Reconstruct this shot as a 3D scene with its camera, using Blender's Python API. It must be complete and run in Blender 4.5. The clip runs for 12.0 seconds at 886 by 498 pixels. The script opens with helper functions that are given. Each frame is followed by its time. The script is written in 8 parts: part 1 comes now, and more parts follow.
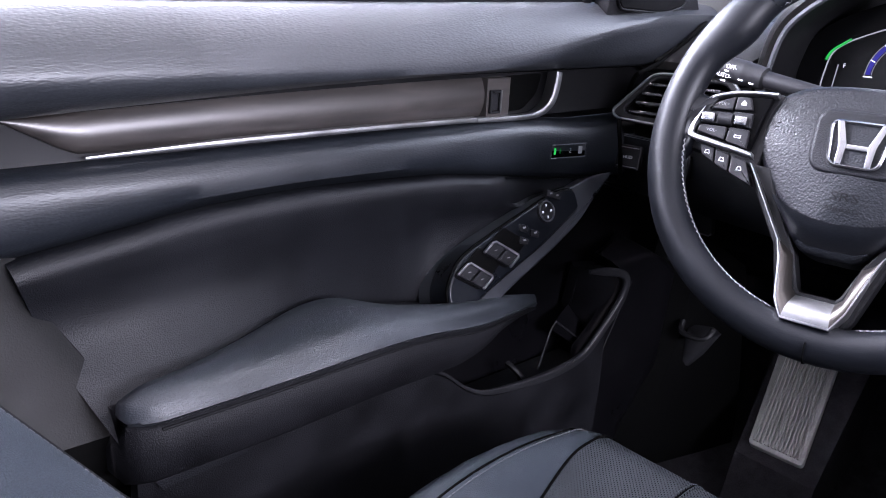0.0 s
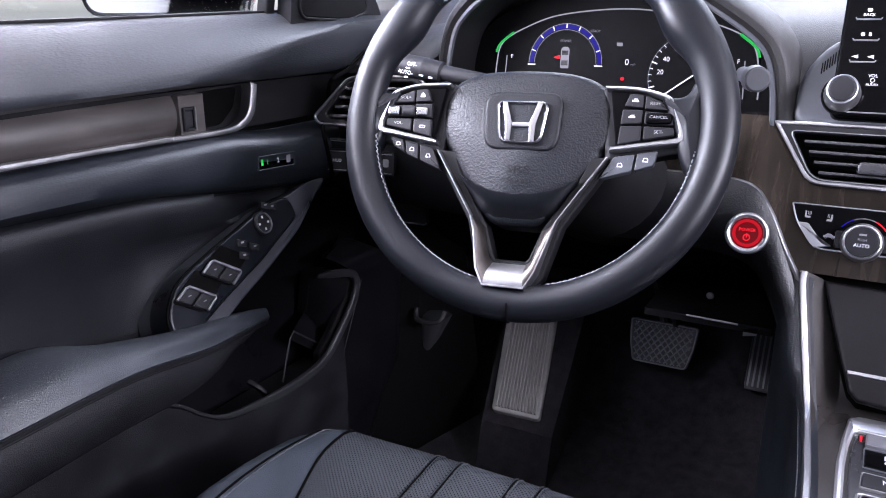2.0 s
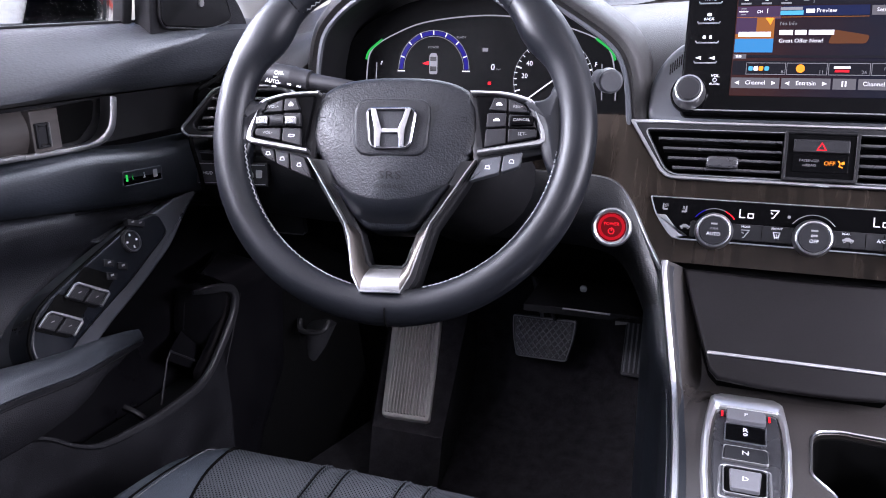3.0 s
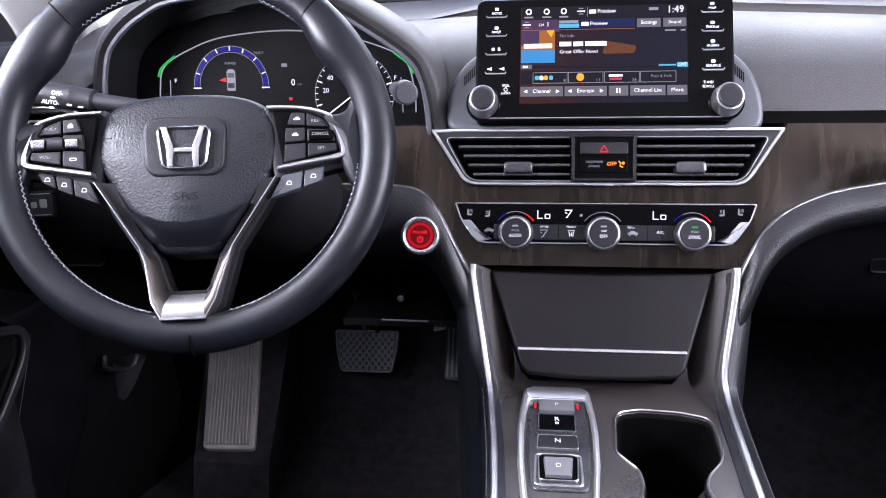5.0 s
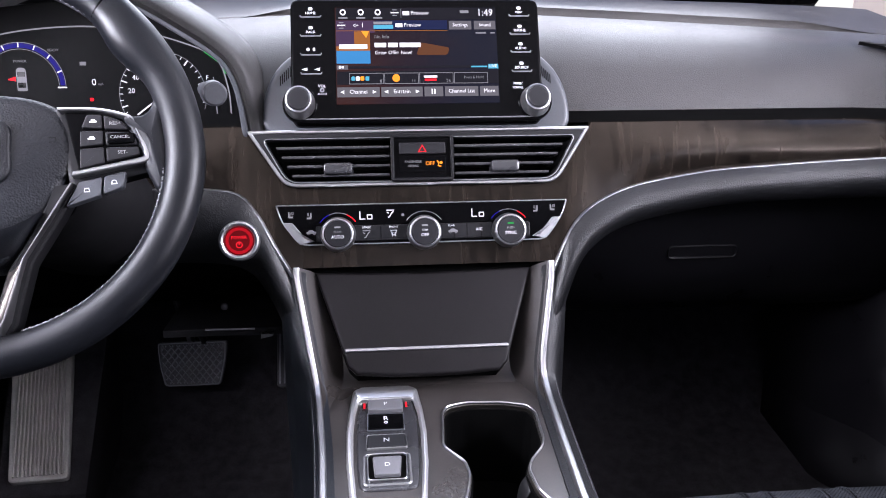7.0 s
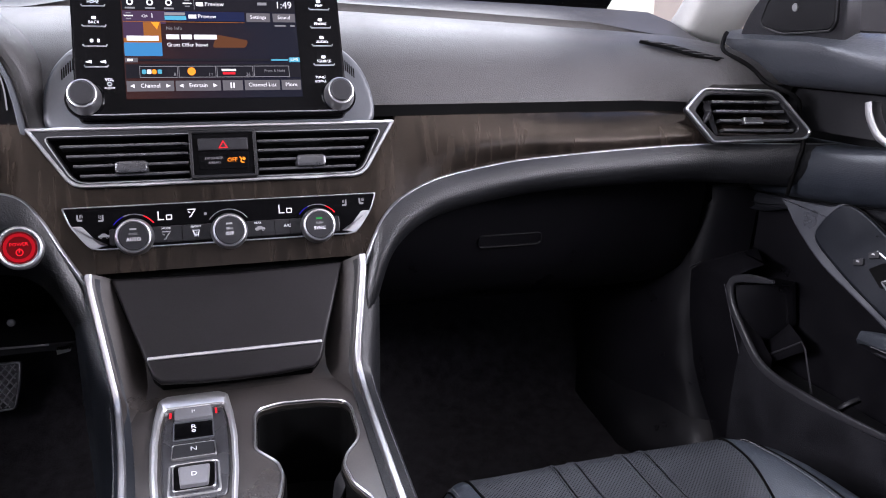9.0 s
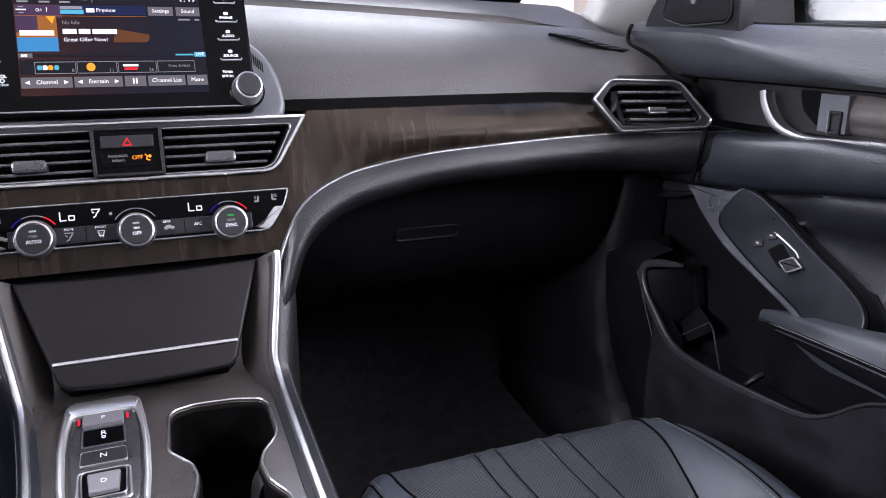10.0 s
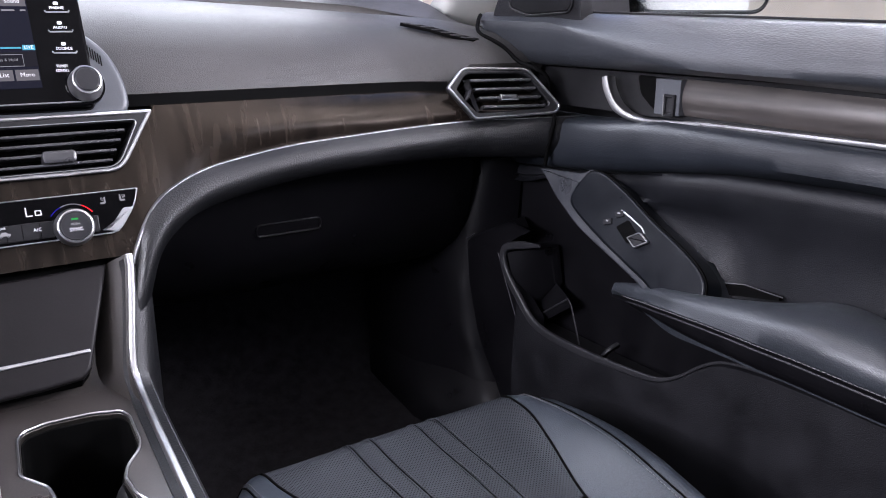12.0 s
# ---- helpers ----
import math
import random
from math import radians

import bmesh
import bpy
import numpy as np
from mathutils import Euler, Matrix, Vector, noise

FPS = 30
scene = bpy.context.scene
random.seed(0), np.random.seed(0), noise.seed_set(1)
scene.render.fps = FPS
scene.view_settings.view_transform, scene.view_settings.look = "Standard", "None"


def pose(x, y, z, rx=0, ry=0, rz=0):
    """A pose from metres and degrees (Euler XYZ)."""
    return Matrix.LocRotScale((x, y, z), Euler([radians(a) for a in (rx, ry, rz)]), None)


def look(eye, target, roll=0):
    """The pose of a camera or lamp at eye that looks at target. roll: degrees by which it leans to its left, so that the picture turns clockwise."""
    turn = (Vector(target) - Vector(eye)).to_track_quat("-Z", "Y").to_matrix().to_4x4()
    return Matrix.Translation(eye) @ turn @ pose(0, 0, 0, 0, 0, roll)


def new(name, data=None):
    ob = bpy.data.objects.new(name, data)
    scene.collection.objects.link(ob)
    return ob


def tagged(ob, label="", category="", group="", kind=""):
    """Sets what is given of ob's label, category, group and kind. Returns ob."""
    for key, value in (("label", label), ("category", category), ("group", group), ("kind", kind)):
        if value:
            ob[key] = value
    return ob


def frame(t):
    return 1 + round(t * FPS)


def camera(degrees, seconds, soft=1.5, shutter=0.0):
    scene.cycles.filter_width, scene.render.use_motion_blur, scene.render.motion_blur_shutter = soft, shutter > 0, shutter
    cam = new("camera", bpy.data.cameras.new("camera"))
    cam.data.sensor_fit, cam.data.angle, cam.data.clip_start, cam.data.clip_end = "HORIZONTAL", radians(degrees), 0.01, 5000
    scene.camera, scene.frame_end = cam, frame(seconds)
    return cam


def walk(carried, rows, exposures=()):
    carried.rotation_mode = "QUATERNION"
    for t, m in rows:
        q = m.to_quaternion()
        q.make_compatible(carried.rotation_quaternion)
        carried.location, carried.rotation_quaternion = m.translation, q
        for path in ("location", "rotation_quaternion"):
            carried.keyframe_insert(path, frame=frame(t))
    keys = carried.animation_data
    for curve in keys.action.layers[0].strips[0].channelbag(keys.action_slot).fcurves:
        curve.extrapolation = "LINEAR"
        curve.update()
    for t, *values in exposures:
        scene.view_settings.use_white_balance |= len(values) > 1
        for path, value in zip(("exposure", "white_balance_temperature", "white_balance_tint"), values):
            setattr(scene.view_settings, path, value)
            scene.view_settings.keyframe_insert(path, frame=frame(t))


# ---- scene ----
cam = camera(59.9, 12.0, soft=1.0)
PATH = [
    (0, (-0.135, -0.87, 0.689), (-1.546, 0.388, 0.037), 2.9),
    (0.5, (-0.127, -0.866, 0.685), (-1.423, 0.52, 0.054), 2.3),
    (1, (-0.116, -0.863, 0.684), (-1.286, 0.638, 0.068), 1.5),
    (1.5, (-0.107, -0.859, 0.681), (-1.157, 0.734, 0.082), 0.6),
    (2, (-0.099, -0.857, 0.68), (-1.031, 0.809, 0.084), -0.4),
    (2.5, (-0.092, -0.857, 0.679), (-0.904, 0.873, 0.09), -0.7),
    (3, (-0.086, -0.857, 0.681), (-0.758, 0.933, 0.097), -0.9),
    (3.5, (-0.082, -0.858, 0.679), (-0.622, 0.98, 0.107), -0.8),
    (5.5, (-0.065, -0.852, 0.678), (-0.212, 1.065, 0.128), -1.0),
    (6, (-0.061, -0.852, 0.678), (-0.103, 1.072, 0.132), -0.4),
    (6.5, (-0.056, -0.851, 0.678), (0.009, 1.071, 0.127), -0.2),
    (7, (-0.05, -0.85, 0.678), (0.119, 1.064, 0.12), -0.2),
    (9, (-0.019, -0.856, 0.666), (0.558, 0.979, 0.122), 0.6),
    (9.5, (-0.014, -0.86, 0.663), (0.652, 0.946, 0.118), 0.5),
    (10, (-0.004, -0.866, 0.662), (0.74, 0.907, 0.112), 0.3),
    (10.5, (-0.002, -0.866, 0.662), (0.828, 0.865, 0.103), 0.1),
    (11, (-0.003, -0.866, 0.662), (0.908, 0.82, 0.091), 0.1),
    (11.5, (-0.003, -0.866, 0.662), (0.981, 0.777, 0.087), 0.1),
    (12, (-0.006, -0.868, 0.662), (1.047, 0.733, 0.09), 0.1),
]
walk(cam, [(t, look(eye, target, roll)) for t, eye, target, roll in PATH], [(0.0, 1.75, 6000.0, 28.0), (3.5, 1.7, 6100.0, 28.0), (6.0, 1.58, 6150.0, 27.0), (9.0, 1.5, 6350.0, 26.0), (12.0, 1.5, 6300.0, 25.0)])

# ---- world and sun ----
world = bpy.data.worlds.new("sky")
scene.world = world
world.use_nodes = True
wn = world.node_tree
wn.nodes.clear()
sky = wn.nodes.new("ShaderNodeTexSky")
sky.sky_type = "NISHITA"
sky.sun_disc = False
sky.sun_elevation = radians(58)
sky.sun_rotation = radians(180)
sky.dust_density = 2.0
bg = wn.nodes.new("ShaderNodeBackground")
bg.inputs["Strength"].default_value = 0.15
wo = wn.nodes.new("ShaderNodeOutputWorld")
wn.links.new(sky.outputs[0], bg.inputs[0])
wn.links.new(bg.outputs[0], wo.inputs[0])
sun_data = bpy.data.lights.new("sun", "SUN")
sun_data.energy = 3.0
sun_data.angle = radians(0.6)
sun_data.color = (1.0, 0.95, 0.88)
sun = new("sun", sun_data)
sun.matrix_world = look((0.0, -3.4, 6.0), (0, 0, 0))


def window_light(name, eye, target, w, h, watts):
    """Added area lamp standing in for sky or ground light at a car opening."""
    d = bpy.data.lights.new(name, "AREA")
    d.shape, d.size, d.size_y, d.energy = "RECTANGLE", w, h, watts
    d.color = (0.93, 0.97, 1.0)
    ob = new(name, d)
    ob.matrix_world = look(eye, target)
    return ob


window_light("windshield_light", (0.0, 0.27, 0.93), (0.0, -0.35, 0.45), 1.15, 0.36, 6.0)
for side, sx in (("left", -1), ("right", 1)):
    window_light("side_light_" + side, (sx * 0.98, -0.46 if sx < 0 else -0.60, 0.98), (0.0, -0.42 if sx < 0 else -0.56, 0.50), 0.80 if sx < 0 else 1.10, 0.30, 16.5 if sx < 0 else 12.0)
    window_light("ground_bounce_" + side, (sx * 0.74, -0.52, 0.76), (0.0, -0.52, 1.25), 0.60, 0.12, 9.0)
window_light("rear_light", (0.0, -2.2, 0.90), (0.0, -0.3, 0.35), 1.2, 0.30, 0.8)


# ---- materials ----
def nodes_of(name):
    m = bpy.data.materials.new(name)
    m.use_nodes = True
    nt = m.node_tree
    return m, nt, nt.nodes["Principled BSDF"]


def node(nt, kind, **vals):
    n = nt.nodes.new(kind)
    for k, v in vals.items():
        n.inputs[k].default_value = v
    return n


def material(name, rgb, rough=0.5, metal=0.0, vary=0.25, scale=18.0, grain=0.0, grain_size=900.0, cells=False,
             coat=0.0, spec=0.5, rough_vary=0.1, stretch=None):
    """A surface with a mottled colour, uneven gloss and, with grain, a fine relief."""
    m, nt, b = nodes_of(name)
    L = nt.links.new
    tc = nt.nodes.new("ShaderNodeTexCoord")
    n1 = node(nt, "ShaderNodeTexNoise", Scale=scale, Detail=6.0)
    n2 = node(nt, "ShaderNodeTexNoise", Scale=620.0 if grain else scale * 14, Detail=3.0)
    L(tc.outputs["Object"], n1.inputs["Vector"])
    L(tc.outputs["Object"], n2.inputs["Vector"])
    mixn = nt.nodes.new("ShaderNodeMath")
    mixn.operation = "ADD"
    L(n1.outputs["Fac"], mixn.inputs[0])
    L(n2.outputs["Fac"], mixn.inputs[1])
    mr = node(nt, "ShaderNodeMapRange")
    mr.inputs["From Min"].default_value = 0.6
    mr.inputs["From Max"].default_value = 1.4
    mr.inputs["To Min"].default_value = 1 - vary
    mr.inputs["To Max"].default_value = 1 + vary
    L(mixn.outputs[0], mr.inputs["Value"])
    hsv = node(nt, "ShaderNodeHueSaturation", Color=(*rgb, 1))
    L(mr.outputs[0], hsv.inputs["Value"])
    L(hsv.outputs[0], b.inputs["Base Color"])
    rr = node(nt, "ShaderNodeMapRange")
    rr.inputs["From Min"].default_value = 0.3
    rr.inputs["From Max"].default_value = 0.7
    rr.inputs["To Min"].default_value = max(0.02, rough - rough_vary)
    rr.inputs["To Max"].default_value = min(1.0, rough + rough_vary)
    L(n1.outputs["Fac"], rr.inputs["Value"])
    L(rr.outputs[0], b.inputs["Roughness"])
    b.inputs["Metallic"].default_value = metal
    b.inputs["Coat Weight"].default_value = coat
    b.inputs["Coat Roughness"].default_value = 0.15
    b.inputs["Specular IOR Level"].default_value = spec
    if grain:
        if cells:
            g = node(nt, "ShaderNodeTexVoronoi", Scale=grain_size)
            g.feature = "SMOOTH_F1"
            out = g.outputs["Distance"]
        else:
            g = node(nt, "ShaderNodeTexNoise", Scale=grain_size, Detail=2.0)
            out = g.outputs["Fac"]
        if stretch:
            mp = nt.nodes.new("ShaderNodeMapping")
            mp.inputs["Scale"].default_value = stretch
            L(tc.outputs["Object"], mp.inputs["Vector"])
            L(mp.outputs[0], g.inputs["Vector"])
        else:
            L(tc.outputs["Object"], g.inputs["Vector"])
        bump = node(nt, "ShaderNodeBump", Strength=grain, Distance=0.5 / grain_size)
        L(out, bump.inputs["Height"])
        L(bump.outputs[0], b.inputs["Normal"])
    return m


def wood_material(name, scale=(115, 20, 11), spec=0.2, rough=0.34, lo=(0.0014, 0.0011, 0.0009), hi=(0.0155, 0.0100, 0.0070), tint=(1.0, 0.84, 0.70)):
    """Dark open-grain veneer with fine wavy streaks under a satin coat."""
    m, nt, b = nodes_of(name)
    L = nt.links.new
    tc = nt.nodes.new("ShaderNodeTexCoord")
    mp = nt.nodes.new("ShaderNodeMapping")
    mp.inputs["Scale"].default_value = scale
    L(tc.outputs["Object"], mp.inputs["Vector"])
    n1 = node(nt, "ShaderNodeTexNoise", Scale=1.0, Detail=4.0, Roughness=0.45, Distortion=0.9)
    L(mp.outputs[0], n1.inputs["Vector"])
    n2 = node(nt, "ShaderNodeTexNoise", Scale=9.0, Detail=4.0, Distortion=0.8)
    L(tc.outputs["Object"], n2.inputs["Vector"])
    add = nt.nodes.new("ShaderNodeMath")
    add.operation = "MULTIPLY_ADD"
    add.inputs[1].default_value = 0.55
    L(n2.outputs["Fac"], add.inputs[0])
    L(n1.outputs["Fac"], add.inputs[2])
    ramp = nt.nodes.new("ShaderNodeValToRGB")
    e = ramp.color_ramp.elements
    e[0].position, e[0].color = 0.62, (*lo, 1)
    e[1].position, e[1].color = 0.98, (*hi, 1)
    L(add.outputs[0], ramp.inputs[0])
    L(ramp.outputs[0], b.inputs["Base Color"])
    b.inputs["Roughness"].default_value = rough
    b.inputs["Specular IOR Level"].default_value = spec
    b.inputs["Specular Tint"].default_value = (*tint, 1)
    bump = node(nt, "ShaderNodeBump", Strength=0.07, Distance=0.0004)
    L(add.outputs[0], bump.inputs["Height"])
    L(bump.outputs[0], b.inputs["Normal"])
    return m


def perforated_material(name, rgb):
    """Leather with rows of small punched holes."""
    m, nt, b = nodes_of(name)
    L = nt.links.new
    tc = nt.nodes.new("ShaderNodeTexCoord")
    sep = nt.nodes.new("ShaderNodeSeparateXYZ")
    L(tc.outputs["Object"], sep.inputs[0])

    def op(kind, a, bb=None, c=None):
        n = nt.nodes.new("ShaderNodeMath")
        n.operation = kind
        for i, v in enumerate((a, bb, c)):
            if v is None:
                continue
            if isinstance(v, (int, float)):
                n.inputs[i].default_value = v
            else:
                L(v, n.inputs[i])
        return n.outputs[0]

    pitch = 0.0040
    px = op("DIVIDE", op("ADD", sep.outputs[0], sep.outputs[1]), pitch)
    py = op("DIVIDE", op("SUBTRACT", sep.outputs[0], sep.outputs[1]), pitch)
    fx = op("SUBTRACT", op("FRACT", px), 0.5)
    fy = op("SUBTRACT", op("FRACT", py), 0.5)
    d = op("SQRT", op("ADD", op("MULTIPLY", fx, fx), op("MULTIPLY", fy, fy)))
    hole = op("SMOOTH_MIN", op("MAXIMUM", op("MULTIPLY", op("SUBTRACT", d, 0.20), 10.0), 0.0), 1.0, 0.1)
    n1 = node(nt, "ShaderNodeTexNoise", Scale=14.0, Detail=5.0)
    L(tc.outputs["Object"], n1.inputs["Vector"])
    mix = nt.nodes.new("ShaderNodeMix")
    mix.data_type = "RGBA"
    mix.inputs["A"].default_value = (0.001, 0.001, 0.001, 1)
    mix.inputs["B"].default_value = (*rgb, 1)
    L(hole, mix.inputs["Factor"])
    hsv = node(nt, "ShaderNodeHueSaturation")
    L(mix.outputs["Result"], hsv.inputs["Color"])
    L(op("ADD", op("MULTIPLY", n1.outputs["Fac"], 0.6), 0.7), hsv.inputs["Value"])
    L(hsv.outputs[0], b.inputs["Base Color"])
    b.inputs["Roughness"].default_value = 0.5
    L(op("MULTIPLY", hole, 0.3), b.inputs["Specular IOR Level"])
    g = node(nt, "ShaderNodeTexVoronoi", Scale=900.0)
    L(tc.outputs["Object"], g.inputs["Vector"])
    h = op("MULTIPLY_ADD", g.outputs["Distance"], 0.25, hole)
    bump = node(nt, "ShaderNodeBump", Strength=0.8, Distance=0.0008)
    L(h, bump.inputs["Height"])
    L(bump.outputs[0], b.inputs["Normal"])
    return m


def glow(name, rgb, strength=1.0):
    m, nt, b = nodes_of(name)
    b.inputs["Base Color"].default_value = (0.002, 0.002, 0.002, 1)
    b.inputs["Roughness"].default_value = 0.2
    b.inputs["Specular IOR Level"].default_value = 0.02
    b.inputs["Emission Color"].default_value = (*rgb, 1)
    b.inputs["Emission Strength"].default_value = strength
    return m


def glass_material(name, tint=(0.9, 0.93, 0.92)):
    m, nt, b = nodes_of(name)
    nt.nodes.remove(b)
    out = nt.nodes["Material Output"]
    tr = nt.nodes.new("ShaderNodeBsdfTransparent")
    tr.inputs[0].default_value = (*tint, 1)
    gl = nt.nodes.new("ShaderNodeBsdfGlossy")
    gl.inputs["Roughness"].default_value = 0.02
    fr = nt.nodes.new("ShaderNodeFresnel")
    fr.inputs[0].default_value = 1.45
    mx = nt.nodes.new("ShaderNodeMixShader")
    nt.links.new(fr.outputs[0], mx.inputs[0])
    nt.links.new(tr.outputs[0], mx.inputs[1])
    nt.links.new(gl.outputs[0], mx.inputs[2])
    nt.links.new(mx.outputs[0], out.inputs[0])
    return m


# PAD and LEATHER are lightened, INSERT and PLASTIC darkened, for how light falls.
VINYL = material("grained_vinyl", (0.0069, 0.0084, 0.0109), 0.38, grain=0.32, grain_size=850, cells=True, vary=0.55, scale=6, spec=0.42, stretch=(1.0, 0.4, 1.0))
PAD = material("top_lit_padded_vinyl", (0.0146, 0.0163, 0.0192), 0.42, grain=0.40, grain_size=800, cells=True, vary=0.5, scale=6, spec=0.52, stretch=(1.0, 0.34, 1.0))
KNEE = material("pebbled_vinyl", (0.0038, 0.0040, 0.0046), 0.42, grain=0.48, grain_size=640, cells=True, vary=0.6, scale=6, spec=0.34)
INSERT = material("shade_toned_insert", (0.0036, 0.0039, 0.0050), 0.46, grain=0.7, grain_size=1000, cells=True, vary=0.75, scale=9, spec=0.2)
SOFT = material("soft_dash_skin", (0.0150, 0.0142, 0.0138), 0.50, grain=0.60, grain_size=1000, cells=True, vary=0.6, scale=5, spec=0.28)
PLASTIC = material("black_plastic", (0.0046, 0.0046, 0.0056), 0.55, grain=1.0, grain_size=900, vary=0.75, spec=0.14)
HARD = material("dark_hard_plastic", (0.0055, 0.0055, 0.006), 0.65, grain=0.3, grain_size=1000, vary=0.2, spec=0.06)
LEATHER = material("top_lit_black_leather", (0.0150, 0.0174, 0.0208), 0.40, grain=0.52, grain_size=950, cells=True, vary=0.5, scale=9, spec=0.5)
RIM = material("wheel_leather", (0.0030, 0.0035, 0.0047), 0.40, grain=0.15, grain_size=1000, cells=True, vary=0.4, scale=12, spec=0.18)
HUB = material("hub_grained_vinyl", (0.0042, 0.0050, 0.0066), 0.40, grain=0.55, grain_size=640, cells=True, vary=0.5, scale=8, spec=0.28)
SEAT = material("seat_leather", (0.0165, 0.0205, 0.0258), 0.42, grain=0.45, grain_size=950, cells=True, vary=0.55, scale=10, spec=0.36)
PERF = perforated_material("perforated_leather", (0.0192, 0.0215, 0.0250))
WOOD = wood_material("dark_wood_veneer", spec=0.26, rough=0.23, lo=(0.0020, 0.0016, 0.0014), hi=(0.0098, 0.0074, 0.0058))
# Door veneer: window glare is put into a paler base colour.
DOORWOOD = wood_material("door_veneer_with_glare", (90, 12, 120), 0.95, 0.40, (0.014, 0.0118, 0.0108), (0.034, 0.0290, 0.0262), (1.0, 0.97, 0.95))
DIALFACE = material("matt_dial_face", (0.0014, 0.0014, 0.0016), 0.55, vary=0.1, spec=0.04)
# Darker than the other plastics: carries the shade of footwells and door pockets.
KICK = material("shaded_panel_plastic", (0.0024, 0.0023, 0.0028), 0.36, vary=0.25, grain=0.2, grain_size=1000, spec=0.09)
LEAFTRIM = material("satin_switch_trim", (0.0225, 0.0240, 0.0275), 0.36, vary=0.25, grain=0.06, spec=0.55)
LEAFPANEL = material("blue_black_satin", (0.0029, 0.0036, 0.0051), 0.36, vary=0.35, grain=0.1, spec=0.20)
RIMEDGE = material("dark_rim_plastic", (0.0115, 0.0115, 0.0128), 0.36, vary=0.2, grain=0.1, spec=0.30)
SEATTHREAD = material("dark_grey_thread", (0.060, 0.060, 0.064), 0.7, vary=0.15)
EDGE = material("smooth_edge_plastic", (0.016, 0.016, 0.0175), 0.36, vary=0.15, spec=0.4)
SILVER = material("satin_silver", (0.36, 0.36, 0.365), 0.34, metal=1.0, vary=0.05, scale=30, rough_vary=0.06)
BRIGHT = material("polished_satin_silver", (0.66, 0.66, 0.66), 0.40, metal=1.0, vary=0.03, scale=30, rough_vary=0.02)
TITAN = material("dark_satin_metal", (0.075, 0.068, 0.062), 0.45, metal=1.0, vary=0.06, scale=30, rough_vary=0.05)
DULL = material("dull_silver", (0.24, 0.24, 0.24), 0.42, metal=0.9, vary=0.1, scale=25)
CHROME = material("chrome", (0.34, 0.34, 0.35), 0.2, metal=1.0, vary=0.04, rough_vary=0.04)
GLOSS = material("piano_black", (0.0014, 0.0014, 0.0016), 0.12, vary=0.1, rough_vary=0.04, spec=0.035)
SATIN = material("satin_black", (0.0065, 0.0065, 0.007), 0.40, vary=0.15, grain=0.05, spec=0.16)
BUTTON = material("button_black", (0.009, 0.009, 0.010), 0.46, vary=0.15, grain=0.05, spec=0.14)
KEYGREY = material("grey_key_plastic", (0.075, 0.075, 0.080), 0.38, vary=0.1, grain=0.05, spec=0.4)
GREYTRIM = material("grey_satin_trim", (0.036, 0.039, 0.044), 0.42, vary=0.12, grain=0.08, spec=0.35)
BROWNSATIN = material("warm_dark_satin", (0.0056, 0.0050, 0.0054), 0.38, vary=0.45, scale=9, grain=0.06, spec=0.12)
# Deck: its sheen is put into a paler base than the lid's.
DECK = material("deck_satin_with_sheen", (0.0215, 0.0188, 0.0174), 0.34, vary=0.45, scale=9, grain=0.06, spec=0.4)
SLAT = material("vent_slat_plastic", (0.016, 0.016, 0.0175), 0.28, vary=0.15, grain=0.05, spec=0.55)
CARPET = material("black_carpet", (0.012, 0.0112, 0.0124), 0.95, vary=0.8, scale=60, grain=1.0, grain_size=1100, spec=0.05)
RUBBER = material("ribbed_rubber", (0.022, 0.022, 0.024), 0.5, vary=0.25, scale=40, spec=0.3)
TREAD = material("pale_tread_rubber", (0.13, 0.13, 0.135), 0.5, vary=0.3, scale=40, spec=0.4)
FOOTREST = material("worn_grey_rubber", (0.145, 0.142, 0.13), 0.55, vary=0.3, scale=30, grain=0.2)
PILLAR = material("grey_pillar_plastic", (0.0042, 0.0041, 0.0040), 0.55, vary=0.12, grain=0.3, grain_size=700, spec=0.2)
PILLAR_LIGHT = material("pale_pillar_cloth", (0.27, 0.27, 0.255), 0.85, vary=0.1, grain=0.4, grain_size=900)
HEADLINER = material("pale_headliner", (0.45, 0.44, 0.42), 0.9, vary=0.1, grain=0.4)
# Near-black: the shade in gaps, ducts, wells and recesses is put into the colour.
DARKVOID = material("shade_and_seam_black", (0.0012, 0.0012, 0.0012), 0.8, vary=0.2, spec=0.03)
THREAD = material("grey_thread", (0.16, 0.16, 0.165), 0.7, vary=0.15)
PRINT = material("white_print", (0.55, 0.55, 0.55), 0.5, vary=0.05)
PRINT_DIM = material("grey_print", (0.16, 0.16, 0.16), 0.5, vary=0.05)
LIT_WHITE = glow("lit_white", (0.9, 0.92, 0.95), 0.55)
LIT_DIM = glow("lit_grey", (0.6, 0.62, 0.66), 0.20)
LIT_GREEN = glow("lit_green", (0.02, 0.75, 0.12), 0.22)
LIT_RED = glow("lit_red", (1.0, 0.02, 0.03), 0.5)
LIT_BLUE = glow("lit_blue", (0.045, 0.03, 0.75), 0.12)
LIT_ORANGE = glow("lit_orange", (1.0, 0.30, 0.02), 0.6)
LIT_CYAN = glow("lit_cyan", (0.10, 0.55, 0.75), 0.35)
GLASS = glass_material("window_glass")
MIRROR = material("mirror_glass", (0.85, 0.87, 0.87), 0.03, metal=1.0, vary=0.02, rough_vary=0.01)
CONCRETE = material("bounce_pale_ground", (0.36, 0.35, 0.33), 0.9, vary=0.2, scale=1.5, grain=0.5, grain_size=60)
STUCCO = material("cream_stucco", (0.55, 0.45, 0.34), 0.9, vary=0.1, scale=2, grain=0.4, grain_size=90)
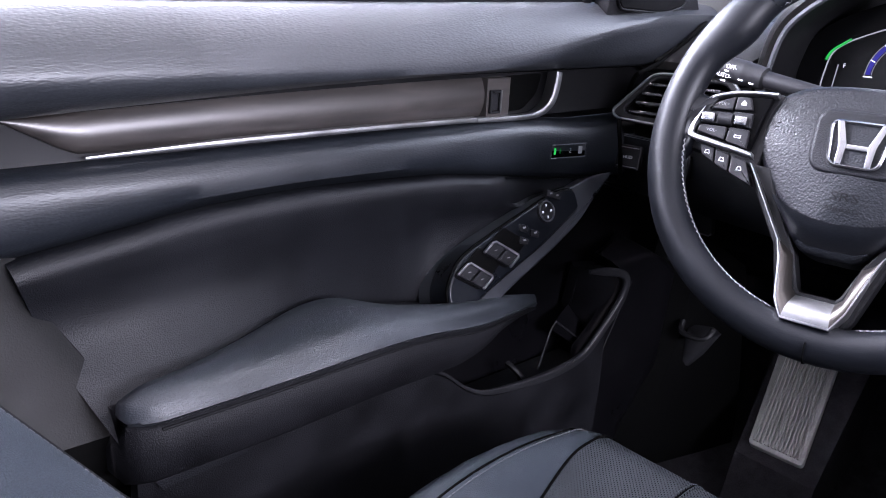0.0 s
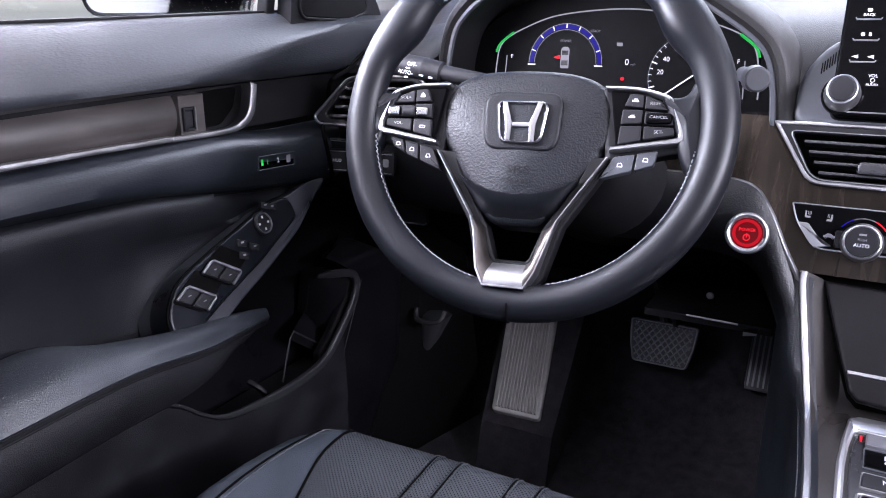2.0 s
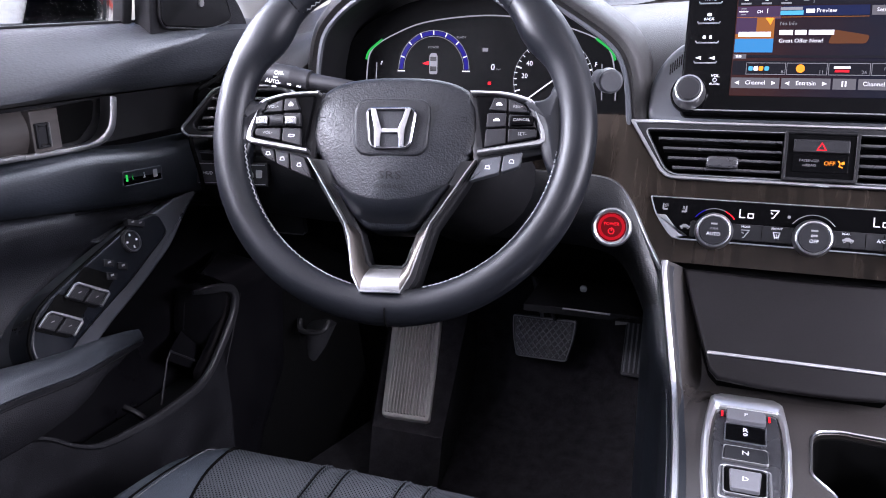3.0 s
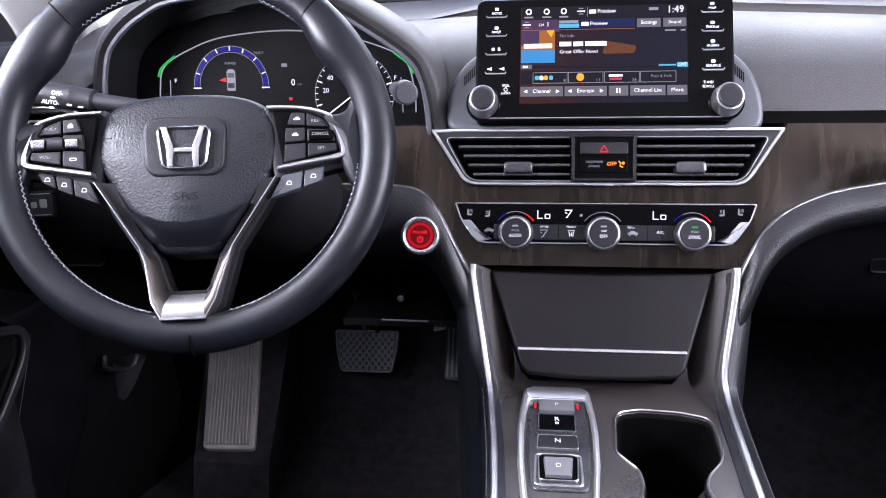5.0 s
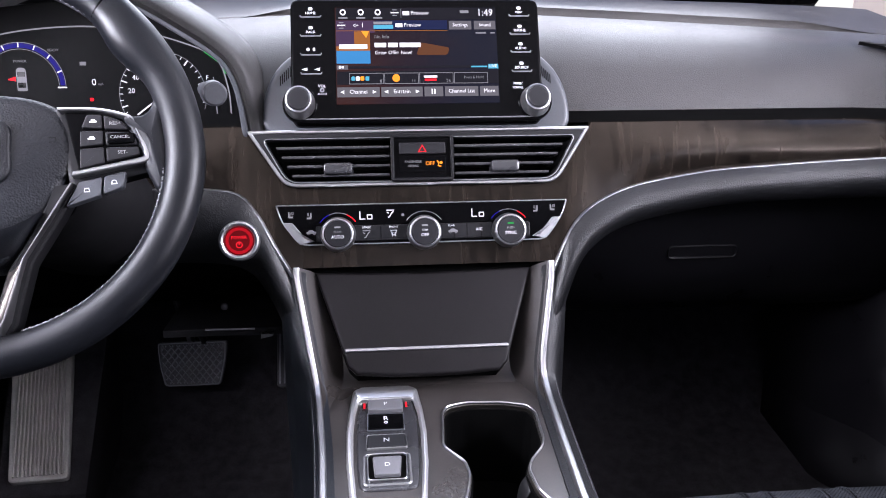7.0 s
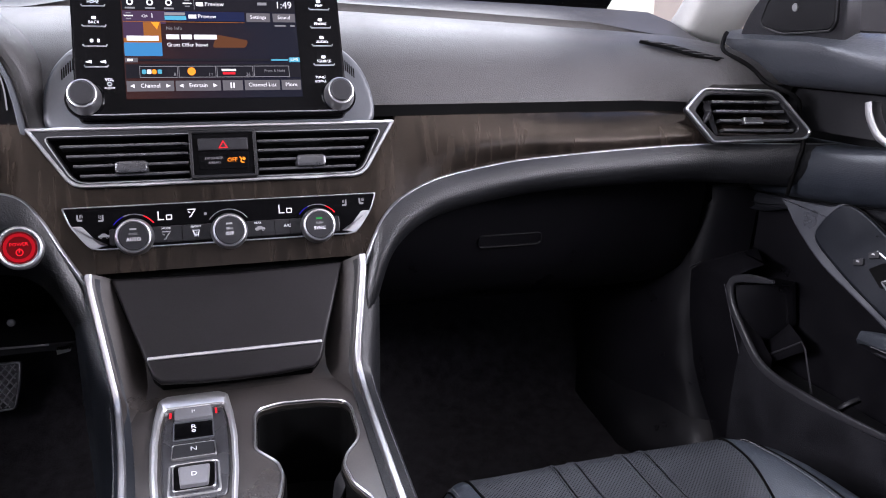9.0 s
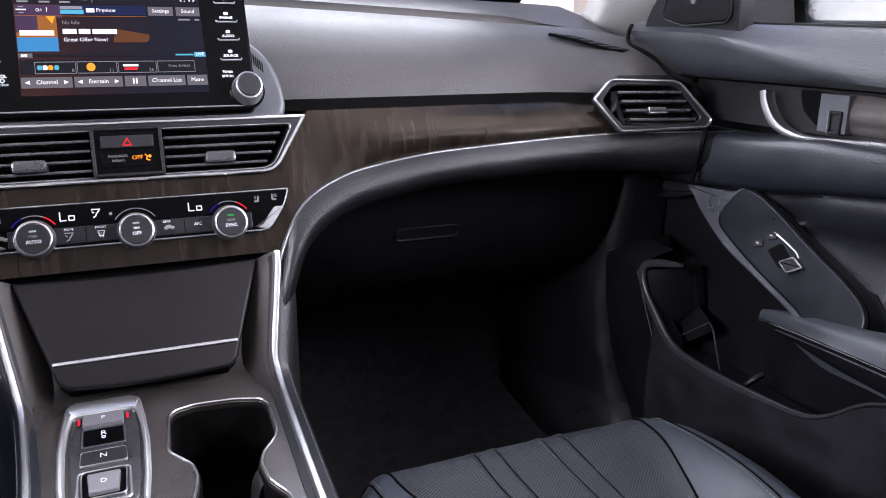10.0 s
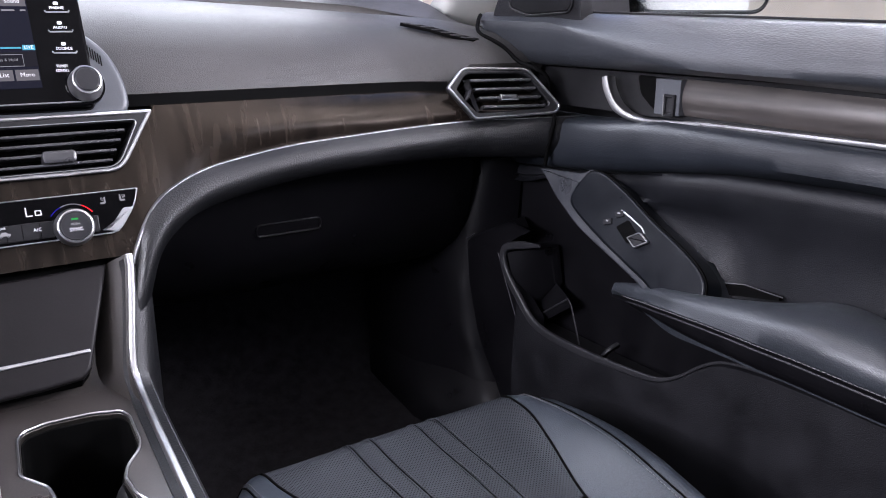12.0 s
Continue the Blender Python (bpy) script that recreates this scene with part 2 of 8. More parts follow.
CAR_WHITE = material("white_car_paint", (0.75, 0.76, 0.77), 0.25, vary=0.04, coat=0.5)
CAR_RED = material("red_car_paint", (0.42, 0.05, 0.03), 0.25, vary=0.06, coat=0.5)
CAR_BLACK = material("black_car_paint", (0.012, 0.012, 0.013), 0.2, vary=0.1, coat=0.5)


# ---- mesh helpers ----
def area2(p):
    return sum(p[i - 1][0] * p[i][1] - p[i][0] * p[i - 1][1] for i in range(len(p)))


def ccw(p):
    return list(p) if area2(p) > 0 else list(reversed(p))


def offset(p, d):
    """The counter-clockwise polygon p drawn in by d."""
    out = []
    n = len(p)
    for i in range(n):
        a, b, c = Vector(p[i - 1]), Vector(p[i]), Vector(p[(i + 1) % n])
        e1, e2 = (b - a), (c - b)
        if e1.length < 1e-9 or e2.length < 1e-9:
            out.append(tuple(b))
            continue
        e1.normalize()
        e2.normalize()
        n1, n2 = Vector((-e1.y, e1.x)), Vector((-e2.y, e2.x))
        m = n1 + n2
        k = m.length_squared
        m = n1 if k < 1e-6 else m * min(2 / k, 1.6)
        out.append((b.x + m.x * d, b.y + m.y * d))
    return out


def rounded(p, r, n=4):
    """The polygon p with round corners; r is one radius or one for each corner."""
    p = list(p)
    rs = [r] * len(p) if isinstance(r, (int, float)) else list(r)
    if area2(p) < 0:
        p.reverse()
        rs.reverse()
    out = []
    for i in range(len(p)):
        a, b, c = Vector(p[i - 1]), Vector(p[i]), Vector(p[(i + 1) % len(p)])
        u, v = a - b, c - b
        t = min(rs[i], u.length * 0.49, v.length * 0.49)
        if t < 1e-6:
            out.append(tuple(b))
            continue
        s, e = b + u.normalized() * t, b + v.normalized() * t
        for k in range(n + 1):
            w = k / n
            q = s * (1 - w) ** 2 + b * 2 * w * (1 - w) + e * w * w
            out.append((q.x, q.y))
    return out


def rect(x0, y0, x1, y1, r=0.0, n=3):
    p = [(x0, y0), (x1, y0), (x1, y1), (x0, y1)]
    return rounded(p, r, n) if r else p


def smooth_line(pts, n=6, closed=False):
    """A Catmull-Rom curve through the points, of any dimension."""
    P = [Vector(p) for p in pts]
    out = []
    m = len(P)
    for i in range(m if closed else m - 1):
        if closed:
            a, b, c, d = P[i - 1], P[i], P[(i + 1) % m], P[(i + 2) % m]
        else:
            a, b, c, d = P[max(i - 1, 0)], P[i], P[i + 1], P[min(i + 2, m - 1)]
        for k in range(n):
            t = k / n
            out.append(0.5 * ((2 * b) + (c - a) * t + (2 * a - 5 * b + 4 * c - d) * t * t + (3 * b - a - 3 * c + d) * t ** 3))
    if not closed:
        out.append(P[-1])
    return out


def curve_at(pts, x):
    """Piecewise-linear value at x of (x, value) pairs in rising x."""
    if x <= pts[0][0]:
        return pts[0][1]
    for (a, va), (b, vb) in zip(pts, pts[1:]):
        if x <= b:
            return va + (vb - va) * (x - a) / (b - a)
    return pts[-1][1]


def flow(pts, x):
    """Smooth value at x of (x, value) pairs in rising x."""
    if x <= pts[0][0]:
        return pts[0][1]
    if x >= pts[-1][0]:
        return pts[-1][1]
    k = max(i for i in range(len(pts) - 1) if pts[i][0] <= x)

    def slope(i):
        a, b = pts[max(i - 1, 0)], pts[min(i + 1, len(pts) - 1)]
        return (b[1] - a[1]) / (b[0] - a[0])

    (x0, v0), (x1, v1) = pts[k], pts[k + 1]
    h = x1 - x0
    t = (x - x0) / h
    return v0 * (1 + 2 * t) * (1 - t) ** 2 + slope(k) * h * t * (1 - t) ** 2 + v1 * t * t * (3 - 2 * t) + slope(k + 1) * h * t * t * (t - 1)


def ease(a, b, x):
    t = min(1.0, max(0.0, (x - a) / (b - a)))
    return t * t * (3 - 2 * t)


def loops(sections, close=True, caps=True):
    """A skin over rings of equal length; close: each ring is closed."""
    bm = bmesh.new()
    vs = [[bm.verts.new(p) for p in s] for s in sections]
    n = len(vs[0])
    for a, b in zip(vs, vs[1:]):
        for i in range(n if close else n - 1):
            j = (i + 1) % n
            bm.faces.new((a[i], a[j], b[j], b[i]))
    if caps and close:
        bm.faces.new(list(reversed(vs[0])))
        bm.faces.new(vs[-1])
    bm.normal_update()
    return bm


def inset(p, d):
    """offset() with the edges that would turn over drawn together into one corner."""
    q = offset(p, d)
    n = len(p)
    turned = []
    for i in range(n):
        j = (i + 1) % n
        turned.append((p[j][0] - p[i][0]) * (q[j][0] - q[i][0]) + (p[j][1] - p[i][1]) * (q[j][1] - q[i][1]) <= 0)
    if not any(turned) or all(turned):
        return q
    start = turned.index(False) + 1
    run = [start % n]
    for k in range(start, start + n):
        i = k % n
        if turned[i] and len(run) < n:
            run.append((i + 1) % n)
            continue
        if len(run) > 1:
            c = (sum(q[r][0] for r in run) / len(run), sum(q[r][1] for r in run) / len(run))
            for m, r in enumerate(run):
                q[r] = (c[0] + 1e-7 * m, c[1])
        run = [(i + 1) % n]
    return q


def plate(poly, z0, z1, bev=0.001, seg=2):
    """A flat piece of the outline poly from z0 up to z1, its upper edge rounded."""
    p = ccw(poly)
    secs = [[(x, y, z0) for x, y in p], [(x, y, z1 - bev) for x, y in p]]
    for k in range(1, seg + 1):
        a = math.pi / 2 * k / seg
        secs.append([(x, y, z1 - bev + bev * math.sin(a)) for x, y in inset(p, bev * (1 - math.cos(a)))])
    secs.append([(x, y, z1) for x, y in inset(p, bev * 1.35)])
    bm = loops(secs)
    bm.faces.ensure_lookup_table()
    bm.faces[-1].select = True  # the flat top is shaded flat
    return bm


def frame_plate(poly, width, z0, z1, bev=0.001, inner=None):
    """A closed frame: the outline poly with a hole drawn in by width."""
    p = ccw(poly)
    q = ccw(inner) if inner else offset(p, width)
    po, qi = offset(p, bev), offset(q, -bev)
    rings = [(p, z0), (p, z1 - bev), (po, z1), (qi, z1), (q, z1 - bev), (q, z0)]
    bm = bmesh.new()
    vs = [[bm.verts.new((x, y, z)) for x, y in r] for r, z in rings]
    n = len(p)
    for k in range(len(vs)):
        a, b = vs[k], vs[(k + 1) % len(vs)]
        for i in range(n):
            j = (i + 1) % n
            bm.faces.new((a[i], a[j], b[j], b[i]))
    bm.normal_update()
    return bm


def dome(poly, z0, z1, rise, bev=0.006, rings=6, power=2.0):
    """A cushion-like piece: the outline poly, rounded at its edge and rising by rise to its middle."""
    p = ccw(poly)
    cx = sum(q[0] for q in p) / len(p)
    cy = sum(q[1] for q in p) / len(p)
    secs = [[(x, y, z0) for x, y in p], [(x, y, z1 - bev) for x, y in p]]
    for k in range(1, 4):
        a = math.pi / 2 * k / 3
        secs.append([(x, y, z1 - bev + bev * math.sin(a)) for x, y in offset(p, bev * (1 - math.cos(a)))])
    base = offset(p, bev)
    for k in range(1, rings + 1):
        s = 1 - k / (rings + 0.6)
        secs.append([(cx + (x - cx) * s, cy + (y - cy) * s, z1 + rise * (1 - s ** power)) for x, y in base])
    return loops(secs)


def strip(outer, inner, z0, z1, bev=0.001):
    """A flat band between two edges with as many points each."""
    secs = []
    for a, b in zip(outer, inner):
        a, b = Vector(a), Vector(b)
        e = (b - a).normalized() * min(bev, (b - a).length * 0.3)
        secs.append([(a.x, a.y, z0), (a.x, a.y, z1 - bev), (a.x + e.x, a.y + e.y, z1), (b.x - e.x, b.y - e.y, z1), (b.x, b.y, z1 - bev), (b.x, b.y, z0)])
    return loops(secs)


def lathe(profile, n=28):
    """A turned piece about z from (radius, z) pairs."""
    secs = [[(max(r, 1e-5) * math.cos(2 * math.pi * i / n), max(r, 1e-5) * math.sin(2 * math.pi * i / n), z) for i in range(n)]
            for r, z in profile]
    return loops(secs)


def sweep(path, profile, closed=False, up=(0, 0, 1), scales=None, caps=True):
    """The 2D profile carried along a path; its second axis stays near up."""
    P = [Vector(p) for p in path]
    up = Vector(up)
    secs = []
    for i, p in enumerate(P):
        a = P[i - 1] if (i or closed) else p
        b = P[(i + 1) % len(P)] if (i < len(P) - 1 or closed) else p
        t = (b - a).normalized()
        s = t.cross(up)
        if s.length < 1e-4:
            s = t.cross(Vector((0.3, 0.9, 0.1)))
        s.normalize()
        w = s.cross(t).normalized()
        k = scales[i] if scales else 1.0
        secs.append([p + s * (x * k) + w * (y * k) for x, y in profile])
    if closed:
        secs.append(secs[0])
        bm = loops(secs, caps=False)
        bmesh.ops.remove_doubles(bm, verts=bm.verts, dist=1e-7)
        return bm
    return loops(secs, caps=caps)


def circle(r, n=10, ry=None):
    ry = ry or r
    return [(r * math.cos(2 * math.pi * i / n), ry * math.sin(2 * math.pi * i / n)) for i in range(n)]


def block(x0, y0, z0, x1, y1, z1, bev=0.002):
    return plate(rect(x0, y0, x1, y1, min(bev * 1.5, abs(x1 - x0) / 3, abs(y1 - y0) / 3)), z0, z1, min(bev, (z1 - z0) * 0.4))


def joined(bms):
    out = bmesh.new()
    for b in bms:
        me = bpy.data.meshes.new("tmp")
        b.to_mesh(me)
        b.free()
        out.from_mesh(me)
        bpy.data.meshes.remove(me)
    return out


def basis(o, x, y):
    """A pose at o with its x and y axes along x and y."""
    x = Vector(x).normalized()
    z = x.cross(Vector(y)).normalized()
    y = z.cross(x)
    m = Matrix((x, y, z)).transposed().to_4x4()
    m.translation = o
    return m


def tilted(o, back, turn=0.0):
    """A panel facing the seats: x to the right, y up its face, leaning back by degrees and turned about z."""
    a, b = radians(turn), radians(back)
    x = Vector((math.cos(a), math.sin(a), 0))
    bk = Vector((-math.sin(a), math.cos(a), 0))
    return basis(o, x, bk * math.sin(b) + Vector((0, 0, 1)) * math.cos(b))


def thing(name, at, label, category, group="", kind=""):
    ob = new(name)
    ob.empty_display_size = 0.02
    ob.location = at
    tagged(ob, label, category, group, kind)
    return ob


def root(ob):
    p = Vector(ob.location)
    while ob.parent:
        ob = ob.parent
        p += Vector(ob.location)
    return p


def part(name, bm, mat, parent=None, label="", at=None, angle=32, kind=""):
    """Links a bmesh as one mesh under parent; at: the pose of the bmesh's own axes in the world."""
    if at is not None:
        bm.transform(at)
    if parent is not None:
        bm.transform(Matrix.Translation(-root(parent)))
    bmesh.ops.recalc_face_normals(bm, faces=bm.faces)
    flat_tops = [f.select for f in bm.faces]
    me = bpy.data.meshes.new(name)
    bm.to_mesh(me)
    bm.free()
    me.polygons.foreach_set("use_smooth", [not f for f in flat_tops])
    me.set_sharp_from_angle(angle=radians(angle))
    me.materials.append(mat)
    ob = new(name, me)
    if parent is not None:
        ob.parent = parent
    if label or kind:
        tagged(ob, label, kind=kind)
    return ob


def solid(name, bm, mat, label, category, kind="", at=None, angle=32, group=""):
    """A thing of one mesh."""
    ob = part(name, bm, mat, None, "", at, angle)
    return tagged(ob, label, category, group, kind)


def text(name, words, size, x, y, at, mat, parent, lift=0.0004, align="CENTER", label="", stretch=1.0):
    """Lettering of that height, laid on the pose at, at (x, y)."""
    cu = bpy.data.curves.new("letters", "FONT")
    cu.body = words
    cu.size = size * 1.38
    cu.align_x = align
    cu.align_y = "CENTER"
    cu.extrude = 0.0
    cu.resolution_u = 2
    tmp = bpy.data.objects.new("letters", cu)
    scene.collection.objects.link(tmp)
    me = bpy.data.meshes.new_from_object(tmp.evaluated_get(bpy.context.evaluated_depsgraph_get()))
    bpy.data.objects.remove(tmp)
    bpy.data.curves.remove(cu)
    bm = bmesh.new()
    bm.from_mesh(me)
    bpy.data.meshes.remove(me)
    bm.transform(Matrix.Translation((x, y, lift)) @ Matrix.Diagonal((stretch, 1, 1, 1)))
    return part(name, bm, mat, parent, label, at)


def bar(name, x0, y0, x1, y1, at, mat, parent, lift=0.0004, thick=0.0003, r=0.0, label=""):
    return part(name, plate(rect(x0, y0, x1, y1, r), lift - thick, lift, 0.0001, 1), mat, parent, label, at)


def stitches(path, step, length, r, mat, parent, name="stitching", up=(0, 0, 1)):
    """A row of short threads along a path, in one mesh."""
    P = [Vector(p) for p in path]
    bms = []
    acc = 0.0
    for a, b in zip(P, P[1:]):
        d = (b - a).length
        t = (b - a).normalized() if d > 1e-9 else Vector((1, 0, 0))
        while acc < d:
            c = a + t * acc
            bms.append(sweep([c - t * length / 2, c, c + t * length / 2], circle(r, 5), up=up))
            acc += step
        acc -= d
    return part(name, joined(bms), mat, parent, kind="stuff")

# ---- setting: floor, roof, walls, outside ----
CX = 0.0015
WX = -0.38


def floor_z(y):
    return curve_at([(-0.6, 0.0), (0.05, 0.02), (0.25, 0.06), (0.42, 0.22), (0.5, 0.45)], y)


ys = [-2.3, -1.5, -0.9, -0.6, -0.3, -0.1, 0.05, 0.15, 0.25, 0.33, 0.42, 0.5]
secs = []
for i in range(33):
    x = -0.86 + 1.72 * i / 32
    tun = 0.10 * math.exp(-((x / 0.13) ** 4))
    secs.append([(x, y, floor_z(y) + tun + 0.002 * math.sin(x * 41 + y * 17)) for y in ys] +
                [(x, y, floor_z(y) - 0.05) for y in reversed(ys)])
solid("floor", loops(secs), CARPET, "worn black carpet over the car floor", "floor", "structure")


def wall(name, pts, d, mat, label, category):
    """A slab over the four or more points of one flat outline, thickened by d outwards."""
    a = [Vector(p) for p in pts]
    n = (a[1] - a[0]).cross(a[2] - a[0]).normalized() * d
    return solid(name, loops([a, [p + n for p in a]]), mat, label, category, "structure")


def roof_slab(x0, x1, y0, y1):
    secs = []
    for i in range(7):
        x = x0 + (x1 - x0) * i / 6
        h = 1.09 - 0.05 * (x / 0.66) ** 4
        prof = [(y, h - 0.08 * max(0.0, (y + 0.3) / 0.2) ** 2 - 0.06 * max(0.0, (-1.3 - y) / 0.7) ** 2) for y in [y0 + (y1 - y0) * k / 6 for k in range(7)]]
        secs.append([(x, y, z) for y, z in prof] + [(x, y, z + 0.03) for y, z in reversed(prof)])
    return loops(secs)


solid("ceiling", roof_slab(-0.66, 0.66, -0.10, -2.0), HEADLINER, "pale cloth headliner of the car roof", "ceiling", "structure")
# unseen rear wall, added to cut the light from behind
wall("wall_rear", [(-0.8, -2.3, 0.0), (0.8, -2.3, 0.0), (0.8, -2.3, 0.80), (-0.8, -2.3, 0.80)], 0.05, HARD, "unseen dark wall added to close the rear", "wall")
wall("wall_front", [(-0.86, 0.52, 0.0), (-0.86, 0.52, 0.64), (0.86, 0.52, 0.64), (0.86, 0.52, 0.0)], 0.05, HARD, "dark firewall behind the dashboard", "wall")
for s, side in ((-1, "left"), (1, "right")):
    pts = [(s * 0.74, -2.3, 0.02), (s * 0.74, -0.86, 0.02), (s * 0.74, -0.86, 0.66), (s * 0.74, -2.3, 0.66)]
    # unseen side wall, added to keep rear side light out
    wall("wall_" + side, pts if s > 0 else pts[::-1], 0.06, PLASTIC, "unseen dark wall added where the rear door stands", "wall")
    pts = [(s * 0.80, -0.9, 0.0), (s * 0.80, 0.55, 0.0), (s * 0.80, 0.55, 0.62), (s * 0.80, -0.9, 0.62)]
    wall("wall_outer_" + side, pts if s > 0 else pts[::-1], 0.05, HARD, "outer door skin seen from inside", "wall")
    rail = [(s * 0.64, 0.02 - 0.12, 1.02), (s * 0.645, -0.5, 1.06), (s * 0.645, -1.2, 1.06), (s * 0.63, -2.0, 0.98)]
    solid("trim_roof_" + side, sweep(smooth_line(rail, 4), circle(0.035, 10)), HEADLINER, "pale roof rail over the side windows", "trim", "structure")
    ap = [(s * 0.80, 0.40, 0.60), (s * 0.775, 0.24, 0.70), (s * 0.725, 0.08, 0.84), (s * 0.645, -0.11, 1.02)]
    solid("trim_pillar_" + side, sweep(smooth_line(ap, 5), rounded([(-0.05, -0.03), (0.05, -0.03), (0.05, 0.03), (-0.05, 0.03)], 0.02)),
          PILLAR_LIGHT, "pale grey windscreen pillar trim", "trim", "structure")
    # centre pillar with its flared foot
    bsec = []
    for y, z, w, a in ((-0.90, 1.04, 0.05, 0.645), (-0.87, 0.80, 0.06, 0.69), (-0.84, 0.60, 0.07, 0.715), (-0.81, 0.45, 0.075, 0.715),
                       (-0.775, 0.385, 0.075, 0.695), (-0.755, 0.345, 0.085, 0.685), (-0.75, 0.325, 0.09, 0.70), (-0.75, 0.05, 0.09, 0.715)):
        bsec.append([(s * (a + 0.06), y - w, z), (s * (a + 0.01), y - w, z), (s * a, y - w + 0.02, z), (s * a, y + w - 0.035, z),
                     (s * (a + 0.012), y + w - 0.012, z), (s * (a + 0.06), y + w, z)])
    solid("trim_centre_pillar_" + side, loops(bsec), PILLAR, "grey plastic centre pillar trim with a flared foot", "trim", "structure")
    gp = [(s * 0.748, -0.16, 0.64), (s * 0.66, -0.16, 1.03), (s * 0.66, -0.86, 1.04), (s * 0.748, -0.84, 0.64)]
    g = wall("window_" + side, gp if s < 0 else gp[::-1], 0.004, GLASS, "clear side window glass", "window")
    g.visible_shadow = False
ws = wall("windshield", [(-0.74, 0.56, 0.69), (0.74, 0.56, 0.69), (0.62, -0.08, 1.03), (-0.62, -0.08, 1.03)], 0.005, GLASS, "clear raked windshield glass", "window")
ws.visible_shadow = False
solid("trim_windshield", loops([[(x, 0.47, 0.69), (x, 0.60, 0.70), (x, 0.62, 0.68), (x, 0.47, 0.66)] for x in (-0.76, 0.0, 0.76)]), HARD,
      "black band along the windshield base", "trim", "structure")

gsecs = []
for i in range(13):
    x = -60 + 10 * i
    gsecs.append([(x, -60, -0.32), (x, -2.5, -0.32), (x, 2.5, -0.32), (x, 60, -0.32), (x, 60, -0.6), (x, -60, -0.6)])
# ground colour is raised so that it bounces light into the car
solid("ground", loops(gsecs), CONCRETE, "parking lot ground, paled to bounce light into the car", "ground", "structure")

# ---- dashboard ----
dash = thing("dashboard", (0, 0.2, 0.5), "black soft-touch dashboard with dark wood trim and silver lines", "dashboard")


def pad_profile(x):
    """Lower edge, crease and far edge of the dashboard's top skin at x."""
    a = abs(x)
    k = ease(0.50, 0.62, a)
    yl, zl = 0.022 - 0.052 * k, 0.578 + 0.028 * k
    e = ease(0.55, 0.70, a)
    yc = 0.21 - 0.08 * e
    zc = curve_at([(0.15, 0.692), (0.30, 0.685), (0.43, 0.678), (0.57, 0.670), (0.64, 0.664), (0.70, 0.650)], a)
    yd = 0.50 - 0.06 * e
    zd = curve_at([(0.15, 0.724), (0.28, 0.722), (0.56, 0.715), (0.71, 0.706)], a)
    k = ease(-0.60, -0.575, x) * (1 - ease(-0.232, -0.188, x))
    yl, zl = yl + (0.125 - yl) * k, zl + (0.66 - zl) * k
    return (yl, zl), (yc, zc), (yd, zd)


xs = [-0.725 + 1.435 * i / 110 for i in range(111)]
secs = []
for x in xs:
    (yl, zl), (yc, zc), (yd, zd) = pad_profile(x)
    dz = zc - zl
    dy = yc - yl
    lip_h = 0.011 * (1 - ease(0.54, 0.66, x)) * ease(-0.24, -0.12, x)
    pts = [(yl + 0.02, zl - 0.012), (yl + 0.004, zl - 0.004), (yl, zl + 0.006), (yl + 0.06 * dy, zl + 0.26 * dz),
           (yl + 0.16 * dy, zl + 0.50 * dz), (yl + 0.34 * dy, zl + 0.74 * dz), (yl + 0.62 * dy, zl + 0.91 * dz), (yl + 0.9 * dy, zc - 0.001),
           (yc, zc), (yc + 0.005, zc - 0.007), (yc + 0.020, zc - 0.006), (yc + 0.023, zc + 0.002), (yc + 0.021, zc + lip_h), (yc + 0.030, zc + lip_h + 0.003), (yc + 0.07, zc + lip_h + 0.25 * (zd - zc - lip_h)), (yc + 0.13, zc + lip_h + 0.62 * (zd - zc - lip_h)), (yc + 0.20, zc + lip_h + 0.9 * (zd - zc - lip_h)), (yd, zd),
           (yd, zl - 0.01)]
    low = 0.578 + 0.022 * ease(0.568, 0.590, abs(x)) - (pts[2][1] - 0.006)
    if x > 0.4:
        pts[:3] = [(y, z + low) for y, z in pts[:3]]
    secs.append([(x, y, z) for y, z in pts])
part("top_skin", loops(secs), SOFT, dash, "grained soft upper skin", angle=40)

# black strip standing in for the shaded gap under the top skin
joint = []
for q in range(36):
    x = 0.150 + 0.415 * q / 35
    (yl, zl), c_, f_ = pad_profile(x)
    joint.append([(x, yl - 0.0015, 0.5840), (x, yl - 0.0010, 0.5710), (x, yl + 0.0120, 0.5700), (x, yl + 0.0120, 0.5830)])
part("joint", loops(joint), DARKVOID, dash, "black strip painted for the shaded gap between skin and wood")
# demister outlet near the passenger's end
up_ = Vector((0.0, -0.0005, 0.0011))
far = smooth_line([(0.549, 0.083, 0.6575), (0.574, 0.053, 0.653), (0.597, 0.026, 0.6445), (0.626, 0.004, 0.6365)], 5)
near = smooth_line([(0.547, 0.080, 0.657), (0.567, 0.046, 0.650), (0.588, 0.018, 0.6415), (0.613, 0.0, 0.635)], 5)
part("demister_outlet", loops([[a + up_ * 0.5, b + up_ * 0.5, b - up_ * 3, a - up_ * 3] for a, b in zip(far, near)]), DARKVOID, dash, "narrow black demister outlet", angle=60)
for q in range(2, 16, 2):
    part("outlet_bar", sweep([far[q] + up_ * 0.7, near[max(q - 2, 0)] + up_ * 0.7], circle(0.0007, 5)), SOFT, dash)

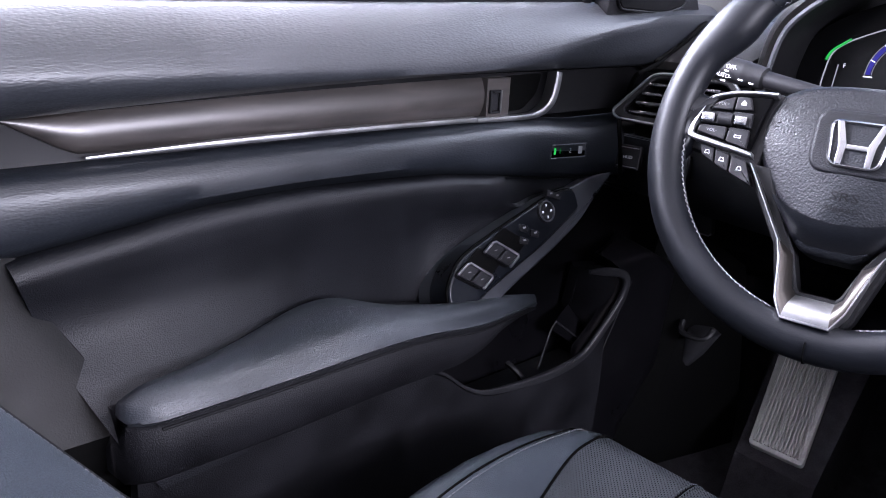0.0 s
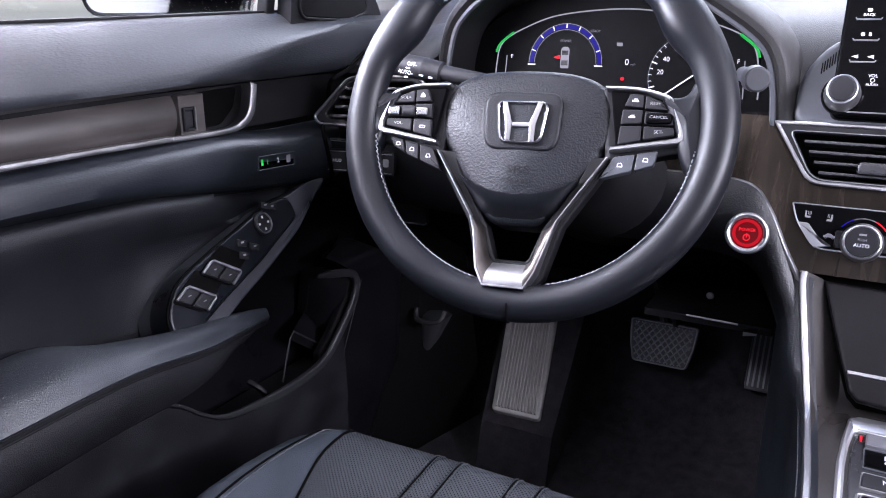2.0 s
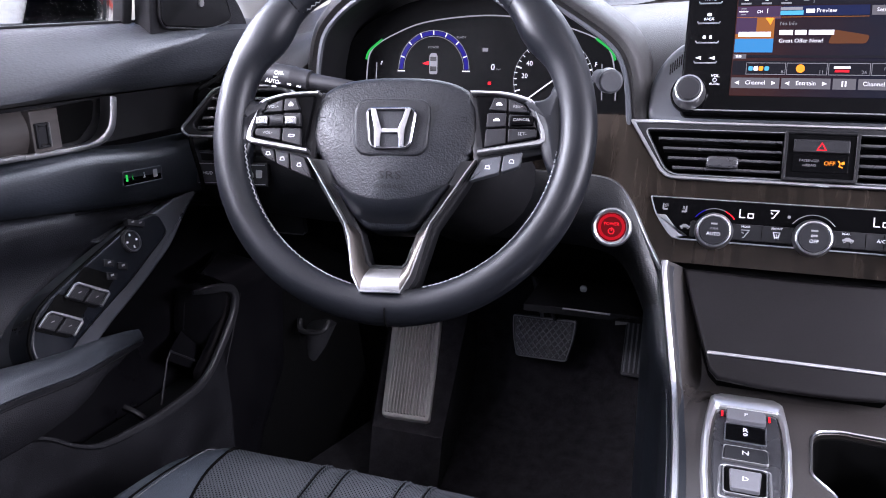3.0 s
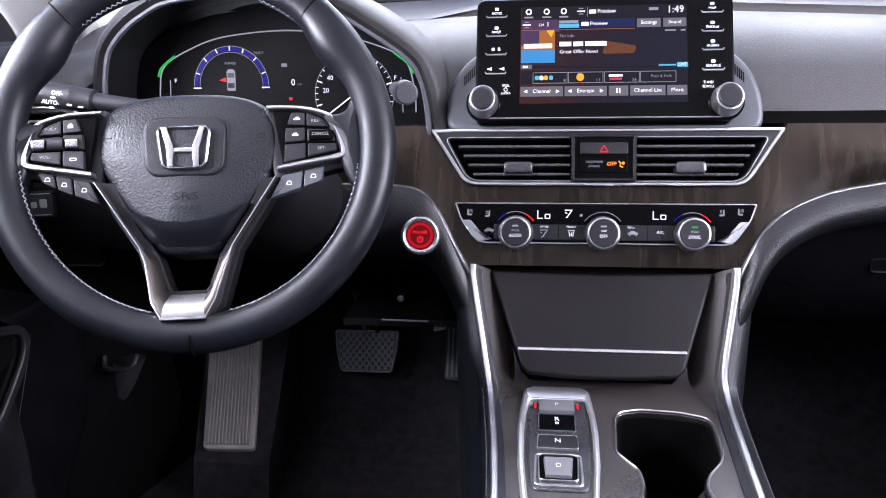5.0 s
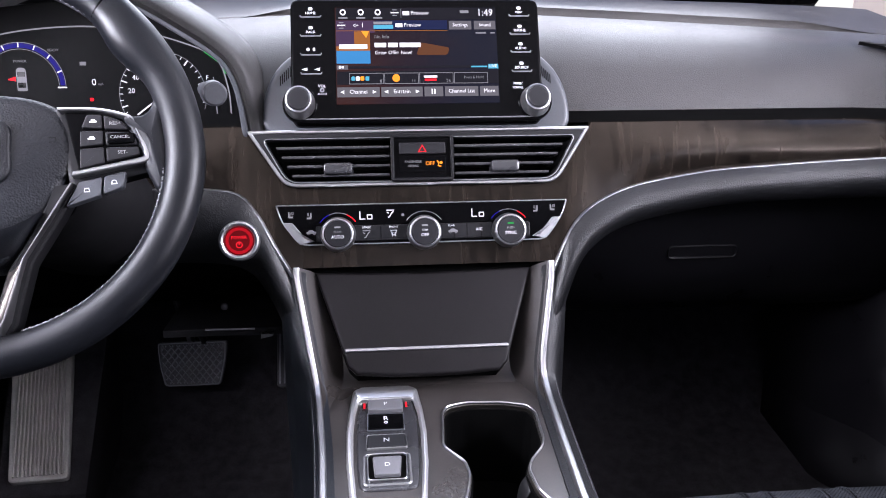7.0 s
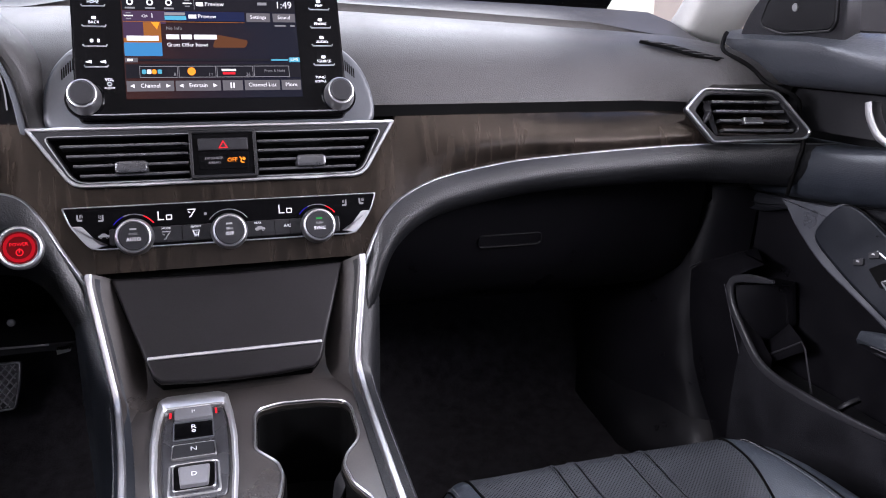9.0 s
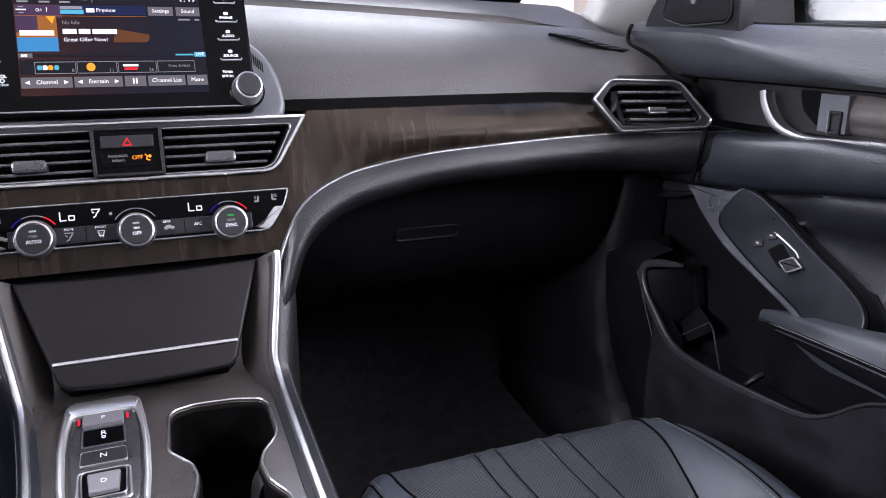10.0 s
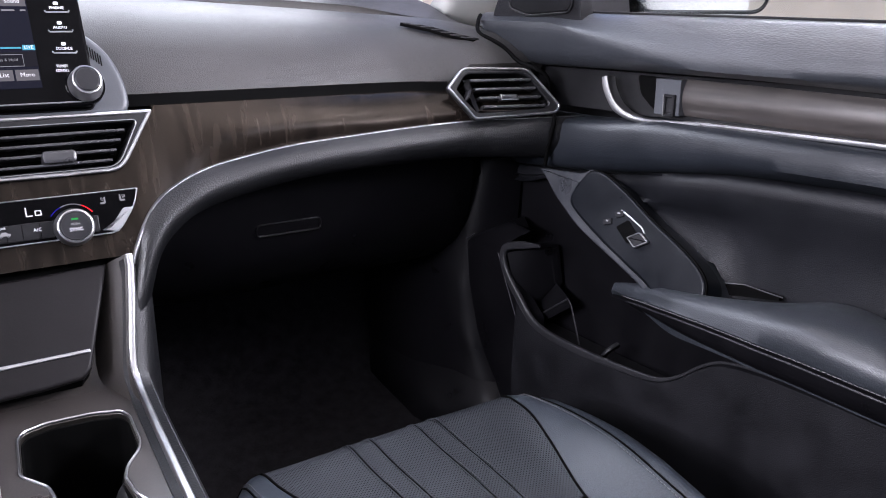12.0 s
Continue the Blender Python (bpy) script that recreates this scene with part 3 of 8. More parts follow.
# silver line: lower edge of the wood trim, from side to side
T_LINE = [(-0.74, -0.058, 0.521), (-0.55, -0.035, 0.516), (-0.40, -0.02, 0.512), (-0.28, -0.018, 0.511), (-0.225, -0.020, 0.510), (-0.196, -0.022, 0.503),
          (-0.178, -0.026, 0.481), (-0.160, -0.034, 0.447), (-0.139, -0.044, 0.413)]
T_RIGHT = [(0.143, -0.044, 0.413), (0.159, -0.036, 0.447), (0.177, -0.026, 0.471), (0.200, -0.018, 0.487), (0.235, -0.012, 0.501), (0.275, -0.008, 0.509),
           (0.335, -0.008, 0.518), (0.395, -0.012, 0.523), (0.50, -0.022, 0.530), (0.59, -0.036, 0.534), (0.68, -0.070, 0.536), (0.735, -0.085, 0.536)]


def bottom_at(x):
    if x < -0.139:
        return [curve_at([(p[0], p[i]) for p in T_LINE], x) for i in (1, 2)]
    if x > 0.143:
        return [curve_at([(p[0], p[i]) for p in T_RIGHT], x) for i in (1, 2)]
    return [-0.039, 0.424]


secs = []
for i in range(261):
    x = -0.70 + 1.385 * i / 260
    yb, zb = bottom_at(x)
    zt = 0.572
    yt = 0.010 - 0.045 * ease(0.45, 0.70, abs(x)) + 0.0
    xc = abs(x - CX)
    if xc < 0.192:
        v = curve_at([(0.148, -0.058), (0.192, 0.004)], xc)
        yt, zt = 0.008 + v * math.sin(radians(18)), 0.565 + v * math.cos(radians(18))
    sec = []
    for k in range(9):
        w = k / 8
        bul = 0.010 * math.sin(math.pi * w) * ease(0.19, 0.30, abs(x))
        sec.append((x, yt + (yb - yt) * w - bul, zt + (zb - zt) * w))
    sec += [(x, yb + 0.03, zb - 0.004), (x, yt + 0.02, zt)]
    secs.append(sec)
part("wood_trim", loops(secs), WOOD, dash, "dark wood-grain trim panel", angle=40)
t_l = smooth_line(T_LINE, 5)
t_r = smooth_line(T_RIGHT, 5)
flat = rounded([(-0.0028, -0.002), (0.0028, -0.002), (0.0028, 0.002), (-0.0028, 0.002)], 0.0012, 2)
part("silver_line", sweep([p + Vector((0, -0.003, -0.001)) for p in t_l], flat), SILVER, dash, "bright silver trim line")
part("silver_line", sweep([p + Vector((0, -0.003, -0.001)) for p in t_r], flat), SILVER, dash, "bright silver trim line")

# lower pads under the silver line
B_LEFT = [(-0.74, 0.0, 0.435), (-0.55, 0.0, 0.425), (-0.40, -0.005, 0.425), (-0.30, -0.012, 0.427), (-0.225, -0.02, 0.427), (-0.190, -0.024, 0.416),
          (-0.168, -0.032, 0.385), (-0.150, -0.045, 0.345), (-0.128, -0.060, 0.295)]
B_RIGHT = [(0.122, -0.068, 0.275), (0.139, -0.058, 0.318), (0.158, -0.044, 0.370), (0.174, -0.032, 0.411), (0.196, -0.022, 0.436), (0.232, -0.014, 0.456),
           (0.302, -0.01, 0.471), (0.389, -0.012, 0.481), (0.545, -0.026, 0.486), (0.62, -0.04, 0.484), (0.735, -0.075, 0.478)]
T_L2 = T_LINE[:-1] + [(-0.141, -0.05, 0.40), (-0.126, -0.085, 0.330)]
T_L2[-3] = (-0.163, -0.036, 0.45)
T_R2 = [(0.129, -0.085, 0.330), (0.142, -0.052, 0.395)] + T_RIGHT[1:]


def lower_pad(T, B, bulge):
    n = 60
    ta, ba = smooth_line(T, 8), smooth_line(B, 8)

    def at(line, w):
        f = w * (len(line) - 1)
        i = min(int(f), len(line) - 2)
        return line[i].lerp(line[i + 1], f - i)

    secs = []
    for i in range(n + 1):
        w = i / n
        t, b = at(ta, w), at(ba, w)
        sec = [t + Vector((0, 0.03, 0))]
        for k in range(9):
            v = k / 8
            p = t.lerp(b, v)
            p.y -= bulge * math.sin(math.pi * min(1.0, v * 0.9 + 0.08)) ** 0.8
            sec.append(p)
        sec += [b + Vector((0, 0.03, -0.004)), b + Vector((0, 0.09, 0.0))]
        secs.append(sec)
    return loops(secs)


part("knee_pad", lower_pad(T_L2, B_LEFT, 0.018), KNEE, dash, "grained vinyl lower pad")
part("knee_pad", lower_pad(T_R2, B_RIGHT, 0.021), KNEE, dash, "grained vinyl lower pad")
# body of the dashboard behind all panels, painted near black for its shade
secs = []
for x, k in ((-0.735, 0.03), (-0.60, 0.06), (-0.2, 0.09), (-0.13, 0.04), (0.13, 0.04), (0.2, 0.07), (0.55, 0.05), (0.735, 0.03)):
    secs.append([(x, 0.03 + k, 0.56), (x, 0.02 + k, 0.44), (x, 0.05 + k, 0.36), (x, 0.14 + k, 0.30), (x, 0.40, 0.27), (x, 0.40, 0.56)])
part("carrier", loops(secs), DARKVOID, dash, "lower dashboard body, blackened to imitate its shade")
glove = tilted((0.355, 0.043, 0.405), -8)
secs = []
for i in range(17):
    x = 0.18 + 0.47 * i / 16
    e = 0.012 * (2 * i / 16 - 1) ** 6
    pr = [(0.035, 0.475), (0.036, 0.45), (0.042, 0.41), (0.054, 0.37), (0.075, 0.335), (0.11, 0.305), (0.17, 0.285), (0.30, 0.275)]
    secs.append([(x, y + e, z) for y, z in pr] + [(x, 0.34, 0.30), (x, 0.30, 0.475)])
# lid colour is lowered for the shade under the dashboard
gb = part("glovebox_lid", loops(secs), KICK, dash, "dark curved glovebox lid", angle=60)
part("glovebox_latch", frame_plate(rect(-0.045, -0.009, 0.045, 0.009, 0.007), 0.0020, -0.006, 0.002, 0.001), KICK, gb, "black pull latch", at=glove)

# instrument hood
hood = [(-0.577, 0.555), (-0.574, 0.60), (-0.563, 0.650), (-0.545, 0.675), (-0.515, 0.697), (-0.475, 0.713), (-0.40, 0.718), (-0.335, 0.713),
        (-0.295, 0.700), (-0.255, 0.677), (-0.214, 0.648), (-0.199, 0.625), (-0.193, 0.595), (-0.190, 0.555)]
arch = smooth_line(hood, 5)
secs = []
for i, p in enumerate(arch):
    q = arch[min(i + 1, len(arch) - 1)] - arch[max(i - 1, 0)]
    nrm = Vector((-q.y, q.x)).normalized()
    w = i / (len(arch) - 1)
    lip = -0.012 + 0.02 * (1 - math.sin(math.pi * w))

    def at(r, y):
        return (p.x + nrm.x * r, y, p.y + nrm.y * r)

    sec = [at(0.0, 0.125), at(0.0, lip + 0.012), at(0.002, lip + 0.004), at(0.007, lip), at(0.013, lip + 0.003), at(0.020, lip + 0.014),
           at(0.026, lip + 0.05), at(0.018, 0.16), at(0.0, 0.22)]
    secs.append(sec)
part("instrument_hood", loops([q[2:] for q in secs]), SOFT, dash, "hooded binnacle over the dials", angle=45)
part("hood_lining", loops([[q[0], q[1], q[2], q[3], q[4]] for q in secs], close=False, caps=False), SATIN, dash, "black lining of the hood", angle=45)
part("hood_edge", sweep([p for p in [Vector((q.x, 0.010 - 0.012 * math.sin(math.pi * i / (len(arch) - 1)), q.y)) for i, q in enumerate(arch)]],
                        circle(0.0035, 6), up=(0, 1, 0)), GREYTRIM, dash, "thin grey bead round the hood")

# air vents
STACK = tilted((CX, 0.008, 0.565), 18)


def slat(x0, x1, y, depth=0.024, h=0.0034):
    return sweep([(x0, y, -0.006), (x1, y, -0.006)], rounded([(-depth / 2, -h / 2), (depth / 2, -h / 2), (depth / 2, h / 2), (-depth / 2, h / 2)], 0.0015, 2), up=(0, 1, 0))


cv = thing("air_vent", (CX, 0, 0.54), "wide centre air vent with black slats in a silver frame", "air vent", "dashboard vents")
outer = rounded([(-0.1905, 0.002), (0.1905, 0.002), (0.150, -0.0605), (-0.150, -0.0605)], [0.004, 0.004, 0.014, 0.014])
inner = rounded([(-0.171, -0.009), (0.171, -0.009), (0.146, -0.054), (-0.146, -0.054)], [0.004, 0.004, 0.012, 0.012])
part("vent_frame", frame_plate(outer, 0.006, -0.004, 0.006, 0.0012, inner), SATIN, cv, at=STACK)
rim = rounded([(-0.1905, 0.002), (0.1905, 0.002), (0.150, -0.0605), (-0.150, -0.0605)], [0.004, 0.004, 0.014, 0.014])
part("silver_rim", frame_plate(rim, 0.0038, 0.002, 0.0078, 0.001), SILVER, cv, "satin silver rim", at=STACK)
part("inner_line", frame_plate(offset(ccw(inner), -0.0022), 0.0012, 0.003, 0.0068, 0.0004), DULL, cv, "thin inner line", at=STACK)
# duct floor is blackened to imitate its shade
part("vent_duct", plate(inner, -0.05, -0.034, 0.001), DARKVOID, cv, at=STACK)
part("duct_wall", frame_plate(offset(ccw(inner), -0.003), 0.003, -0.05, 0.001, 0.0004), HARD, cv, at=STACK)
for k in range(4):
    y = -0.0175 - 0.0102 * k
    half = 0.164 - (k + 1) * 0.0056
    for a, b in ((-half, -0.036), (0.036, half)):
        part("slat", slat(a, b, y), SLAT, cv, at=STACK)
for x in (-0.092, 0.092):
    part("vent_tab", block(x - 0.016, -0.0475, -0.006, x + 0.016, -0.0345, 0.012, 0.003), SLAT, cv, "sliding vent tab", at=STACK)
hz = thing("hazard_switch", (CX, -0.01, 0.54), "black hazard switch block with a red triangle between the vents", "switch")
part("body", plate(rect(-0.034, -0.056, 0.034, -0.006, 0.003), -0.03, 0.011, 0.0015), GLOSS, hz, at=STACK)
part("bezel", frame_plate(rect(-0.0345, -0.0565, 0.0345, -0.0055, 0.003), 0.0035, 0.0, 0.014, 0.001), SATIN, hz, at=STACK)
part("hazard_button", plate(rect(-0.0255, -0.0275, 0.0255, -0.0145, 0.0015), 0.008, 0.015, 0.0012), BUTTON, hz, at=STACK)
part("hazard_triangle", frame_plate([(-0.005, -0.0255), (0.005, -0.0255), (0.0, -0.0170)], 0.0013, 0.0148, 0.0153, 0.0001), LIT_RED, hz, at=STACK)
part("status_window", plate(rect(-0.0255, -0.047, 0.0255, -0.0295, 0.001), 0.008, 0.0118, 0.0005), GLOSS, hz, at=STACK)
text("lettering", "PASSENGER", 0.0026, -0.010, -0.0355, STACK, LIT_DIM, hz, 0.0122)
text("lettering", "AIRBAG", 0.0026, -0.010, -0.0402, STACK, LIT_DIM, hz, 0.0122)
text("lettering", "OFF", 0.0044, 0.0085, -0.0378, STACK, LIT_ORANGE, hz, 0.0122)
part("airbag_symbol", sweep([(0.0160, -0.0345, 0.0121), (0.0180, -0.0372, 0.0121), (0.0172, -0.0400, 0.0121), (0.0205, -0.0412, 0.0121)], circle(0.0007, 4)), LIT_ORANGE, hz, at=STACK)
part("airbag_symbol", lathe([(0.0, 0.0), (0.0017, 0.0), (0.0017, 0.0003), (0.0, 0.0003)], 12), LIT_ORANGE, hz, at=STACK @ Matrix.Translation((0.0205, -0.0368, 0.0119)))


def side_vent(s):
    """The round-cornered vent at the end of the dashboard."""
    fr = tilted((s * 0.635 - 0.010, -0.054, 0.570), 15, -17 * s)
    v = thing("air_vent", fr.translation, "side air vent with black slats in a silver frame", "air vent", "dashboard vents")
    m = s

    def fl(p):
        return [(q[0] * m, q[1]) for q in p]

    o = rounded(fl([(-0.079, 0.007), (-0.057, 0.033), (0.034, 0.031), (0.078, -0.020), (0.070, -0.030), (-0.044, -0.035)]), [0.004, 0.008, 0.012, 0.008, 0.008, 0.005])
    i = rounded(fl([(-0.066, 0.005), (-0.052, 0.025), (0.031, 0.024), (0.062, -0.016), (0.056, -0.022), (-0.040, -0.026)]), [0.004, 0.008, 0.012, 0.008, 0.008, 0.005])
    part("vent_frame", frame_plate(o, 0.005, -0.006, 0.004, 0.0015, i), SATIN, v, at=fr)
    part("silver_rim", frame_plate(o, 0.0030, 0.0, 0.0075, 0.0012), SILVER, v, "satin silver rim", at=fr)
    part("duct_wall", frame_plate(offset(ccw(i), -0.004), 0.004, -0.05, 0.0, 0.0004), HARD, v, at=fr)
    # duct floor painted near black, like the shade behind the slats
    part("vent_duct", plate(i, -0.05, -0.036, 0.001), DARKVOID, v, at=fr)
    for k in range(4):
        y = 0.016 - 0.0115 * k
        a, b = -0.046 + 0.005 * k, 0.037 + 0.006 * k
        lo, hi = sorted((a * m, b * m))
        part("slat", slat(lo, hi, y, 0.022, 0.004), SLAT, v, at=fr)
    part("vent_tab", block(0.004 * m - 0.012, -0.011, -0.004, 0.004 * m + 0.012, -0.003, 0.009, 0.0025), SLAT, v, "sliding vent tab", at=fr)
    part("tab_edge", sweep([(0.004 * m - 0.012, -0.0035, 0.0085), (0.004 * m - 0.011, -0.0105, 0.0092), (0.004 * m + 0.012, -0.0105, 0.0092)], circle(0.001, 6)), SILVER, v, at=fr)
    w = part("thumbwheel_plate", plate(rounded(fl([(-0.064, 0.005), (-0.056, 0.018), (-0.040, -0.024), (-0.034, -0.024), (-0.047, 0.020)]), 0.002), -0.010, -0.0030, 0.001), HARD, v, at=fr)
    part("thumbwheel", lathe([(0.0, -0.002), (0.0085, -0.002), (0.0095, 0.0), (0.0085, 0.002), (0.0, 0.002)], 18), BUTTON, v,
         at=fr @ Matrix.Translation((-0.0515 * m, -0.003, 0.0)) @ pose(0, 0, 0, 0, 90, -25 * m))
    return v


side_vent(1)
side_vent(-1)

# ---- instrument cluster ----
CL = tilted((WX, 0.08, 0.61), 6)
cl = thing("instrument_cluster", (WX, 0.1, 0.6), "dark digital instrument cluster with a blue power arc and speedometer", "gauge")
face = rounded([(-0.193, -0.07), (0.192, -0.07), (0.190, 0.03), (0.165, 0.058), (0.10, 0.085), (0.0, 0.10), (-0.10, 0.088), (-0.165, 0.06), (-0.192, 0.03)], 0.02)
part("face", plate(face, -0.02, 0.0, 0.001), DIALFACE, cl, at=CL)
line = smooth_line([(-0.160, -0.03, 0.0012), (-0.160, 0.0, 0.0012), (-0.152, 0.029, 0.0012), (-0.115, 0.050, 0.0012), (-0.072, 0.063, 0.0012), (0.0, 0.069, 0.0012),
                    (0.06, 0.064, 0.0012), (0.11, 0.052, 0.0012), (0.150, 0.033, 0.0012), (0.162, 0.0, 0.0012), (0.164, -0.03, 0.0012)], 6)
part("outline", sweep(line, circle(0.0009, 5), up=(0, 0, 1)), LIT_DIM, cl, "thin white outline", at=CL)
for sx in (-1, 1):
    g = smooth_line([(sx * 0.161, 0.016, 0.0016), (sx * 0.156, 0.027, 0.0016), (sx * 0.138, 0.041, 0.0016)], 5)
    part("charge_glow", sweep(g, circle(0.0016, 6)), LIT_GREEN, cl, "green lit band", at=CL)
    part("level_bar", sweep([(sx * 0.146, 0.012, 0.001), (sx * 0.148, -0.03, 0.001)], circle(0.0007, 5)), LIT_DIM, cl, at=CL)
    text("lettering", "F", 0.005, sx * 0.139, 0.011, CL, LIT_WHITE, cl, 0.001)


def arc_plate(cx, cy, r0, r1, a0, a1, z, n=40):
    o = [(cx + r1 * math.cos(radians(a0 + (a1 - a0) * i / n)), cy + r1 * math.sin(radians(a0 + (a1 - a0) * i / n))) for i in range(n + 1)]
    i_ = [(cx + r0 * math.cos(radians(a0 + (a1 - a0) * i / n)), cy + r0 * math.sin(radians(a0 + (a1 - a0) * i / n))) for i in range(n, -1, -1)]
    return plate(o + i_, z - 0.0003, z, 0.0001, 1)


part("power_arc", arc_plate(-0.067, 0.004, 0.0420, 0.0470, 0, 180, 0.001), LIT_BLUE, cl, "blue lit power arc", at=CL)
part("arc_edge", arc_plate(-0.067, 0.004, 0.0403, 0.0409, 0, 180, 0.001), LIT_DIM, cl, at=CL)
part("arc_edge", arc_plate(-0.067, 0.004, 0.0475, 0.0482, 0, 180, 0.0012), LIT_DIM, cl, at=CL)
for a in (20, 45, 68, 90, 112, 135, 160):
    c, s_ = math.cos(radians(a)), math.sin(radians(a))
    part("tick", sweep([(-0.067 + 0.0425 * c, 0.004 + 0.0425 * s_, 0.0014), (-0.067 + 0.0475 * c, 0.004 + 0.0475 * s_, 0.0014)], circle(0.0006, 4)), LIT_WHITE, cl, at=CL)
for x in (-0.111, -0.023):
    bar("arc_foot", x - 0.005, 0.001, x + 0.005, 0.0025, CL, LIT_WHITE, cl, 0.0014)
text("lettering", "POWER", 0.003, -0.067, 0.031, CL, LIT_DIM, cl, 0.001)
text("lettering", "READY", 0.003, -0.030, 0.043, CL, LIT_DIM, cl, 0.001)
part("car_symbol", plate(rounded([(-0.0725, -0.002), (-0.0615, -0.002), (-0.0615, 0.021), (-0.0635, 0.024), (-0.0705, 0.024), (-0.0725, 0.021)], 0.002), 0.0007, 0.0012, 0.0002), LIT_DIM, cl, "small white car symbol", at=CL)
bar("car_window", -0.0712, 0.0015, -0.0628, 0.0075, CL, GLOSS, cl, 0.0016)
bar("car_window", -0.0712, 0.0140, -0.0628, 0.0195, CL, GLOSS, cl, 0.0016)
part("door_symbol", plate([(-0.0735, 0.014), (-0.0815, 0.0115), (-0.0815, 0.0105), (-0.0735, 0.009)], 0.0007, 0.0012, 0.0002, 1), LIT_RED, cl, at=CL)
text("lettering", "0", 0.0078, 0.012, 0.007, CL, LIT_WHITE, cl, 0.001)
text("lettering", "mph", 0.0026, 0.0195, 0.005, CL, LIT_DIM, cl, 0.001)
bar("status_symbol", -0.002, 0.026, 0.005, 0.030, CL, LIT_DIM, cl, 0.001)
bar("status_symbol", 0.006, -0.014, 0.010, -0.0105, CL, LIT_RED, cl, 0.001)
SX, SY = 0.088, -0.008
part("speed_arc", arc_plate(SX, SY, 0.0485, 0.0492, -20, 205, 0.001), LIT_DIM, cl, at=CL)
for i in range(25):
    a = 205 - i * 9
    c, s_ = math.cos(radians(a)), math.sin(radians(a))
    big = i % 4 == 1
    part("tick", sweep([(SX + (0.042 if big else 0.045) * c, SY + (0.042 if big else 0.045) * s_, 0.0012), (SX + 0.0488 * c, SY + 0.0488 * s_, 0.0012)],
                       circle(0.0007 if big else 0.0004, 4)), LIT_WHITE, cl, at=CL)
for w, a in (("20", 172), ("40", 146), ("60", 118), ("80", 92), ("100", 62)):
    text("lettering", w, 0.0058, SX + 0.0355 * math.cos(radians(a)), SY + 0.0355 * math.sin(radians(a)), CL, LIT_WHITE, cl, 0.001)
part("needle", sweep([(SX - 0.03, SY - 0.022, 0.002), (SX + 0.004, SY + 0.003, 0.002)], circle(0.0008, 5)), LIT_WHITE, cl, at=CL)

# ---- touch screen ----
SC = tilted((-0.0005, 0.0, 0.5985), 24) @ Matrix.Diagonal((0.985, 1.046, 1, 1))
dp = thing("touch_screen", (CX, 0.02, 0.6), "glossy black touch screen unit with silver-ringed knobs, radio page lit", "screen")
pod = rounded([(-0.176, -0.026), (0.176, -0.026), (0.175, 0.012), (0.163, 0.043), (0.138, 0.066), (-0.138, 0.066), (-0.163, 0.043), (-0.175, 0.012)], 0.02, 5)
part("pod", plate(pod, -0.07, -0.022, 0.006, 3), GREYTRIM, dp, "grey satin backing pod", at=SC)
for sx in (-1, 1):
    for k in range(7):
        x = sx * (0.141 + 0.0022 * k)
        part("grille_slot", plate([(x - 0.0006, 0.038 - 0.002 * k), (x + 0.0006, 0.038 - 0.002 * k), (x + 0.0006, 0.050 - 0.0022 * k), (x - 0.0006, 0.050 - 0.0022 * k)], -0.024, -0.0215, 0.0002, 1), DARKVOID, dp, at=SC)
part("bezel", plate(rect(-0.1405, -0.0200, 0.1405, 0.1155, 0.010, 5), -0.035, -0.004, 0.003, 3), GLOSS, dp, at=SC)
part("bottom_line", sweep([(-0.128, -0.0165, -0.0035), (0.128, -0.0165, -0.0035)], circle(0.0008, 5)), DULL, dp, at=SC)


def page_material(name):
    """The radio page's backdrop: a warm band fading into navy, with a soft cloud."""
    m, nt, b = nodes_of(name)
    L = nt.links.new
    tc = nt.nodes.new("ShaderNodeTexCoord")
    sep = nt.nodes.new("ShaderNodeSeparateXYZ")
    L(tc.outputs["Object"], sep.inputs[0])
    n1 = node(nt, "ShaderNodeTexNoise", Scale=26.0, Detail=3.0)
    L(tc.outputs["Object"], n1.inputs["Vector"])
    mr = node(nt, "ShaderNodeMapRange")
    mr.inputs["From Min"].default_value = -0.09
    mr.inputs["From Max"].default_value = 0.09
    L(sep.outputs[0], mr.inputs["Value"])
    ad = nt.nodes.new("ShaderNodeMath")
    ad.operation = "MULTIPLY_ADD"
    ad.inputs[1].default_value = 0.5
    L(n1.outputs["Fac"], ad.inputs[0])
    L(mr.outputs[0], ad.inputs[2])
    ramp = nt.nodes.new("ShaderNodeValToRGB")
    e = ramp.color_ramp.elements
    e[0].position, e[0].color = 0.22, (0.075, 0.022, 0.016, 1)
    e[1].position, e[1].color = 1.05, (0.010, 0.012, 0.030, 1)
    mid = e.new(0.55)
    mid.color = (0.030, 0.012, 0.020, 1)
    L(ad.outputs[0], ramp.inputs[0])
    b.inputs["Base Color"].default_value = (0.002, 0.002, 0.002, 1)
    b.inputs["Roughness"].default_value = 0.2
    b.inputs["Specular IOR Level"].default_value = 0.05
    L(ramp.outputs[0], b.inputs["Emission Color"])
    b.inputs["Emission Strength"].default_value = 0.24
    return m


lcd_mat = page_material("lcd_radio_page")
lcd_grey = glow("lcd_button_grey", (0.30, 0.30, 0.32), 0.19)
lcd_dark = glow("lcd_dark", (0.02, 0.02, 0.03), 0.2)
lcd_violet = glow("lcd_violet", (0.16, 0.09, 0.20), 0.17)
lcd_blue = glow("lcd_blue", (0.05, 0.32, 0.66), 0.34)
lcd_amber = glow("lcd_amber", (0.55, 0.20, 0.04), 0.26)
lcd_brown = glow("lcd_brown", (0.22, 0.08, 0.03), 0.24)
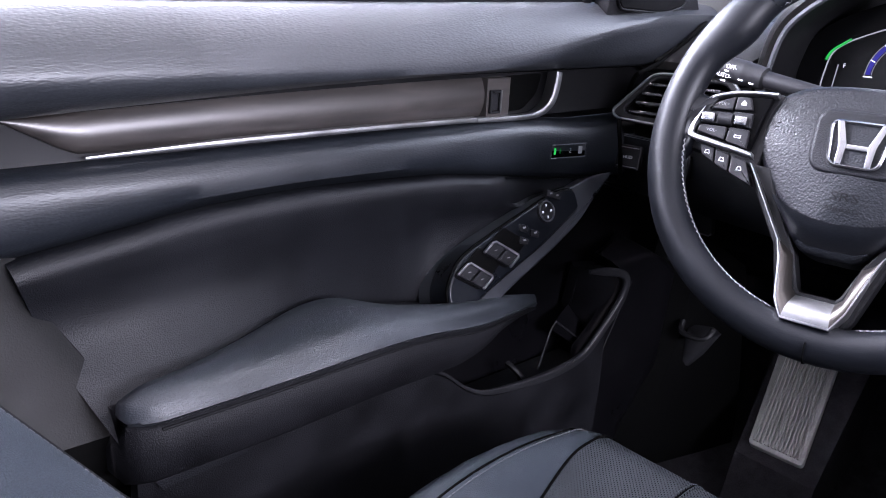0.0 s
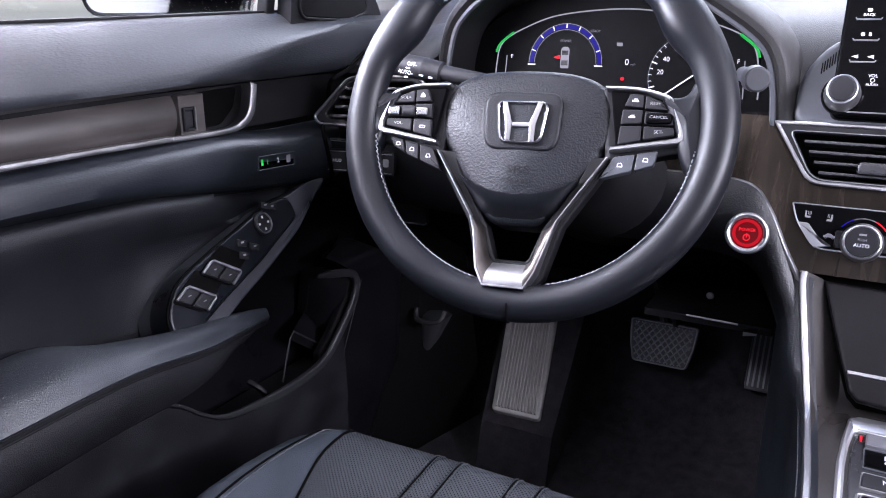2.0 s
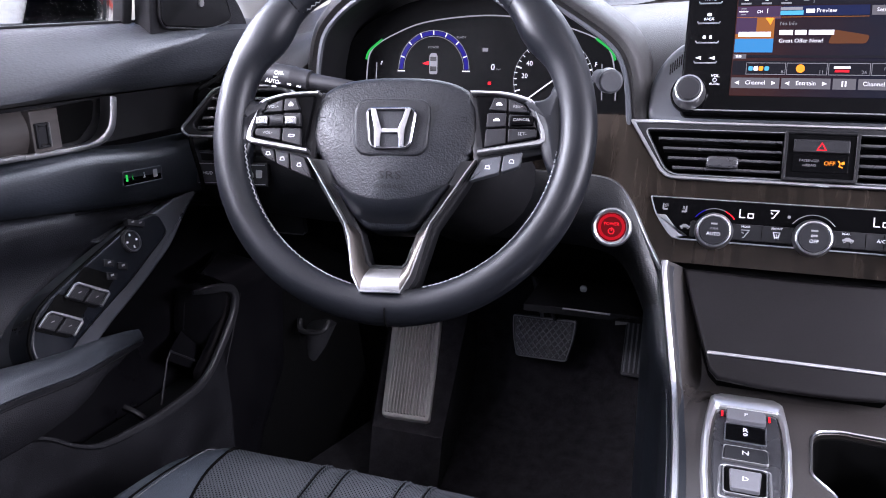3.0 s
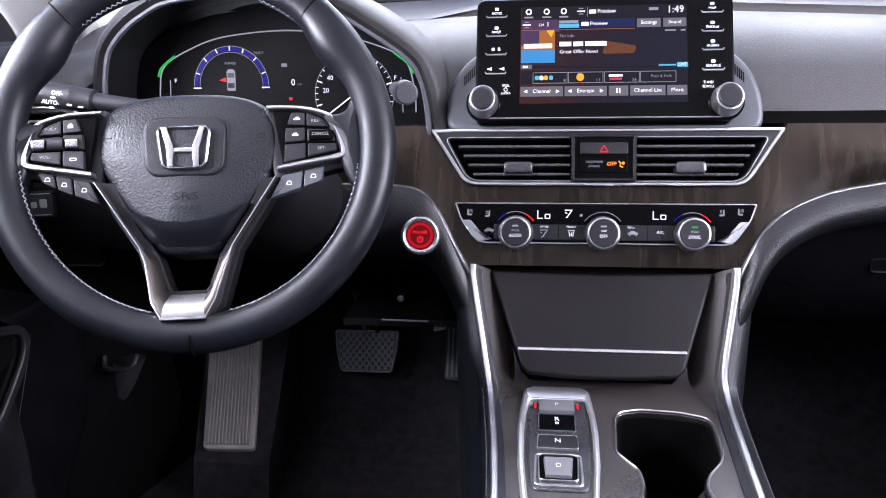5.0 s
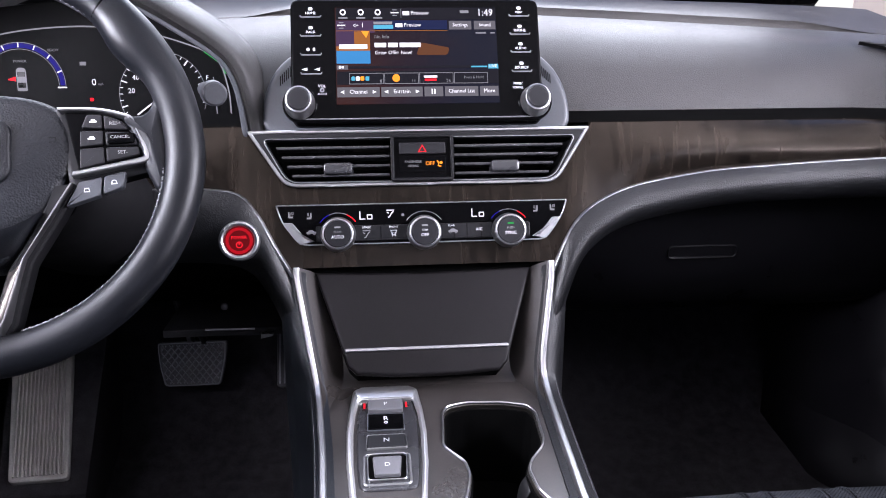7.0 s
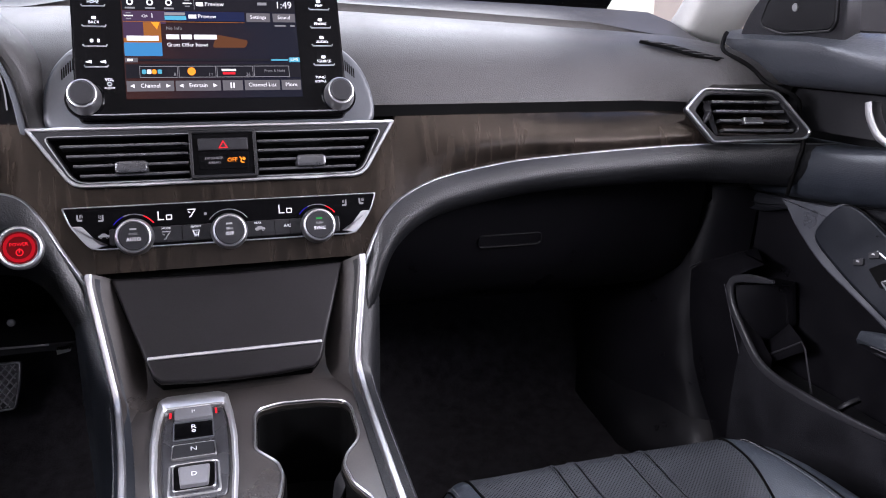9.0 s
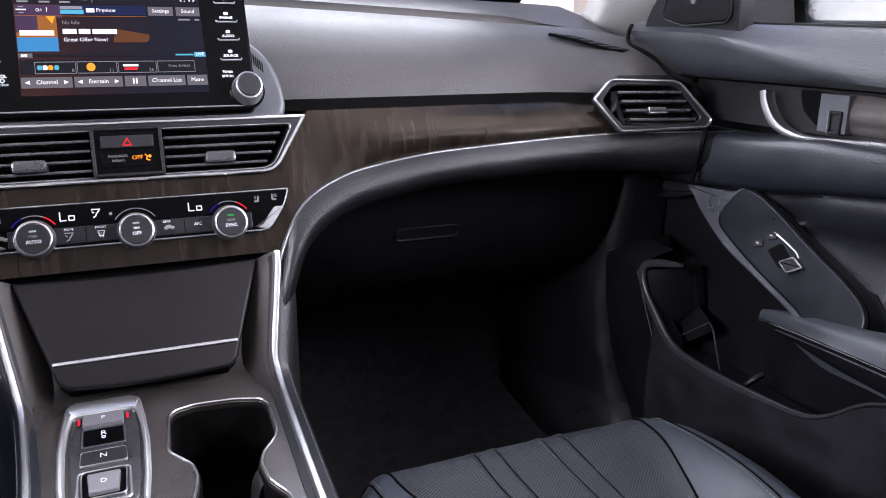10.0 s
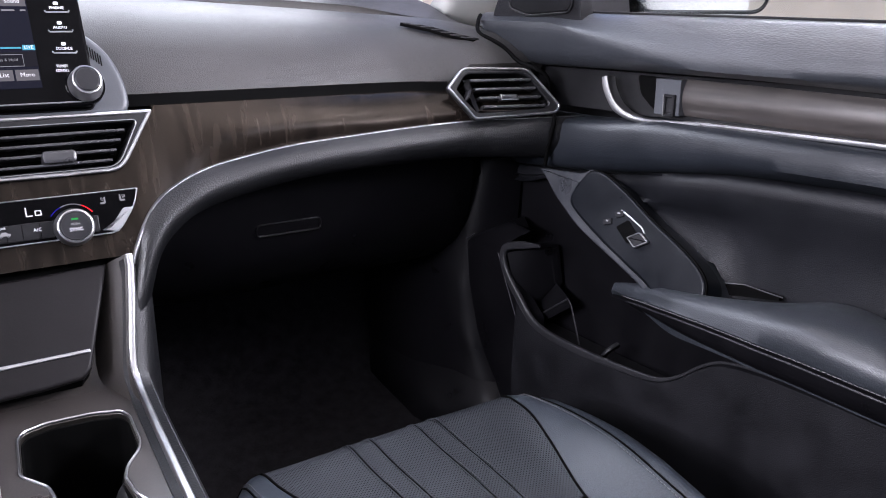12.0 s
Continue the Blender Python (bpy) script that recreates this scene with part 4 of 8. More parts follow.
lcd = part("display", plate(rect(-0.091, -0.001, 0.091, 0.105, 0.001), -0.006, -0.0033, 0.0003), lcd_mat, dp, "lit radio page", at=SC)
Z = -0.0030


def lb(x0, y0, x1, y1, mat, lift=0.0, name="panel"):
    return bar(name, x0, y0, x1, y1, SC, mat, lcd, Z + lift, 0.0002)


def lt(words, size, x, y, mat=None, align="CENTER", stretch=1.0):
    return text("lettering", words, size, x, y, SC, mat or LIT_WHITE, lcd, Z + 0.0009, align, stretch=stretch)


# top bar
lb(-0.090, 0.0915, 0.091, 0.1045, lcd_dark)
for k, x in enumerate((-0.082, -0.062, -0.043)):
    part("icon", lathe([(0.0, 0.0), (0.0034, 0.0), (0.0034, 0.0002), (0.0, 0.0002)], 14), LIT_WHITE, lcd, at=SC @ Matrix.Translation((x, 0.0995, Z + 0.0004)))
    part("icon_core", lathe([(0.0, 0.0), (0.002, 0.0), (0.002, 0.0002), (0.0, 0.0002)], 10), lcd_dark, lcd, at=SC @ Matrix.Translation((x, 0.0995, Z + 0.0007)))
    bar("icon_caption", x - 0.005, 0.0925, x + 0.005, 0.0942, SC, LIT_DIM, lcd, Z + 0.0006)
bar("icon", -0.0285, 0.0985, -0.0195, 0.0997, SC, LIT_WHITE, lcd, Z + 0.0006)
bar("icon", -0.0265, 0.0955, -0.0215, 0.0965, SC, LIT_DIM, lcd, Z + 0.0006)
bar("icon", -0.0265, 0.1017, -0.0215, 0.1027, SC, LIT_DIM, lcd, Z + 0.0006)
bar("divider", -0.0172, 0.093, -0.0167, 0.1035, SC, LIT_DIM, lcd, Z + 0.0006)
bar("brand_mark", -0.0150, 0.0963, -0.0075, 0.1005, SC, LIT_WHITE, lcd, Z + 0.0006)
lt("Preview", 0.0045, -0.0060, 0.0984, align="LEFT")
bar("signal_symbol", 0.050, 0.0985, 0.060, 0.1015, SC, LIT_DIM, lcd, Z + 0.0006)
lt("1:49", 0.0078, 0.0785, 0.0985)
# channel row and album picture
lb(-0.046, 0.0805, 0.035, 0.0905, glow("lcd_navy", (0.012, 0.020, 0.075), 0.35), 0.0002)
lb(-0.090, 0.0770, -0.047, 0.0905, lcd_violet, 0.0001)
bar("icon", -0.0885, 0.0845, -0.0795, 0.0857, SC, LIT_WHITE, lcd, Z + 0.0006)
bar("icon", -0.0865, 0.0875, -0.0815, 0.0885, SC, LIT_DIM, lcd, Z + 0.0006)
bar("icon", -0.0865, 0.0815, -0.0815, 0.0825, SC, LIT_DIM, lcd, Z + 0.0006)
lt("CH", 0.003, -0.068, 0.0845)
lt("1", 0.0052, -0.0605, 0.0850)
lb(-0.048, 0.0862, -0.027, 0.0892, LIT_DIM, 0.0004)
lb(-0.048, 0.0812, -0.026, 0.0855, LIT_CYAN, 0.0004)
bar("brand_mark", -0.0235, 0.0830, -0.0155, 0.0870, SC, LIT_WHITE, lcd, Z + 0.0006)
lt("Preview", 0.0043, -0.0140, 0.0850, align="LEFT")
lb(-0.090, 0.0788, 0.035, 0.0793, lcd_amber, 0.0004, "rule")
for a, b, w in ((0.037, 0.0625, "Settings"), (0.0655, 0.090, "Sound")):
    lb(a, 0.0802, b, 0.0897, lcd_grey, 0.0003, "button")
    lt(w, 0.0040, (a + b) / 2, 0.0850)
lb(0.067, 0.0755, 0.079, 0.0770, LIT_DIM, 0.0003)
lb(0.084, 0.0755, 0.089, 0.0770, LIT_DIM, 0.0003)
lb(-0.090, 0.0540, -0.0525, 0.0785, lcd_amber, 0.0003, "album_picture")
lb(-0.090, 0.0620, -0.0700, 0.0785, lcd_violet, 0.0004, "album_picture")
part("album_light", plate([(-0.062, 0.0785), (-0.0535, 0.0785), (-0.0565, 0.071)], Z + 0.0002, Z + 0.0005, 0.0001, 1), LIT_ORANGE, lcd, at=SC)
lb(-0.090, 0.0430, -0.0525, 0.0570, lcd_blue, 0.0004, "album_picture")
lb(-0.087, 0.0590, -0.0555, 0.0640, LIT_WHITE, 0.0006, "brand_mark")
part("picture_glow", plate(rounded([(-0.001, 0.052), (0.034, 0.052), (0.037, 0.060), (0.004, 0.066)], 0.003), Z + 0.0001, Z + 0.0003, 0.0001, 1), lcd_brown, lcd, at=SC)
lt("No Info", 0.0038, -0.0475, 0.0720, LIT_DIM, "LEFT")
bar("number_bar", -0.0475, 0.0607, -0.0345, 0.0655, SC, LIT_WHITE, lcd, Z + 0.0008)
bar("number_bar", -0.0325, 0.0607, -0.0215, 0.0655, SC, LIT_WHITE, lcd, Z + 0.0008)
bar("number_bar", -0.0195, 0.0607, 0.0040, 0.0655, SC, LIT_WHITE, lcd, Z + 0.0008)
lt("Great Offer Now!", 0.0041, -0.0475, 0.0545, align="LEFT")
# progress bar, presets and the lower buttons
lb(-0.090, 0.0365, -0.0775, 0.0412, lcd_grey, 0.0003)
for x in (-0.0865, -0.0835):
    bar("skip_symbol", x - 0.0012, 0.0377, x + 0.0012, 0.04, SC, LIT_WHITE, lcd, Z + 0.0007)
lb(-0.0770, 0.0375, 0.091, 0.0402, lcd_dark, 0.0003)
lb(0.060, 0.0380, 0.0785, 0.0396, LIT_CYAN, 0.0004)
lb(0.0795, 0.0365, 0.0910, 0.0415, LIT_CYAN, 0.0004)
lt("LIVE", 0.0034, 0.0852, 0.0390)
lb(-0.090, 0.0200, 0.091, 0.0345, lcd_dark, 0.0002)
for a, b in ((-0.0765, -0.0385), (-0.0375, 0.0005), (0.0015, 0.0395), (0.0405, 0.0785)):
    part("preset_frame", frame_plate(rect(a, 0.0205, b, 0.0325), 0.0005, Z + 0.0002, Z + 0.0005, 0.0001), LIT_DIM, lcd, at=SC)
for x, m in ((-0.072, LIT_CYAN), (-0.067, LIT_WHITE), (-0.062, LIT_ORANGE), (-0.0565, LIT_CYAN)):
    bar("preset_mark", x - 0.0022, 0.0243, x + 0.0022, 0.0289, SC, m, lcd, Z + 0.0006, r=0.0015)
part("preset_mark", lathe([(0.0, 0.0), (0.0042, 0.0), (0.0042, 0.0002), (0.0, 0.0002)], 16), LIT_ORANGE, lcd, at=SC @ Matrix.Translation((-0.0245, 0.0268, Z + 0.0004)))
bar("preset_mark", 0.0065, 0.0270, 0.0215, 0.0292, SC, LIT_WHITE, lcd, Z + 0.0006)
bar("preset_mark", 0.0075, 0.0235, 0.0205, 0.0258, SC, LIT_RED, lcd, Z + 0.0006)
for w, x in (("8", -0.0415), ("11", -0.005), ("26", 0.0340)):
    lt(w, 0.0036, x, 0.0232, LIT_DIM)
lt("Press & Hold", 0.0030, 0.0625, 0.0268, LIT_DIM)
for a, b, w in ((-0.0900, -0.0432, "Channel"), (-0.0415, 0.0045, "Entrtain"), (0.0065, 0.0275, ""), (0.0295, 0.0670, "Channel List"), (0.0690, 0.0900, "More")):
    lb(a, 0.0065, b, 0.0172, lcd_grey, 0.0003, "button")
    if w:
        lt(w, 0.0043, (a + b) / 2, 0.0119)
    if w in ("Channel", "Entrtain"):
        for e, d in ((a + 0.0035, 1), (b - 0.0035, -1)):
            part("arrow", plate([(e, 0.0119), (e + d * 0.0042, 0.0099), (e + d * 0.0042, 0.0139)], Z + 0.0005, Z + 0.0008, 0.0001, 1), LIT_WHITE, lcd, at=SC)
    if not w:
        for x in (0.0152, 0.0182):
            bar("pause_bar", x - 0.0007, 0.0092, x + 0.0007, 0.0146, SC, LIT_WHITE, lcd, Z + 0.0007)
# key columns and knobs
for x, keys in ((-0.118, (("HOME", 0.100), ("BACK", 0.079), ("", 0.0585), ("", 0.0375))), (0.118, (("MAP", 0.1005), ("PHONE", 0.080), ("AUDIO", 0.0600), ("SOURCE", 0.0385)))):
    for w, y in keys:
        part("key_edge", sweep([(x - 0.0115, y - 0.0035, -0.0035), (x - 0.0105, y - 0.0055, -0.003), (x + 0.0105, y - 0.0055, -0.003), (x + 0.0115, y - 0.0035, -0.0035)], circle(0.0008, 5)), DULL, dp, at=SC)
        if w:
            text("lettering", w, 0.0030, x, y - 0.0008, SC, PRINT, dp, -0.0036)
            bar("key_symbol", x - 0.0022, y + 0.0025, x + 0.0022, y + 0.0055, SC, PRINT, dp, -0.0036, r=0.001)
        elif y > 0.05:
            bar("key_symbol", x - 0.005, y - 0.001, x - 0.0015, y + 0.0025, SC, PRINT, dp, -0.0036, r=0.0015)
            bar("key_symbol", x + 0.002, y - 0.001, x + 0.0045, y + 0.0025, SC, PRINT, dp, -0.0036, r=0.001)
        else:
            for e in (-0.0075, 0.0065):
                part("key_symbol", plate([(x + e - 0.003, y), (x + e + 0.003, y - 0.0018), (x + e + 0.003, y + 0.0018)], -0.004, -0.0036, 0.0001, 1), PRINT, dp, at=SC)
text("lettering", "VOL", 0.0032, -0.1065, 0.0190, SC, PRINT, dp, -0.0036)
text("lettering", "AUDIO", 0.0024, -0.1065, 0.0105, SC, PRINT, dp, -0.0036)
part("power_symbol", frame_plate(circle(0.0021, 14), 0.0005, -0.004, -0.0036, 0.0001), PRINT, dp, at=SC @ Matrix.Translation((-0.1065, 0.0148, 0)))
text("lettering", "TUNE/", 0.0028, 0.1125, 0.0200, SC, PRINT, dp, -0.0036)
text("lettering", "SCROLL", 0.0026, 0.1125, 0.0155, SC, PRINT, dp, -0.0036)
for x in (-0.131, 0.131):
    k = SC @ Matrix.Translation((x, 0.0, -0.005))
    kb = part("knob", lathe([(0.0168, 0.0), (0.0170, 0.003), (0.0162, 0.006), (0.0150, 0.016), (0.0140, 0.0185), (0.0128, 0.0190), (0.0118, 0.0178), (0.0, 0.0176)]), SILVER, dp, "satin silver knob", at=k)
    part("knob_cap", lathe([(0.0118, 0.015), (0.0116, 0.0188), (0.0106, 0.0196), (0.0, 0.0197)]), BUTTON, kb, "black knob face", at=k)
    part("knob_collar", lathe([(0.0192, -0.004), (0.0192, 0.001), (0.018, 0.002), (0.016, 0.002)]), GLOSS, kb, at=k)

# ---- climate panel ----
cp = thing("climate_panel", (CX, -0.03, 0.46), "black climate control panel with three silver-ringed dials", "control panel")
po = rounded([(-0.1615, -0.0795), (0.1615, -0.0795), (0.1555, -0.098), (0.136, -0.1245), (-0.136, -0.1245), (-0.1555, -0.098)], [0.003, 0.003, 0.008, 0.010, 0.010, 0.008])
part("panel", plate(po, -0.01, 0.0055, 0.0015), GLOSS, cp, at=STACK)
part("silver_edge", frame_plate(po, 0.0016, 0.0, 0.0068, 0.0005), SILVER, cp, "thin silver edge", at=STACK)
for sx in (-1, 1):
    part("silver_corner", plate(rounded([(sx * 0.1535, -0.099), (sx * 0.1435, -0.099), (sx * 0.128, -0.1175), (sx * 0.119, -0.1195), (sx * 0.1355, -0.1235)], 0.002), 0.003, 0.0066, 0.0008), SILVER, cp, "silver corner piece", at=STACK)
part("key_strip", plate(rect(-0.118, -0.1205, 0.118, -0.1035, 0.002), 0.003, 0.0068, 0.0008), SATIN, cp, at=STACK)
for x in (-0.0635, -0.0475, -0.0335, 0.0335, 0.0475, 0.0635):
    bar("key_gap", x - 0.0003, -0.1200, x + 0.0003, -0.104, STACK, DARKVOID, cp, 0.0071)
for x, cap in ((-0.094, ("PUSH", "AUTO")), (0.0, ("ON/", "OFF")), (0.094, ("PUSH", "SYNC"))):
    d = STACK @ Matrix.Translation((x, -0.1130, 0.004))
    db = part("dial", lathe([(0.0190, 0.0), (0.0192, 0.004), (0.0186, 0.008), (0.0180, 0.014), (0.0168, 0.0165), (0.0155, 0.0170), (0.0148, 0.0158), (0.0, 0.0156)], 36), SILVER, cp, "satin silver dial ring", at=d)
    part("dial_face", lathe([(0.0149, 0.013), (0.0147, 0.0160), (0.0138, 0.0166), (0.0, 0.0167)], 32), BUTTON, db, at=d)
    text("lettering", cap[0], 0.0024, 0.0, 0.0020, d, PRINT_DIM if x else PRINT, db, 0.0170)
    text("lettering", cap[1], 0.0036, 0.0, -0.0035, d, PRINT, db, 0.0170)
    bar("dial_lamp", -0.0032, 0.0062, 0.0032, 0.0080, d, LIT_GREEN if x > 0 else PRINT_DIM, db, 0.0171)
    arc = [(0.0235 * math.cos(radians(a)), 0.0235 * math.sin(radians(a)), 0.003) for a in range(35, 146, 5)]
    n3 = len(arc) // 3
    if x:
        part("scale_arc", sweep(arc[:n3], circle(0.0006, 4)), LIT_RED, cp, "red warm scale", at=d)
        part("scale_arc", sweep(arc[-n3:], circle(0.0006, 4)), LIT_BLUE, cp, "blue cool scale", at=d)
        part("scale_arc", sweep(arc[n3 - 1:-n3 + 1], circle(0.0005, 4)), DULL, cp, at=d)
    else:
        part("scale_arc", sweep(arc, circle(0.0005, 4)), DULL, cp, at=d)


def seat_symbol(x, y, k, mat, vent):
    """A small seat seen from the side, with heat or air marks."""
    m = STACK @ Matrix.Translation((x, y, 0.0)) @ Matrix.Diagonal((k, 1, 1, 1))
    part("symbol", plate([(-0.0026, 0.0036), (-0.0012, 0.0036), (-0.0008, -0.0014), (0.0026, -0.0016), (0.0026, -0.0034), (-0.0016, -0.0034), (-0.0026, -0.0024)], 0.0056, 0.0061, 0.0001, 1), mat, cp, "seat symbol", at=m)
    for j in range(2 if not vent else 3):
        x0 = 0.0002 + 0.0012 * j
        part("symbol", sweep([(x0, -0.0002, 0.006), (x0 + 0.0004, 0.0012, 0.006), (x0, 0.0022, 0.006), (x0 + 0.0004, 0.0034, 0.006)], circle(0.00028, 4)), mat, cp, at=m)


def low_symbol(x, y, mat):
    """The temperature shown as two segment letters."""
    bar("segment", x - 0.0075, y - 0.0046, x - 0.0064, y + 0.0046, STACK, mat, cp, 0.0061)
    bar("segment", x - 0.0064, y - 0.0046, x - 0.0014, y - 0.0036, STACK, mat, cp, 0.0061)
    part("segment", frame_plate(rect(x + 0.0006, y - 0.0046, x + 0.0066, y + 0.0008, 0.0008), 0.0010, 0.0056, 0.0061, 0.0001), mat, cp, at=STACK)


def car_symbol(x, y, k, mat, lift):
    """A car seen from the side, a few millimetres long."""
    m = STACK @ Matrix.Translation((x, y, 0.0)) @ Matrix.Diagonal((k, k, 1, 1))
    part("symbol", plate([(-0.0048, -0.0012), (0.0048, -0.0012), (0.0048, 0.0004), (0.0028, 0.0008), (0.0012, 0.0022), (-0.0020, 0.0022), (-0.0034, 0.0006), (-0.0048, 0.0002)], lift - 0.0004, lift, 0.0001, 1), mat, cp, "car symbol", at=m)
    for e in (-0.0028, 0.0028):
        part("symbol", frame_plate(circle(0.0012, 10), 0.0005, lift - 0.0003, lift + 0.0002, 0.0001), mat, cp, at=m @ Matrix.Translation((e, -0.0014, 0)))


def person_symbol(x, y, mat, lift):
    """A sitting figure's air-flow mark: a bar, a bent line and an arrow."""
    bar("symbol", x - 0.0044, y + 0.0030, x + 0.0040, y + 0.0040, STACK, mat, cp, lift)
    part("symbol", sweep([(x + 0.0030, y + 0.0022, lift), (x + 0.0006, y - 0.0006, lift), (x - 0.0012, y - 0.0040, lift), (x - 0.0030, y - 0.0044, lift)], circle(0.0006, 4)), mat, cp, at=STACK)
    part("symbol", sweep([(x - 0.0040, y + 0.0014, lift), (x - 0.0018, y - 0.0002, lift)], circle(0.0005, 4)), mat, cp, at=STACK)


for x, y, m_, v_ in ((-0.1450, -0.0905, 1, True), (-0.1250, -0.0920, -1, False), (0.1250, -0.0895, -1, False), (0.1440, -0.0885, 1, True)):
    seat_symbol(x, y, m_, LIT_DIM, v_)
low_symbol(-0.0630, -0.0925, LIT_WHITE)
low_symbol(0.0605, -0.0925, LIT_WHITE)
person_symbol(-0.0365, -0.0910, LIT_WHITE, 0.0061)
bar("symbol", -0.0245, -0.0945, -0.0215, -0.0915, STACK, LIT_DIM, cp, 0.0061, r=0.001)
for x, cap in ((-0.0630, "MODE"), (-0.0335, "FRONT"), (0.0300, "REAR")):
    text("lettering", cap, 0.0023, x, -0.1060, STACK, PRINT, cp, 0.0072)
person_symbol(-0.0630, -0.1130, PRINT_DIM, 0.0072)
part("symbol", frame_plate([(-0.0372, -0.1095), (-0.0298, -0.1095), (-0.0315, -0.1150), (-0.0355, -0.1150)], 0.0006, 0.0068, 0.0072, 0.0001), PRINT, cp, "windscreen symbol", at=STACK)
for e in (-0.0352, -0.0335, -0.0318):
    part("symbol", sweep([(e, -0.1165, 0.007), (e + 0.0003, -0.1140, 0.007), (e, -0.1115, 0.007)], circle(0.00025, 4)), PRINT, cp, at=STACK)
car_symbol(0.0320, -0.1120, 1.1, PRINT_DIM, 0.0072)
car_symbol(-0.1230, -0.1100, 1.1, PRINT_DIM, 0.0072)
text("lettering", "A/C", 0.0034, 0.0610, -0.1110, STACK, PRINT, cp, 0.0072)

# ---- start button ----
PB = tilted((-0.196, -0.046, 0.459), 16, 4)
pb = thing("start_button", PB.translation, "red lit round start button in a silver ring", "button")
part("ring", lathe([(0.0215, -0.012), (0.0215, 0.004), (0.0205, 0.0065), (0.0185, 0.0072), (0.0165, 0.0062), (0.0160, 0.003), (0.0, 0.003)], 40), SILVER, pb, "satin silver ring", at=PB)
part("cap", lathe([(0.0158, 0.0), (0.0156, 0.0045), (0.0140, 0.0058), (0.0, 0.0062)], 36), glow("red_tinted_cap", (0.30, 0.006, 0.010), 0.16), pb, at=PB)
red_cap = glow("red_lens", (0.75, 0.01, 0.02), 0.22)
part("red_ring", frame_plate(circle(0.0140, 36), 0.0030, 0.0056, 0.0064, 0.0002), red_cap, pb, "red glowing ring", at=PB)
text("lettering", "POWER", 0.0034, 0, 0.0032, PB, LIT_RED, pb, 0.0066)
part("power_symbol", frame_plate(circle(0.0034, 18), 0.0008, 0.006, 0.0066, 0.0001), LIT_RED, pb, at=PB @ Matrix.Translation((0, -0.0045, 0)))
part("power_symbol", plate(rect(-0.0004, -0.0045, 0.0004, -0.0005), 0.006, 0.0068, 0.0001, 1), LIT_RED, pb, at=PB)

# ---- centre console ----
co = thing("centre_console", (CX, -0.3, 0.1), "dark satin centre console with silver side rails and leather flanks", "console")
BIN = tilted((CX - 0.001, -0.032, 0.418), 39)
half_lid = [(0.0, -0.0045), (0.060, -0.0035), (0.1205, -0.0015), (0.0985, -0.068), (0.0850, -0.1090), (0.0765, -0.1175), (0.040, -0.1205), (0.0, -0.1212)]
lid_out = half_lid + [(-x, y) for x, y in half_lid[-2:0:-1]]
lid = part("bin_lid", plate(lid_out, -0.007, 0.0, 0.003, 3), BROWNSATIN, co, "dark satin storage lid", at=BIN)
part("lid_line", plate(rect(-0.0880, -0.0935, 0.0870, -0.0900, 0.001), -0.001, 0.0022, 0.0008), SILVER, lid, "thin silver strip", at=BIN)
# recess painted near black for the shade round the lid
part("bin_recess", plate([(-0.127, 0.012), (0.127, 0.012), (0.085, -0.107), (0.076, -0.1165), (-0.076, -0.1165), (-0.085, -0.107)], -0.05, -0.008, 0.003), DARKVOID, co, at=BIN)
# the deck slopes gently down towards the armrest
GZ = pose(0, -0.125, 0.298, 7)
deck_out = rounded([(-0.116, 0.036), (0.125, 0.036), (0.124, -0.06), (0.120, -0.48), (-0.100, -0.48), (-0.106, -0.06)], [0.01, 0.01, 0, 0.02, 0.02, 0])
cup_pts = [(0.0100, -0.0160), (0.0160, -0.0055), (0.0370, 0.0005), (0.0762, -0.0020), (0.1020, -0.0095), (0.1080, -0.0220), (0.1075, -0.0660), (0.1035, -0.0790), (0.0890, -0.0985), (0.0845, -0.1120), (0.0880, -0.1380),
           (0.1000, -0.1600), (0.1020, -0.2000), (0.0850, -0.2300), (0.0350, -0.2300), (0.0160, -0.2000), (0.0150, -0.1600), (0.0235, -0.1330), (0.0272, -0.1120), (0.0250, -0.0960), (0.0085, -0.0740), (0.0065, -0.0680)]
cup = rounded(cup_pts, 0.0055, 4)


def deck_mesh():
    bm = bmesh.new()
    rings = []
    for loop_ in (ccw(deck_out), ccw(cup)):
        vs = [bm.verts.new((x, y, 0.0)) for x, y in loop_]
        rings.append([bm.edges.new((vs[i], vs[(i + 1) % len(vs)])) for i in range(len(vs))])
    bmesh.ops.triangle_fill(bm, use_beauty=True, edges=rings[0] + rings[1])
    ext = bmesh.ops.extrude_face_region(bm, geom=list(bm.faces))
    bmesh.ops.translate(bm, vec=(0, 0, -0.02), verts=[v for v in ext["geom"] if isinstance(v, bmesh.types.BMVert)])
    return bm


part("deck", deck_mesh(), DECK, co, "dark satin deck", at=GZ)
part("deck_slope", loops([[(-0.117, y, z), (0.126, y, z), (0.126, y, z - 0.03), (-0.117, y, z - 0.03)] for y, z in ((0.030, -0.001), (0.042, 0.0010), (0.054, 0.0055), (0.066, 0.0140), (0.076, 0.0260))]), DECK, co, at=GZ, angle=60)
hol = thing("cup_holder", (0.055, -0.26, 0.19), "deep black double cup holder with a silver rim", "cup holder")
part("silver_rim", frame_plate(cup, 0.0022, -0.006, 0.0022, 0.0010), SILVER, hol, "silver cup holder rim", at=GZ)
part("rim_band", frame_plate(offset(ccw(cup), 0.0020), 0.0010, -0.009, -0.001, 0.0003), TITAN, hol, "dull inner band", at=GZ)
# well wall and floor carry their shade as near-black colour
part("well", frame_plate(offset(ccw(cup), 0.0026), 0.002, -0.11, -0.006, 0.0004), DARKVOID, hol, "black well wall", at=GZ)
